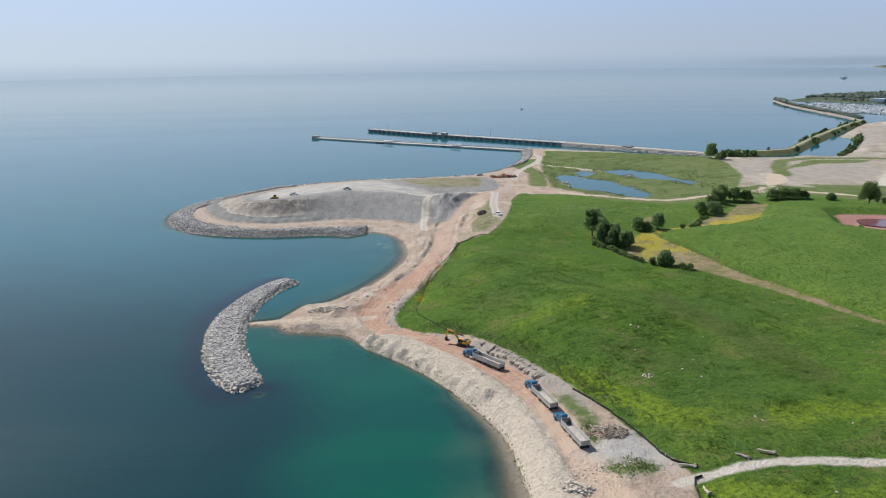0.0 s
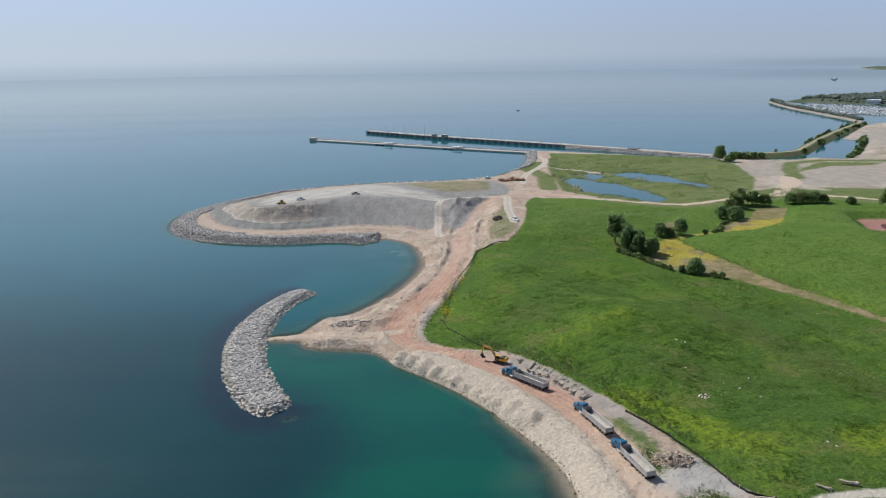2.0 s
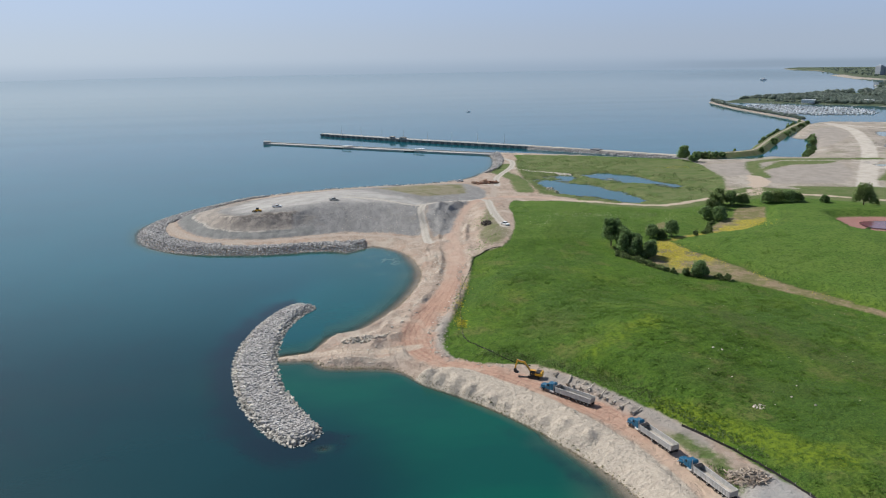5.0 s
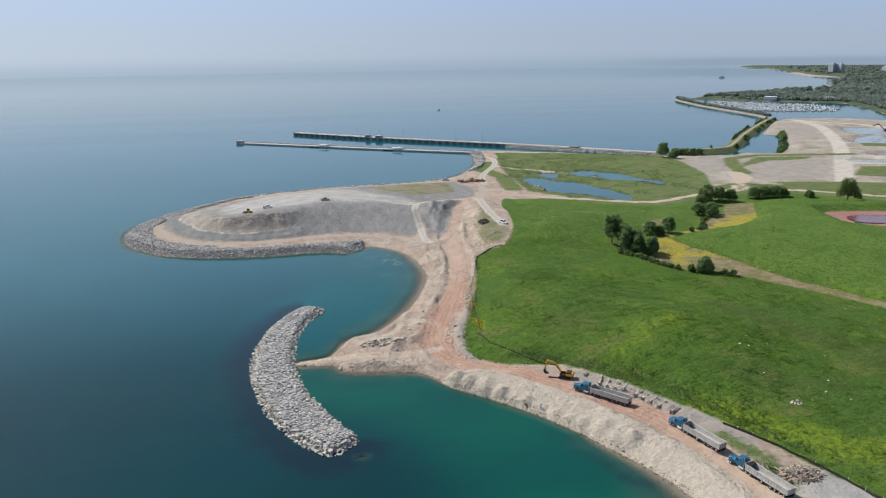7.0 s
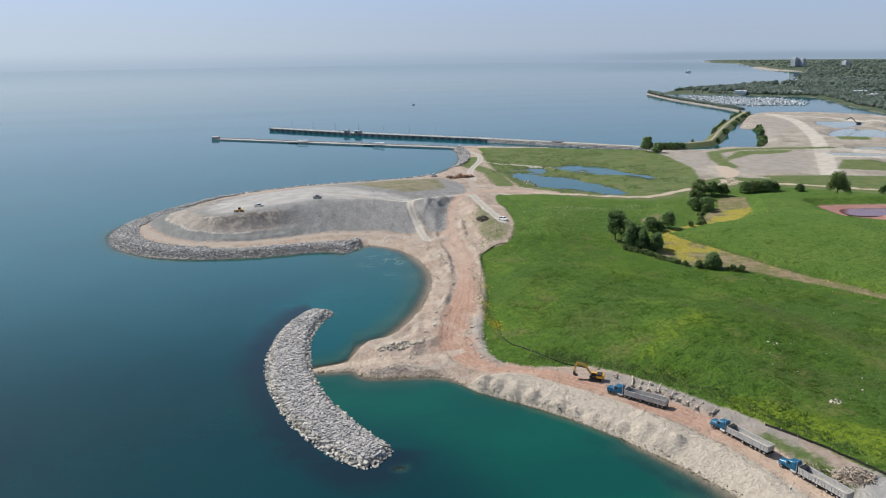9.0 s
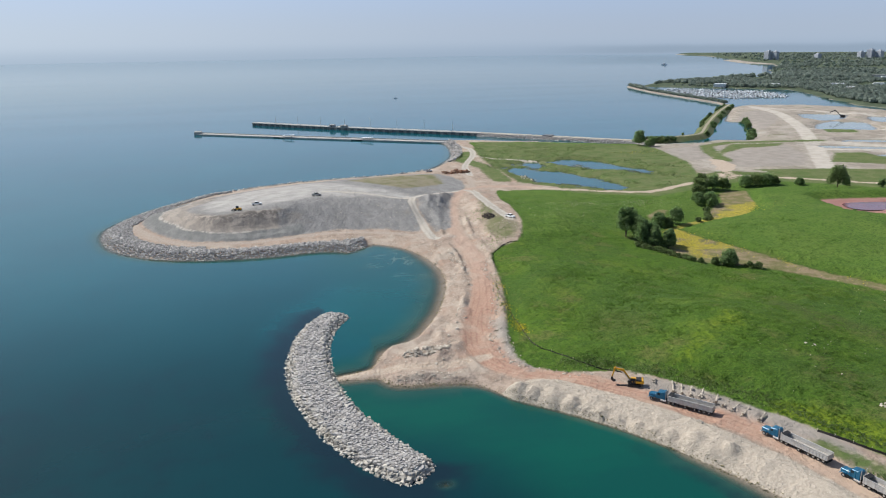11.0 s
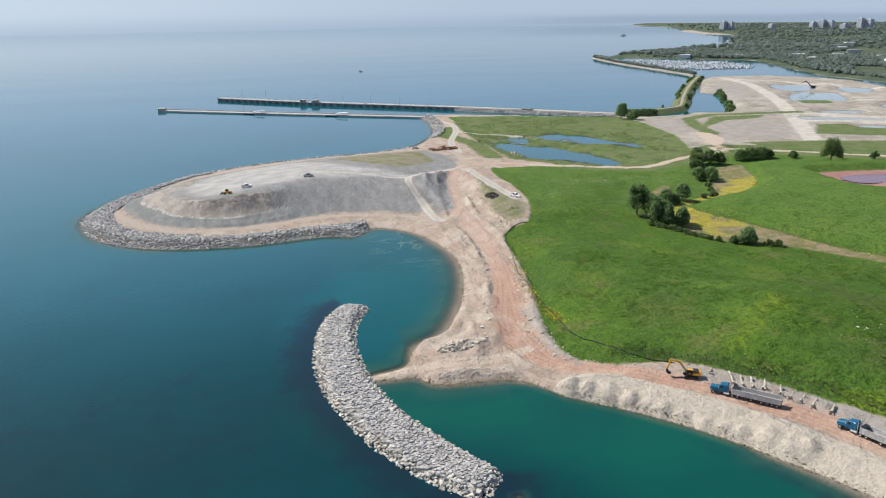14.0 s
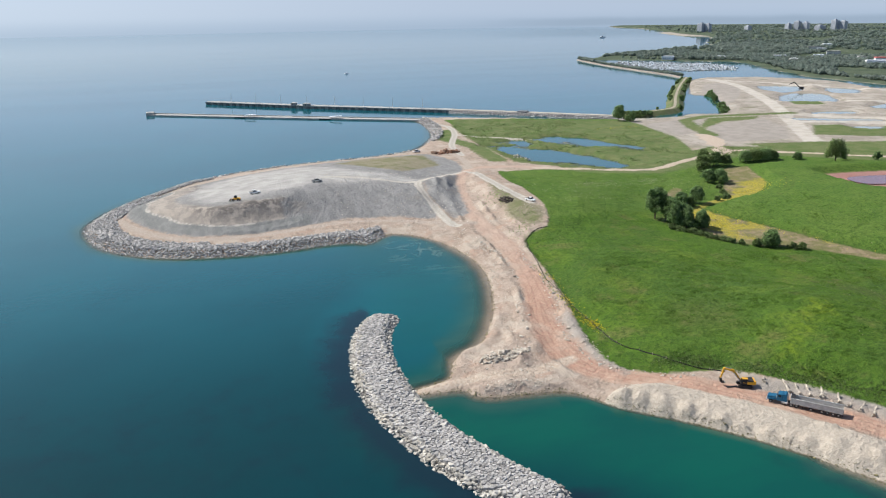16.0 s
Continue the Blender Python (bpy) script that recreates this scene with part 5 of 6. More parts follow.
for i in range(26):
    x, y = rng.uniform(452, 480) , rng.uniform(0, 1)
    t = rng.random()
    x, y = 366 + 96 * t + rng.uniform(1, 9), 684 + 142 * t - rng.uniform(0, 6)
    tree(x, y, rng.uniform(3, 6.5), rng.uniform(2.4, 4), 160 + i, "shrub", LEAF if i % 3 else LEAF_PALE, 200, "green shrub beside the inlet", None, 1.2, "inlet scrub")
for i in range(20):
    x, y = 280 + 12 * i + rng.uniform(-4, 4), 452 - 7.2 * i + rng.uniform(-10, 8)
    tree(x, y, rng.uniform(2.5, 6), rng.uniform(2, 3.6), 200 + i, "shrub", LEAF if i % 2 else LEAF_PALE, 320, "roadside shrub in rough grass", None, 0.9, "roadside shrubs")
for i, (x, y) in enumerate([(76, 359), (78, 357), (80, 355.5), (82, 354), (83.5, 352), (85, 350), (86, 348), (87, 345.5), (88, 343), (89.5, 340), (91, 337), (93, 333), (108, 320.5), (111, 318), (133, 398), (139, 400), (142, 402), (146, 410), (155, 423), (151, 419)]):
    tree(x, y, rng.uniform(1.2, 2.6), rng.uniform(1.5, 2.8), 240 + i, "shrub", LEAF_PALE, 320, "low olive shrub along the flowering strip", None, 0.6, "strip shrubs")

for i, (x, y, h, r) in enumerate([(258, 391, 3.0, 2.6), (263, 393, 4.2, 2.4), (268, 395, 2.4, 2.4), (232, 398, 1.4, 1.6)]):
    tree(x, y, h, r, 290 + i, "shrub", LEAF_PALE, 420, "fresh green shrub on the red pond's bank", None, 0.7, "pond shrubs")

# ---- lorries and machines by the road ----
def wheel_under(parent, x, y, r, w):
    bm = bmesh.new()
    add_rod(bm, (0, -w / 2, 0), (0, w / 2, 0), r, r, 18)
    bmesh.ops.bevel(bm, geom=[e for e in bm.edges if len(e.link_faces) == 2 and e.calc_face_angle(0) > 1.2], offset=0.05, segments=1, affect="EDGES")
    wh = part("wheel", bm, RUBBER, parent)
    wh.matrix_basis = pose(x, y, r)
    part("rim", rod((0, -w / 2 - 0.015, 0), (0, w / 2 + 0.015, 0), r * 0.5, r * 0.45, 14), LOAD_BED, wh)
    return wh


def lorry(x, y, z, turn, label, pitch=0.0):
    t = thing("dump_lorry", pose(x, y, z, 0, pitch, turn) @ Matrix.Scale(0.93, 4), label, "lorry", "lorries parked on the haul road")
    part("chassis", box(0.6, -0.45, 0.72, 8.7, 0.45, 1.02, bevel=0.03), BLACK, t)
    hood = part("bonnet", prism([(6.75, 1.0), (9.0, 0.95), (9.15, 1.25), (9.0, 1.85), (6.75, 2.05)], -0.95, 0.95, 0.09), BLUE_PAINT, t)
    part("grille", box(9.1, -0.6, 1.0, 9.17, 0.6, 1.8), CHROME, hood)
    for s in (-1, 1):
        part("headlight", box(9.0, s * 0.78 - 0.14, 1.25, 9.12, s * 0.78 + 0.14, 1.5, bevel=0.03), WHITE_PAINT, hood)
        part("mudguard", prism([(7.35, 0.95), (7.6, 1.25), (8.6, 1.25), (8.95, 0.9), (8.95, 0.75), (8.5, 1.08), (7.7, 1.08), (7.45, 0.85)], s * 1.05 - 0.2, s * 1.05 + 0.2, 0.02), BLUE_PAINT, hood)
    part("bumper", box(9.05, -1.2, 0.45, 9.3, 1.2, 0.85, bevel=0.06), CHROME, t)
    cab = part("cab", prism([(5.2, 0.95), (6.85, 0.95), (6.85, 2.05), (6.45, 2.95), (5.2, 3.05)], -1.12, 1.12, 0.08), BLUE_PAINT, t)
    wind = bmesh.new()
    add_box(wind, -0.02, -0.98, 0, 0.02, 0.98, 0.82, m=Matrix.Translation((6.86, 0, 2.08)) @ Matrix.Rotation(radians(-24), 4, "Y"))
    part("windscreen", wind, GLASS_DARK, cab)
    for s in (-1, 1):
        part("side_window", box(5.75, s * 1.13 - 0.015, 2.1, 6.45, s * 1.13 + 0.015, 2.72), GLASS_DARK, cab)
        part("mirror", box(6.75, s * 1.42 - 0.08, 1.9, 6.87, s * 1.42 + 0.08, 2.6, bevel=0.02), CHROME, cab)
        part("fuel_tank", rod((4.0, s * 0.95, 0.72), (5.5, s * 0.95, 0.72), 0.34, 0.34, 14), ALLOY, t)
        part("exhaust_pipe", rod((4.05, s * 1.0, 0.9), (4.05, s * 1.0, 3.75), 0.1, 0.1, 10), CHROME, t)
    part("sleeper", prism([(4.25, 0.95), (5.18, 0.95), (5.18, 3.1), (4.6, 3.2), (4.25, 2.9)], -1.15, 1.15, 0.08), BLUE_PAINT, t)
    for wx in (8.15, 3.1, 1.8):
        for s in (-1, 1):
            wheel_under(t, wx, s * (1.0 if wx > 5 else 0.88), 0.52, 0.32 if wx > 5 else 0.6)
    # open trailer
    L0, L1, h0, h1 = -9.1, 3.35, 1.2, 2.5
    trailer = part("trailer_floor", box(L0, -1.22, h0 - 0.1, L1, 1.22, h0 + 0.18), LOAD_BED, t, "dusty bare trailer floor")
    walls = {}
    for s in (-1, 1):
        walls[s] = part("trailer_side", box(L0, s * 1.27 - 0.05, h0, L1, s * 1.27 + 0.05, h1), ALLOY, t, "dusty aluminium side with upright ribs")
        part("top_rail", box(L0 - 0.05, s * 1.29 - 0.1, h1, L1 + 0.05, s * 1.29 + 0.1, h1 + 0.14), ALLOY, walls[s])
        part("bottom_rail", box(L0, s * 1.29 - 0.09, h0 - 0.14, L1, s * 1.29 + 0.09, h0 + 0.06), ALLOY, walls[s])
    part("front_wall", prism([(L1 - 0.08, h0), (L1 + 0.02, h0), (L1 + 0.12, h1 + 0.35), (L1, h1 + 0.35)], -1.3, 1.3), ALLOY, trailer)
    part("front_apron", prism([(L1 - 1.1, h1 + 0.14), (L1, h1 + 0.3), (L1, h1 + 0.36), (L1 - 1.1, h1 + 0.2)], -1.25, 1.25), BLACK, trailer)
    part("tailgate", box(L0 - 0.12, -1.3, h0 - 0.05, L0, 1.3, h1 + 0.05, bevel=0.03), LOAD_BED, trailer)
    rib = None
    for s in (-1, 1):
        for k in range(15):
            rx = L0 + 0.4 + k * 0.84
            if rib is None:
                rib = part("rib", box(-0.07, -0.05, h0, 0.07, 0.05, h1), ALLOY, walls[s])
                ob = rib
            else:
                ob = new("rib", rib.data)
                ob.parent = walls[s]
            ob.matrix_basis = pose(rx, s * 1.365, 0)
    part("trailer_frame", box(L0 + 0.3, -0.5, 0.8, 2.6, 0.5, 1.2), BLACK, t)
    part("rear_bumper", box(L0 - 0.1, -1.2, 0.5, L0 + 0.05, 1.2, 0.75), BLACK, t)
    for wx in (-8.2, -6.9, -5.6, -4.3, -1.7):
        for s in (-1, 1):
            wheel_under(t, wx, s * 0.95, 0.5, 0.6)
    for s in (-1, 1):
        part("landing_leg", box(0.2, s * 0.8 - 0.08, 0.05, 0.36, s * 0.8 + 0.08, 1.1), BLACK, t)
        part("mudflap", box(-8.95, s * 0.95 - 0.3, 0.15, -8.92, s * 0.95 + 0.3, 0.85), BLACK, t)
    return t


def heading(a, b):
    return math.degrees(math.atan2(b[1] - a[1], b[0] - a[0]))


for rear, front, label in (((17.9, 209.2), (6.0, 223.0), "blue tractor lorry with an empty silver dump trailer by the excavator"),
                           ((29.6, 181.8), (23.8, 199.2), "blue tractor lorry with an empty dump trailer, middle of the queue"),
                           ((34.2, 161.9), (29.4, 179.4), "blue tractor lorry with an empty dump trailer, last in the queue")):
    mx, my = (rear[0] + front[0]) / 2, (rear[1] + front[1]) / 2
    lorry(mx, my, height(mx, my) + 0.08, heading(rear, front), label)


def excavator(x, y, z, turn):
    t = thing("excavator", pose(x, y, z, 0, 0, turn) @ Matrix.Scale(0.9, 4), "yellow tracked excavator with its boom raised over the verge", "excavator")
    for s in (-1, 1):
        tr = part("track", prism([(-2.1, 0.45), (-1.8, 0.08), (1.8, 0.08), (2.1, 0.45), (1.8, 0.9), (-1.8, 0.9)], s * 1.2 - 0.3, s * 1.2 + 0.3, 0.05), BLACK, t)
        for k in range(9):
            part("track_pad", box(-1.8 + k * 0.42, s * 1.2 - 0.33, 0.9, -1.5 + k * 0.42, s * 1.2 + 0.33, 0.95), BLACK, tr)
    part("undercarriage", box(-1.0, -0.95, 0.4, 1.0, 0.95, 1.0), BLACK, t)
    part("turntable", rod((0, 0, 0.95), (0, 0, 1.2), 0.7, 0.7, 18), BLACK, t)
    part("house", box(-2.3, -1.35, 1.2, 0.9, 1.35, 2.0, bevel=0.08), YELLOW_PAINT, t)
    part("engine_cover", box(-2.2, -1.25, 2.0, -0.5, 1.25, 2.45, bevel=0.1), BLACK, t)
    part("counterweight", prism([(-2.9, 1.25), (-2.2, 1.15), (-2.2, 2.45), (-2.75, 2.35)], -1.35, 1.35, 0.1), YELLOW_PAINT, t)
    cab = part("cab", prism([(-0.4, 1.2), (1.35, 1.2), (1.35, 2.1), (1.05, 2.95), (-0.4, 2.95)], 0.35, 1.35, 0.06), GLASS_DARK, t)
    part("cab_roof", box(-0.45, 0.3, 2.93, 1.1, 1.4, 3.03, bevel=0.03), YELLOW_PAINT, cab)
    part("cab_sill", box(-0.42, 0.33, 1.2, 1.37, 1.37, 1.65), BLACK, cab)
    boom = part("boom", prism([(0.7, 1.5), (1.1, 1.35), (3.7, 4.6), (6.2, 5.15), (6.15, 5.5), (3.4, 5.25)], -0.28, 0.28, 0.05), YELLOW_PAINT, t)
    part("boom_cylinder", rod((1.2, -0.36, 1.6), (3.3, -0.36, 4.2), 0.12), CHROME, boom)
    part("boom_cylinder", rod((1.2, 0.36, 1.6), (3.3, 0.36, 4.2), 0.12), CHROME, boom)
    stick = part("stick", prism([(5.7, 5.75), (6.3, 5.55), (7.0, 2.4), (6.7, 2.3), (5.9, 4.9)], -0.22, 0.22, 0.04), YELLOW_PAINT, t)
    part("stick_cylinder", rod((4.0, 0, 5.45), (5.8, 0, 5.7), 0.11), CHROME, stick)
    bucket = part("bucket", prism([(6.6, 2.5), (7.15, 2.3), (7.1, 1.4), (6.4, 0.9), (5.6, 1.0), (5.75, 1.25), (6.3, 1.4), (6.5, 1.9)], -0.6, 0.6, 0.03), BLACK, t)
    for k in range(5):
        part("tooth", box(5.42, -0.52 + k * 0.24, 0.98, 5.7, -0.44 + k * 0.24, 1.08), ALLOY, bucket)


excavator(6.0, 230.3, height(6.0, 230.3) + 0.05, 152)
plate = thing("steel_plate", pose(2.8, 231.2, height(2.8, 231.2) + 0.12, 0, 0, 165), "flat dark steel plate lying beside the excavator", "plate")
part("sheet", box(-1.5, -0.35, 0, 1.5, 0.35, 0.1, bevel=0.02), BLACK, plate)


def pickup(x, y, z, turn, paint, label):
    t = thing("pickup", pose(x, y, z, 0, 0, turn), label, "pickup", "parked site pickups")
    part("body", prism([(-2.7, 0.5), (2.6, 0.45), (2.75, 0.75), (2.65, 1.1), (1.2, 1.2), (-2.75, 1.15)], -0.95, 0.95, 0.06), paint, t)
    part("cab", prism([(-0.9, 1.15), (1.3, 1.18), (0.6, 1.85), (-0.7, 1.88)], -0.85, 0.85, 0.05), GLASS_DARK, t)
    part("roof", prism([(-0.75, 1.84), (0.62, 1.82), (0.5, 1.93), (-0.6, 1.95)], -0.83, 0.83, 0.02), paint, t)
    part("load_bed", box(-2.6, -0.8, 1.13, -1.0, 0.8, 1.19), BLACK, t)
    for wx in (-1.75, 1.75):
        for s in (-1, 1):
            wheel_under(t, wx, s * 0.85, 0.4, 0.26)


pickup(-95, 466, height(-95, 466), 8, WHITE_PAINT, "white pickup parked on top of the grey mound")
pickup(-62, 475, height(-62, 475), 12, ALLOY, "silver-blue pickup parked on top of the grey mound")
pickup(31.6, 411, height(31.6, 411), -60, WHITE_PAINT, "white pickup parked on the gravel lay-by")
pickup(31, 596, height(31, 596), 20, WHITE_PAINT, "white pickup beside the far shore road")


def dozer(x, y, z, turn):
    t = thing("wheel_loader", pose(x, y, z, 0, 0, turn) @ Matrix.Scale(0.78, 4), "small yellow wheel loader on the crest of the grey mound", "loader")
    part("body", box(-2.8, -1.1, 0.9, 0.2, 1.1, 2.1, bevel=0.12), YELLOW_PAINT, t)
    part("cab", box(-0.9, -0.8, 2.1, 0.7, 0.8, 3.3, bevel=0.1), GLASS_DARK, t)
    part("front_frame", box(0.2, -0.7, 0.8, 2.0, 0.7, 1.6, bevel=0.08), YELLOW_PAINT, t)
    part("lift_arm", prism([(0.8, 1.7), (3.2, 0.5), (3.4, 0.7), (1.0, 2.0)], -0.6, 0.6, 0.03), YELLOW_PAINT, t)
    part("bucket", prism([(3.1, 1.3), (3.3, 0.15), (4.4, 0.1), (3.5, 0.35), (3.4, 1.3)], -1.4, 1.4, 0.02), BLACK, t)
    for wx in (-1.9, 1.3):
        for s in (-1, 1):
            wheel_under(t, wx, s * 1.05, 0.8, 0.55)


dozer(-105, 456, height(-105, 456), 160)


# ---- driftwood, stone heaps, fences ----
def stump_log(x, y, turn, long, seed):
    rng = random.Random(seed)
    z = height(x, y)
    t = thing("root_log", pose(x, y, z + 0.15, 0, -3, turn), "bleached tree trunk with its root ball, laid by the verge", "log", "root logs along the verge")
    bm = bmesh.new()
    p = Vector((0, 0, 0.2))
    for k in range(4):
        q = p + Vector((long / 4, rng.uniform(-0.15, 0.15), rng.uniform(-0.05, 0.1)))
        add_rod(bm, p, q, 0.36 - 0.04 * k, 0.32 - 0.04 * k, 9)
        p = q
    part("trunk", bm, WOOD_GREY, t)
    for _ in range(8):
        a = rng.uniform(0, 6.28)
        part("root", rod((0.2, 0, 0.25), (-0.45 + rng.uniform(-0.2, 0.3), 0.7 * math.cos(a), 0.35 + 0.6 * math.sin(a)), 0.24, 0.09, 6), WOOD_GREY, t)


for i, (a, b) in enumerate(zip([(14, 223), (15.4, 221), (17, 219.2), (18.8, 217.6), (21, 214), (22, 212), (23.2, 209.8), (24.4, 207), (26.4, 203)],
                               [(16.5, 228), (17.5, 225), (19.5, 223), (21, 220), (23.5, 217), (24.3, 213.5), (26, 211.5), (27.5, 209), (29, 205)])):
    stump_log(a[0], a[1], heading(a, b), math.hypot(b[0] - a[0], b[1] - a[1]) + 0.6, 300 + i)
for i, (x, y, a, l) in enumerate([(77, 155.5, 160, 3.5), (70.5, 154, 150, 3.0), (57.5, 152.6, 170, 3.6), (57, 141.5, 95, 2.6), (12, 230, 40, 2.2)]):
    stump_log(x, y, a, l, 330 + i)


WOOD_BROWN = speckled("weathered_timber", (0.34, 0.28, 0.22), (0.20, 0.15, 0.11), 1.4, 0.9, 0, 0.04, (0.42, 0.37, 0.31), 0.35)


def heap(name, label, x, y, rx, ry, count, size, shapes_seed, material, seed, high=1.2, category="heap", long=1.0):
    rng = random.Random(seed)
    top = thing(name, Matrix(), label, category)
    shapes = stone_shapes(6, shapes_seed)
    items = []
    for _ in range(count):
        a, r = rng.uniform(0, 6.28), math.sqrt(rng.random())
        px, py = x + rx * r * math.cos(a), y + ry * r * math.sin(a)
        s = size * rng.uniform(0.5, 1.3)
        items.append((rng.randrange(6), tumbled(rng, px, py, height(px, py) + high * (1 - r) ** 1.2 * rng.random() + s * 0.3, s * long * rng.uniform(0.8, 1.3), s * 0.8, s * 0.7, 30)))
    pieces("stone" if long < 2 else "log", items[:300], shapes, material, top)


heap("driftwood_pile", "heap of bleached driftwood and broken timber", 41, 170, 5.4, 3.6, 280, 0.26, 31, WOOD_BROWN, 41, 1.5, "driftwood", 3.4)
heap("boulder_pile", "scattered pile of pale boulders on the sandy spit", -45, 270, 8.0, 3.6, 170, 0.58, 32, RUBBLE, 42, 0.6, "boulders")
heap("field_stones", "small heap of white stones in the grass", 59, 197.5, 2.0, 1.1, 22, 0.34, 33, RUBBLE, 43, 0.4, "stones")
heap("scrap_pile", "rust-red heap of scrap and broken stone by the far shore", 50, 585, 12, 5, 80, 1.5, 34, RUST, 44, 1.8, "scrap heap")
heap("dark_soil_heap", "dark brown heap of soil beside the lay-by", 23, 421, 2.4, 5.5, 60, 0.8, 35, speckled("dark_soil", (0.05, 0.042, 0.035), (0.085, 0.07, 0.055), 1.0, 0.95, 0, 0.1, None, 0.3), 45, 2.0, "soil heap")
heap("gravel_heap", "low heap of pale gravel beside the road", 29, 145, 3.8, 2.6, 220, 0.42, 36, RUBBLE, 46, 1.4, "gravel")
heap("pond_stones", "pale stones along the wetland's edge", 96, 560, 5, 18, 40, 0.9, 39, RUBBLE, 49, 0.3, "stones")


def lone_boulders():
    rng = random.Random(51)
    shapes = stone_shapes(6, 52)
    for me in shapes:
        me.materials.append(RUBBLE)
    spots = [(-10, 377), (-9.6, 374), (-9.2, 371.5), (-9, 368), (-8.8, 364.5), (-9, 360), (-10, 352), (-12.4, 331), (-27, 298.5), (-31, 284), (-38, 272), (-37, 270.4), (-41, 263), (-35, 280), (-29, 291), (-25, 295), (-25, 305), (-21, 279), (-22, 274), (-21, 257), (-18, 253), (-8, 310), (-13, 332), (-12, 300), (-18, 281), (-19, 270), (-44, 261), (-36, 275), (-2, 240.5), (70, 201), (75, 207), (59, 213), (62, 231), (64.5, 230), (66, 228), (74, 196), (80, 173), (81, 171), (103, 169), (84, 140)]
    for x, y in spots:
        s = rng.uniform(0.4, 0.7) * (0.6 if x > 50 else 1)
        ob = new("boulder", shapes[rng.randrange(6)])
        ob.matrix_basis = tumbled(rng, x, y, height(x, y) + s * 0.3, s * 1.25, s, s * 0.8, 15)
        tagged(ob, "single pale boulder lying on bare ground" if x < 50 else "single pale stone lying in the grass", "boulder", "lone boulders")
    # broken stone along the road's inner edge
    line = even(smooth_line([(-4, 241), (-11, 247), (-18, 252.5), (-22, 262), (-20, 279), (-14, 293), (-10, 308), (-4, 328), (-2, 344), (3, 364)], 4), 0.55)
    items = []
    for x, y in line:
        if rng.random() < 0.8:
            s = rng.uniform(0.12, 0.4)
            px, py = x + rng.gauss(0, 0.9), y + rng.gauss(0, 0.9)
            items.append((rng.randrange(6), tumbled(rng, px, py, height(px, py) + 0.1, s * 1.2, s, s * 0.8, 25)))
    for x0, y0, x1, y1, n in ((-11, 374, -9, 360, 130), (-9, 360, -13, 330, 70), (-20, 314, -28, 297, 40), (-17, 274, -19, 258, 60), (-27, 326, -12, 352, 60), (-20, 380, -6, 400, 50), (-58, 256, -38, 254, 90), (30, 150, 46, 156, 60), (-25, 345, -14, 385, 60)):
        for _ in range(n):
            k = rng.random()
            px, py = x0 + (x1 - x0) * k + rng.gauss(0, 1), y0 + (y1 - y0) * k + rng.gauss(0, 1)
            s = rng.uniform(0.1, 0.3)
            if height(px, py) > 0.0:
                items.append((rng.randrange(6), tumbled(rng, px, py, height(px, py) + 0.08, s * 1.2, s, s * 0.8, 25)))
    for _ in range(9000):
        px, py = rng.uniform(-60, 34), rng.uniform(238, 505)
        if sample(KINDS["grass"], px, py) > -0.5 or sample(KINDS["road"], px, py) > 0 or sample(KINDS["track"], px, py) > -0.6 or sample(KINDS["ring"], px, py) > 0:
            continue
        high = height(px, py)
        if high > 0.3 and lumps(np.array([px]), np.array([py]), 9)[0] > 0.47:
            s = rng.uniform(0.07, 0.2) * (2.0 if rng.random() < 0.04 else 1)
            items.append((rng.randrange(6), tumbled(rng, px, py, high + s * 0.2, s * 1.25, s, s * 0.75, 25)))
    merged("loose_stones", items, shapes, RUBBLE, None, "loose pale stones along the haul road", "stones")


lone_boulders()


def silt_fence(line, label, high=0.75):
    rng = random.Random(int(line[0][0] * 7 + 500))
    t = thing("silt_fence", Matrix(), label, "fence", "black silt fences")
    pts = even(smooth_line(line, 4), 2.0)
    bm = bmesh.new()
    rows = []
    for i, (x, y) in enumerate(pts):
        z = height(x, y) - 0.1
        o = rng.uniform(-0.12, 0.12)
        rows.append([bm.verts.new((x + o * k + 0.04 * s, y + o * k, z + high * k * rng.uniform(0.85, 1.08))) for s, k in ((0, 0), (0, 0.5), (0, 1), (1, 1), (1, 0.5), (1, 0))])
    for a, b in zip(rows, rows[1:]):
        for k in range(5):
            bm.faces.new((a[k], a[k + 1], b[k + 1], b[k]))
    part("fabric", bm, FABRIC, t)
    me = None
    for x, y in pts[::2]:
        if me is None:
            post = part("post", box(-0.05, -0.05, 0, 0.05, 0.05, high + 0.35), WOOD_GREY, t)
            me = post.data
        else:
            post = new("post", me)
            post.parent = t
        post.matrix_basis = pose(x + 0.1, y, height(x, y) - 0.1)


silt_fence([(36.5, 195), (42, 185.5), (46.5, 175.5), (50.5, 163.5), (53, 156), (58.5, 152.8)], "sagging black silt fence along the meadow's edge")
silt_fence([(54.5, 139), (55.5, 147), (58, 148.5)], "short black silt fence beside the gravel path")
silt_fence([(6.5, 238.5), (1.5, 245), (-5.5, 254.5), (-10.5, 265), (-9.5, 281), (-7.5, 300), (-4, 323), (2, 344), (6.5, 362), (9.5, 369), (16, 375.5), (23, 376.5)], "black silt fence half buried in tall grass", 0.42)

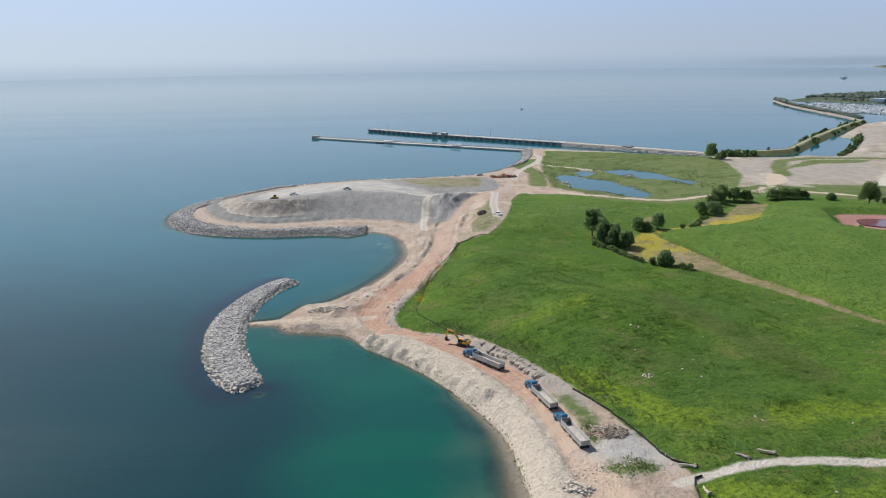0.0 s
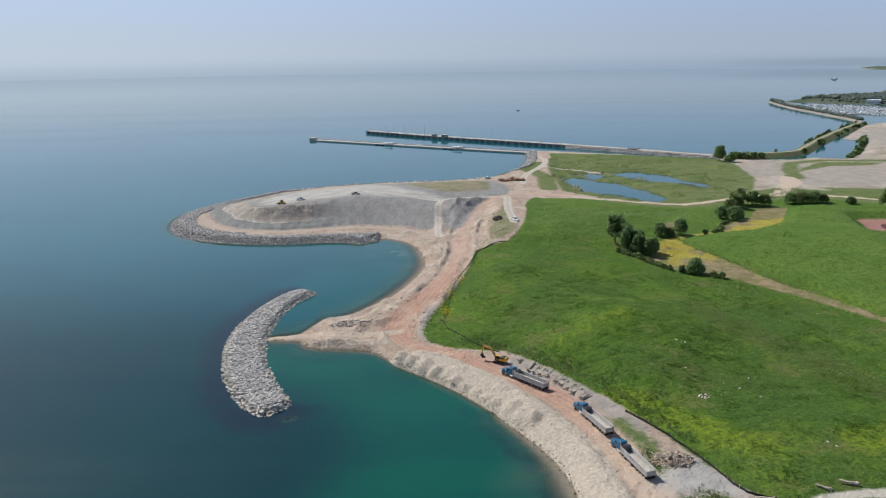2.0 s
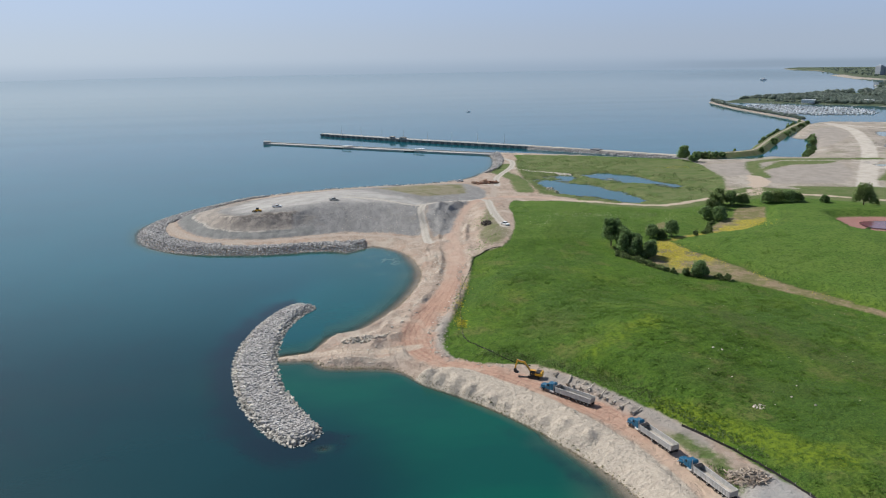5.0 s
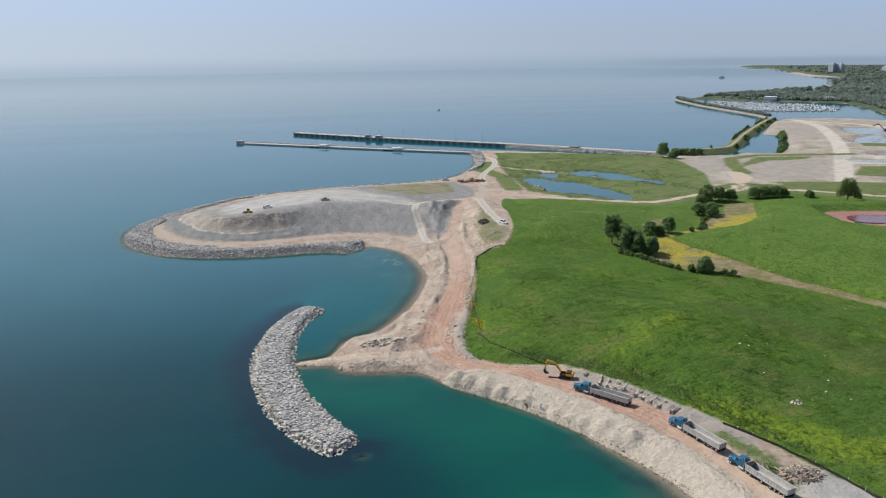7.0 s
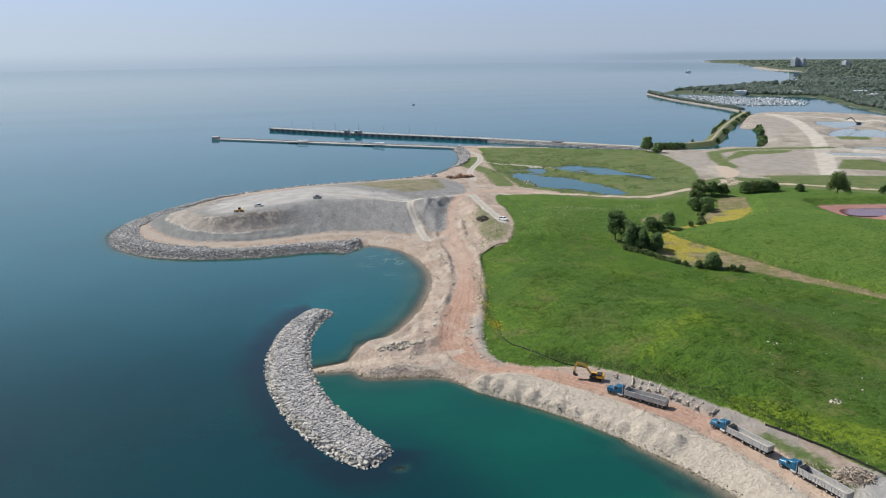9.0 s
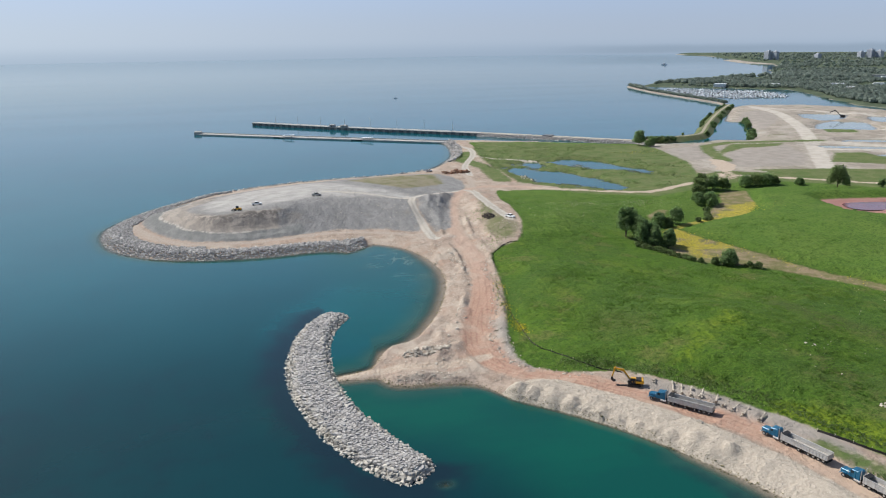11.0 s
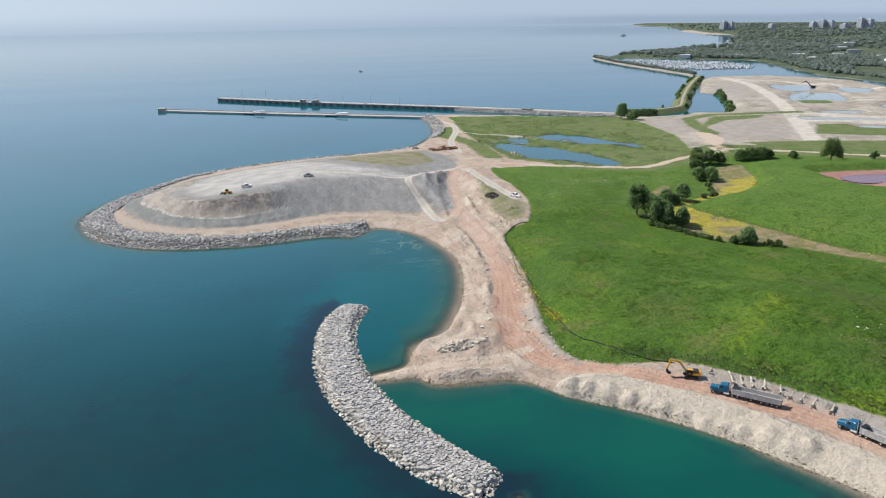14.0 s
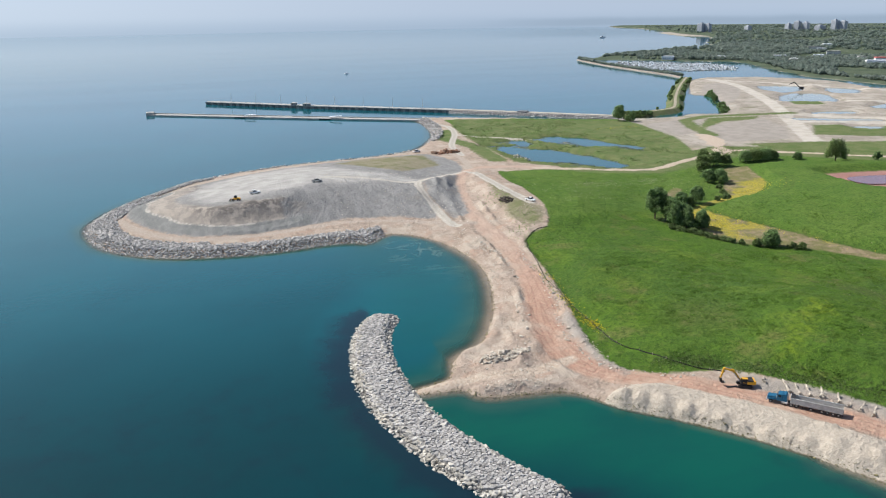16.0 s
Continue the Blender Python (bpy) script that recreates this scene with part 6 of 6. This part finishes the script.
# ---- marina, woods and town ----
def sail_boat(rng, m, mast):
    """Hull, cabin and mast as one small vessel."""
    b = thing("sailing_boat" if mast else "motor_boat", m, "white sailing boat moored in the marina" if mast else "white motor boat moored in the marina", "boat", "boats in the marina")
    long = 10
    bm = bmesh.new()
    ring = [(-0.5, 0.14), (-0.48, -0.14), (0.15, -0.17), (0.5, 0), (0.15, 0.17)]
    a = [bm.verts.new((x * long, y * long, 1.2 + 0.3 * (x > 0.4))) for x, y in ring]
    c = [bm.verts.new((x * long * 0.9, y * long * 0.7, -0.2)) for x, y in ring]
    bm.faces.new(a)
    for i in range(5):
        bm.faces.new((c[i], c[(i + 1) % 5], a[(i + 1) % 5], a[i]))
    bmesh.ops.recalc_face_normals(bm, faces=bm.faces[:])
    part("hull", bm, GELCOAT, b)
    part("cabin", prism([(-2.5, 1.15), (1.8, 1.15), (1.0, 1.9 if mast else 2.9), (-2.2, 2.0 if mast else 3.0)], -1.0, 1.0), GELCOAT, b)
    if mast:
        part("mast", rod((0.8, 0, 1.2), (0.8, 0, 12), 0.07, 0.05, 6), ALLOY, b)
        part("boom", rod((0.8, 0, 2.6), (-3.4, 0, 2.5), 0.22, 0.18, 6), BLUE_PAINT, b)
    return b


def marina():
    rng = random.Random(61)
    one, two = sail_boat(rng, pose(640, 1300, 0, 0, 0, 20), True), sail_boat(rng, pose(655, 1290, 0, 0, 0, 20), False)
    basin = [(632, 1300), (616, 1190), (640, 1146), (690, 1118), (752, 1112), (784, 1150), (806, 1240), (770, 1310), (720, 1370), (690, 1390)]
    along, up = np.array((0.62, -0.78)), np.array((0.78, 0.62))
    for row in range(13):
        walk_line = even([tuple(np.array((560.0, 1270.0)) + up * row * 17.5), tuple(np.array((560.0, 1270.0)) + up * row * 17.5 + along * 300)], 5.4)
        berths = walk_line[area_dist(basin, walk_line[:, 0], walk_line[:, 1]) > 1]
        if len(berths) < 4:
            continue
        dock = thing("dock", Matrix(), "narrow grey floating dock in the marina", "dock", "docks in the marina")
        part("planks", sweep(even([tuple(berths[0]), tuple(berths[-1])], 20), [(-1, 0.1), (-1, 0.6), (1, 0.6), (1, 0.1)]), CONCRETE, dock)
        for spot in berths:
            for s in (-1, 1):
                if rng.random() < 0.28:
                    continue
                p = spot + along * rng.uniform(-0.8, 0.8) + up * s * rng.uniform(5, 6.2)
                src = one if rng.random() < 0.55 else two
                m = pose(p[0], p[1], 0, 0, 0, 38 + (180 if s < 0 else 0) + rng.uniform(-6, 6)) @ Matrix.Diagonal((*(Vector((1, 1, 1)) * rng.uniform(0.55, 0.95)), 1))
                b = copy_thing(src, m)
                b.matrix_basis = m


marina()


def far_woods():
    """Continuous woodland: thousands of crowns of leaf sprays."""
    rng = random.Random(62)
    woods = smooth_line([(760, 1420), (835, 1335), (900, 1275), (870, 1190), (815, 1090), (768, 960), (765, 880), (755, 790), (940, 650), (1900, 200), (3300, 700), (4300, 2600), (3600, 4000), (2460, 4500), (2280, 3600), (1810, 2640), (1760, 2420),
                         (1590, 2220), (1420, 2030), (1310, 1880), (1250, 1790), (1110, 1690), (1005, 1660), (890, 1620), (785, 1580), (715, 1490)], 1, True)
    crowns = []
    for k in range(7):
        bm = bmesh.new()
        bmesh.ops.create_icosphere(bm, subdivisions=1, radius=1.0)
        off = Vector((k * 9.1, k * 3.7, 0))
        for v in bm.verts:
            n = v.co.normalized()
            v.co = n * (0.78 + 0.55 * noise.noise(n * 1.7 + off) + 0.3 * noise.noise(n * 4.1 + off))
            v.co.z = v.co.z * 0.75 + 0.6
        for _ in range(9):
            v = Vector((rng.gauss(0, 1), rng.gauss(0, 1), rng.gauss(0.5, 0.7))).normalized()
            c = Vector((v.x, v.y, 0.6 + v.z * 0.75)) * rng.uniform(0.85, 1.05)
            q = v.to_track_quat("Z", "Y")
            s = rng.uniform(0.12, 0.24)
            bm.faces.new([bm.verts.new(c + q @ Vector((x * s, y * s, w * s))) for x, y, w in ((-1, -0.6, 0.2), (0.7, -0.8, -0.3), (1, 0.5, 0.3), (-0.4, 0.9, -0.2))])
        me = bpy.data.meshes.new("crown")
        bm.to_mesh(me)
        bm.free()
        crowns.append(me)
    items = []
    for _ in range(24000):
        k = rng.random() ** 1.7
        a = rng.uniform(0.15, 1.0)
        dist = 1050 + 3300 * k
        x, y = dist * math.sin(a), dist * math.cos(a)
        items.append((x, y))
    items += [(rng.uniform(760, 1300), rng.uniform(1060, 1780)) for _ in range(8000)] + [(rng.uniform(750, 1000), rng.uniform(640, 1100)) for _ in range(3500)]
    pts = np.array(items)
    sd = area_dist(woods, pts[:, 0], pts[:, 1])
    gap = lumps(pts[:, 0], pts[:, 1], 130, 2)
    hs = sample(GZ, pts[:, 0], pts[:, 1])
    out = []
    for (x, y), d, g, h in zip(pts, sd, gap, hs):
        if d > 2 and (g < 0.62 or d < 12):
            far = math.hypot(x, y) > 1900
            r = rng.uniform(2.8, 5.2) * (1.5 if far else 1)
            out.append((rng.randrange(5, 7) if far else rng.randrange(5), Matrix.LocRotScale((x, y, h), Euler((0, 0, rng.uniform(0, 6))), (r, r, r * rng.uniform(0.7, 1.3)))))
    merged("woodland", out, crowns, LEAF_HAZED, None, "dense green woodland along the far shore", "woodland")
    # low scrub along the marina jetty
    out = []
    line = even(smooth_line(DIKE[8:], 3), 1)
    for _ in range(420):
        j = rng.randrange(len(line))
        x, y = line[j]
        r = rng.uniform(1.6, 4.2) * (1.3 if j > 330 else 1)
        out.append((rng.randrange(7), Matrix.LocRotScale((x + rng.uniform(1, 7), y + rng.uniform(-3, 3), 1.6), Euler((0, 0, rng.uniform(0, 6))), (r, r, r))))
    merged("jetty_scrub", out, crowns, LEAF_HAZED, None, "low green scrub on the marina jetty", "scrub")


far_woods()
# Walls and windows tinted blue-grey: the haze of distance put into their colour.
HAZY_WALL = speckled("haze_tinted_facade", (0.42, 0.44, 0.47), (0.36, 0.38, 0.42), 0.05, 0.8)
HAZY_GLASS = speckled("haze_tinted_glass", (0.34, 0.36, 0.40), (0.28, 0.31, 0.35), 0.1, 0.3)


def tower(x, y, w, d, tall, turn, floors):
    z = height(x, y)
    t = thing("tower_block", pose(x, y, z - 1, 0, 0, turn), "pale high-rise block far away over the woods", "tower block", "skyline")
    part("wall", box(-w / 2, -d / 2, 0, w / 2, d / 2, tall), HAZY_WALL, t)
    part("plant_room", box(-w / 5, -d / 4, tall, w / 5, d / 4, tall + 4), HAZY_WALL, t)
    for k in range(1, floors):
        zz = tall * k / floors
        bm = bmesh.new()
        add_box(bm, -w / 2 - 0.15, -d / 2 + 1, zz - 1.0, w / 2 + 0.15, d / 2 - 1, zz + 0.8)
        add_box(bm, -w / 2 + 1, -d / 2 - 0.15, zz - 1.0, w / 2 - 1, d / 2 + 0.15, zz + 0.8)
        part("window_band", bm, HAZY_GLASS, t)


for x, y, w, d, h, a, n in ((1885, 2668, 30, 20, 34, 20, 11), (1908, 2655, 20, 18, 32, 20, 10), (2040, 2580, 20, 18, 22, 10, 7), (2195, 2530, 22, 18, 28, 5, 9), (2222, 2512, 26, 20, 36, 20, 12), (2248, 2495, 22, 20, 32, 15, 10),
                            (2290, 2465, 44, 22, 20, 15, 6), (2338, 2440, 22, 20, 40, 10, 13), (2365, 2425, 24, 22, 36, 15, 12)):
    tower(x, y, w, d, h, a, n)


def long_shed(x, y, w, d, tall, turn, roof, label):
    t = thing("harbour_building", pose(x, y, max(height(x, y), 0.5) - 0.3, 0, 0, turn), label, "building", "harbour buildings")
    part("wall", box(-w / 2, -d / 2, 0, w / 2, d / 2, tall), GELCOAT, t)
    part("roof", prism([(-w / 2 - 1, tall), (w / 2 + 1, tall), (w / 2 - 1, tall + 1.2), (-w / 2 + 1, tall + 1.2)], -d / 2 - 1, d / 2 + 1), roof, t)
    for k in range(5):
        px = -w / 2 + w * (k + 0.5) / 5
        part("window", box(px - w / 14, -d / 2 - 0.1, 1.6, px + w / 14, -d / 2, tall * 0.5), HAZY_GLASS, t)


RED_ROOF = speckled("red_roof", (0.40, 0.10, 0.08), (0.33, 0.09, 0.07), 0.4, 0.7)
for x, y, w, d, h, a, rf in ((800, 1372, 22, 12, 6, -45, WHITE_PAINT), (848, 1352, 14, 9, 4, -45, CONCRETE), (892, 1330, 18, 10, 5, -45, WHITE_PAINT), (1000, 1290, 26, 12, 5, -40, WHITE_PAINT), (1060, 1250, 20, 10, 6, -40, WHITE_PAINT), (985, 1052, 34, 16, 8, -40, WHITE_PAINT), (1035, 1075, 40, 20, 10, -40, RED_ROOF), (1010, 1020, 26, 14, 5, -40, RED_ROOF), (930, 1180, 14, 9, 5, -30, CONCRETE), (955, 1205, 12, 8, 5, -50, WHITE_PAINT), (1080, 1170, 16, 9, 6, -20, CONCRETE), (1180, 1330, 26, 12, 6, -40, CONCRETE), (1240, 1420, 18, 10, 7, -40, WHITE_PAINT), (1300, 1500, 30, 12, 6, -40, CONCRETE), (1400, 1560, 22, 12, 7, -30, WHITE_PAINT)):
    long_shed(x, y, w, d, h, a, rf, "long white harbour building among trees" if rf is WHITE_PAINT else "low harbour building with a plain coloured roof")


def lake_boat(x, y, turn, k, label):
    b = thing("cabin_cruiser", pose(x, y, 0, 0, 0, turn) @ Matrix.Scale(k, 4), label, "boat")
    part("hull", prism([(-4.5, -0.3), (3.5, -0.3), (5.5, 1.4), (-4.6, 1.1)], -1.5, 1.5, 0.1), WHITE_PAINT, b)
    part("cabin", prism([(-2.0, 1.1), (2.2, 1.2), (1.2, 2.6), (-1.8, 2.6)], -1.1, 1.1, 0.08), WHITE_PAINT, b)
    part("windscreen", prism([(1.3, 1.6), (2.0, 1.5), (1.45, 2.4), (1.25, 2.4)], -1.12, 1.12), GLASS_DARK, b)
    part("mast", rod((-1.0, 0, 2.6), (-1.0, 0, 8.5), 0.09), ALLOY, b)


lake_boat(147, 1361, 170, 0.75, "small white motor boat drifting on the open lake")
lake_boat(1378, 2577, 190, 2.4, "dark work boat far out on the lake")

# red pond in its hollow
bm = bmesh.new()
vs = [bm.verts.new((x, y, 1.25)) for x, y in smooth_line([(238, 414), (248, 418), (270, 413.5), (292, 408), (284, 401), (262, 396), (247, 397), (237.5, 402)], 3, True)]
bm.faces.new(vs)
pond = part("pond", bm, speckled("red_pond_water", (0.165, 0.07, 0.08), (0.14, 0.07, 0.09), 0.06, 0.12))
tagged(pond, "shallow pond of dull red water in red earth", "pond", kind="structure")
gb = thing("site_digger", pose(590, 812, height(596, 806), 0, 0, 150), "dark long-reach digger beside the settling ponds", "excavator")
part("body", box(-3, -1.6, 1.0, 1.5, 1.6, 3.2, bevel=0.2), BLACK, gb)
part("tracks", box(-2.6, -1.8, 0, 2.4, 1.8, 1.0, bevel=0.2), BLACK, gb)
part("boom", prism([(1, 2.5), (2, 2.2), (8, 8.2), (14, 5.5), (13.8, 6.3), (8, 9.3)], -0.4, 0.4), BLACK, gb)


# ---- meadow growth ----
def tufts():
    rng = random.Random(91)
    shapes = []
    for k in range(6):
        bm = bmesh.new()
        for _ in range(7):
            a, lean = rng.uniform(0, 6.28), rng.uniform(0.25, 0.8)
            d = Vector((math.cos(a), math.sin(a), 0))
            o = Vector((-d.y, d.x, 0)) * rng.uniform(0.16, 0.3)
            p = d * rng.uniform(0, 0.3)
            tip = p + d * lean + Vector((0, 0, rng.uniform(0.5, 1.0)))
            bm.faces.new([bm.verts.new(p - o), bm.verts.new(p + o), bm.verts.new(tip)])
        me = bpy.data.meshes.new("tuft")
        bm.to_mesh(me)
        bm.free()
        shapes.append(me)
    n = 120000
    r = np.random.RandomState(7)
    x = np.concatenate([r.uniform(-22, 170, n // 2), r.uniform(0, 120, n // 2)])
    y = np.concatenate([r.uniform(130, 480, n // 2), r.uniform(130, 330, n // 2)])
    g = np.minimum.reduce([sample(KINDS["grass"], x, y), -sample(KINDS["track"], x, y) - 0.8, -sample(KINDS["flower"], x, y) + 1.5])
    thick = 0.5 * lumps(x, y, 9, 3) + 0.5 * lumps(x, y, 2.5, 2)
    z = sample(GZ, x, y)
    items = []
    for px, py, pz, pg, pt in zip(x, y, z, g, thick):
        if pg > 0.2 and rng.random() < 0.16 + 1.0 * max(pt - 0.42, 0) / 0.25:
            s = rng.uniform(0.17, 0.36) * (1.0 + 0.6 * max(pt - 0.5, 0) / 0.2)
            items.append((rng.randrange(6), Matrix.LocRotScale((px, py, pz - 0.05), Euler((0, 0, rng.uniform(0, 6.28))), (s * 1.5, s * 1.5, s * 0.6))))
    merged("grass_tufts", items, shapes, TUFT, None, "tall uneven green grass over the meadow", "grass")
    # yellow blossom in drifts
    items = []
    for cx, cy, sx, sy, n in ((-2, 324, 1.2, 4, 60), (-7.5, 302, 1.2, 5, 120), (-9.5, 281, 1.0, 2.6, 260), (-10, 290, 1.2, 5, 60), (108, 376, 3.5, 5, 300), (104, 362, 4, 7, 260), (112, 360, 4, 5, 140), (176, 414, 6, 5, 160), (121, 348, 1.5, 7, 50), (128, 318, 1.5, 8, 24), (137, 293, 1.5, 9, 14), (160, 406, 6, 3, 120), (100, 346, 5, 5, 90), (228, 640, 10, 4, 120)):
        for _ in range(n):
            px, py = rng.gauss(cx, sx), rng.gauss(cy, sy)
            s = rng.uniform(0.2, 0.42)
            items.append((rng.randrange(6), Matrix.LocRotScale((px, py, height(px, py)), Euler((0, 0, rng.uniform(0, 6.28))), (s, s, s * 0.8))))
    merged("blossom", items, shapes, FLOWERS, None, "drifts of yellow flowering weeds", "flowers")
    # bramble and weeds along the verge
    items = []
    for line, w, n in (([(36, 208), (27, 222), (16, 236), (4, 247), (-7, 251)], 1.5, 1100), ([(49.5, 178), (42, 194.5), (36.5, 206)], 1.0, 350), ([(40, 152), (47, 153), (44, 156)], 1.4, 160), ([(36, 176), (38, 166)], 1.0, 110), ([(-12, 262), (-9, 298), (0, 340)], 1.0, 260), ([(9, 374), (26, 402)], 3.0, 200), ([(20, 420), (24, 440)], 3.0, 150)):
        pts = even(line, 0.3)
        for _ in range(n):
            px, py = pts[rng.randrange(len(pts))] + np.array((rng.gauss(0, w), rng.gauss(0, w)))
            s = rng.uniform(0.25, 0.6)
            items.append((rng.randrange(6), Matrix.LocRotScale((px, py, height(px, py) - 0.05), Euler((0, 0, rng.uniform(0, 6.28))), (s, s, s * 1.1))))
    merged("verge_weeds", items, shapes, LEAF_PALE, None, "rank green weeds along the verge", "weeds")
    items = []
    for cx, cy, sx, sy, n in ((75, 438, 14, 8, 260), (62, 414, 10, 8, 160), (95, 446, 10, 4, 200), (122, 446, 8, 5, 200), (70, 225, 20, 20, 60), (130, 440, 14, 10, 80), (120, 260, 20, 26, 80)):
        for _ in range(n):
            px, py = rng.gauss(cx, sx), rng.gauss(cy, sy)
            s = rng.uniform(0.18, 0.4)
            if sample(KINDS["grass"], px, py) > 1 and sample(KINDS["track"], px, py) < -1:
                items.append((rng.randrange(6), Matrix.LocRotScale((px, py, height(px, py)), Euler((0, 0, rng.uniform(0, 6.28))), (s, s, s * 0.7))))
    merged("pale_weeds", items, shapes, speckled("bleached_stalks", (0.50, 0.48, 0.36), (0.38, 0.38, 0.24), 1.0, 0.9), None, "pale dry stalks speckling the meadow", "weeds")
    items = []
    for _ in range(11000):
        px, py = rng.uniform(86, 246), rng.uniform(490, 720)
        if sample(KINDS["dry"], px, py) > 1 and height(px, py) > -0.9 and lumps(np.array([px]), np.array([py]), 14)[0] > (0.52 if height(px, py) > 0.1 else 0.46):
            s = rng.uniform(0.4, 1.0)
            items.append((rng.randrange(6), Matrix.LocRotScale((px, py, max(height(px, py), -0.15) - 0.05), Euler((0, 0, rng.uniform(0, 6.28))), (s, s, s * 0.9))))
    merged("wetland_reeds", items, shapes, LEAF_PALE, None, "tufts of reed and sedge round the ponds", "reeds")


tufts()
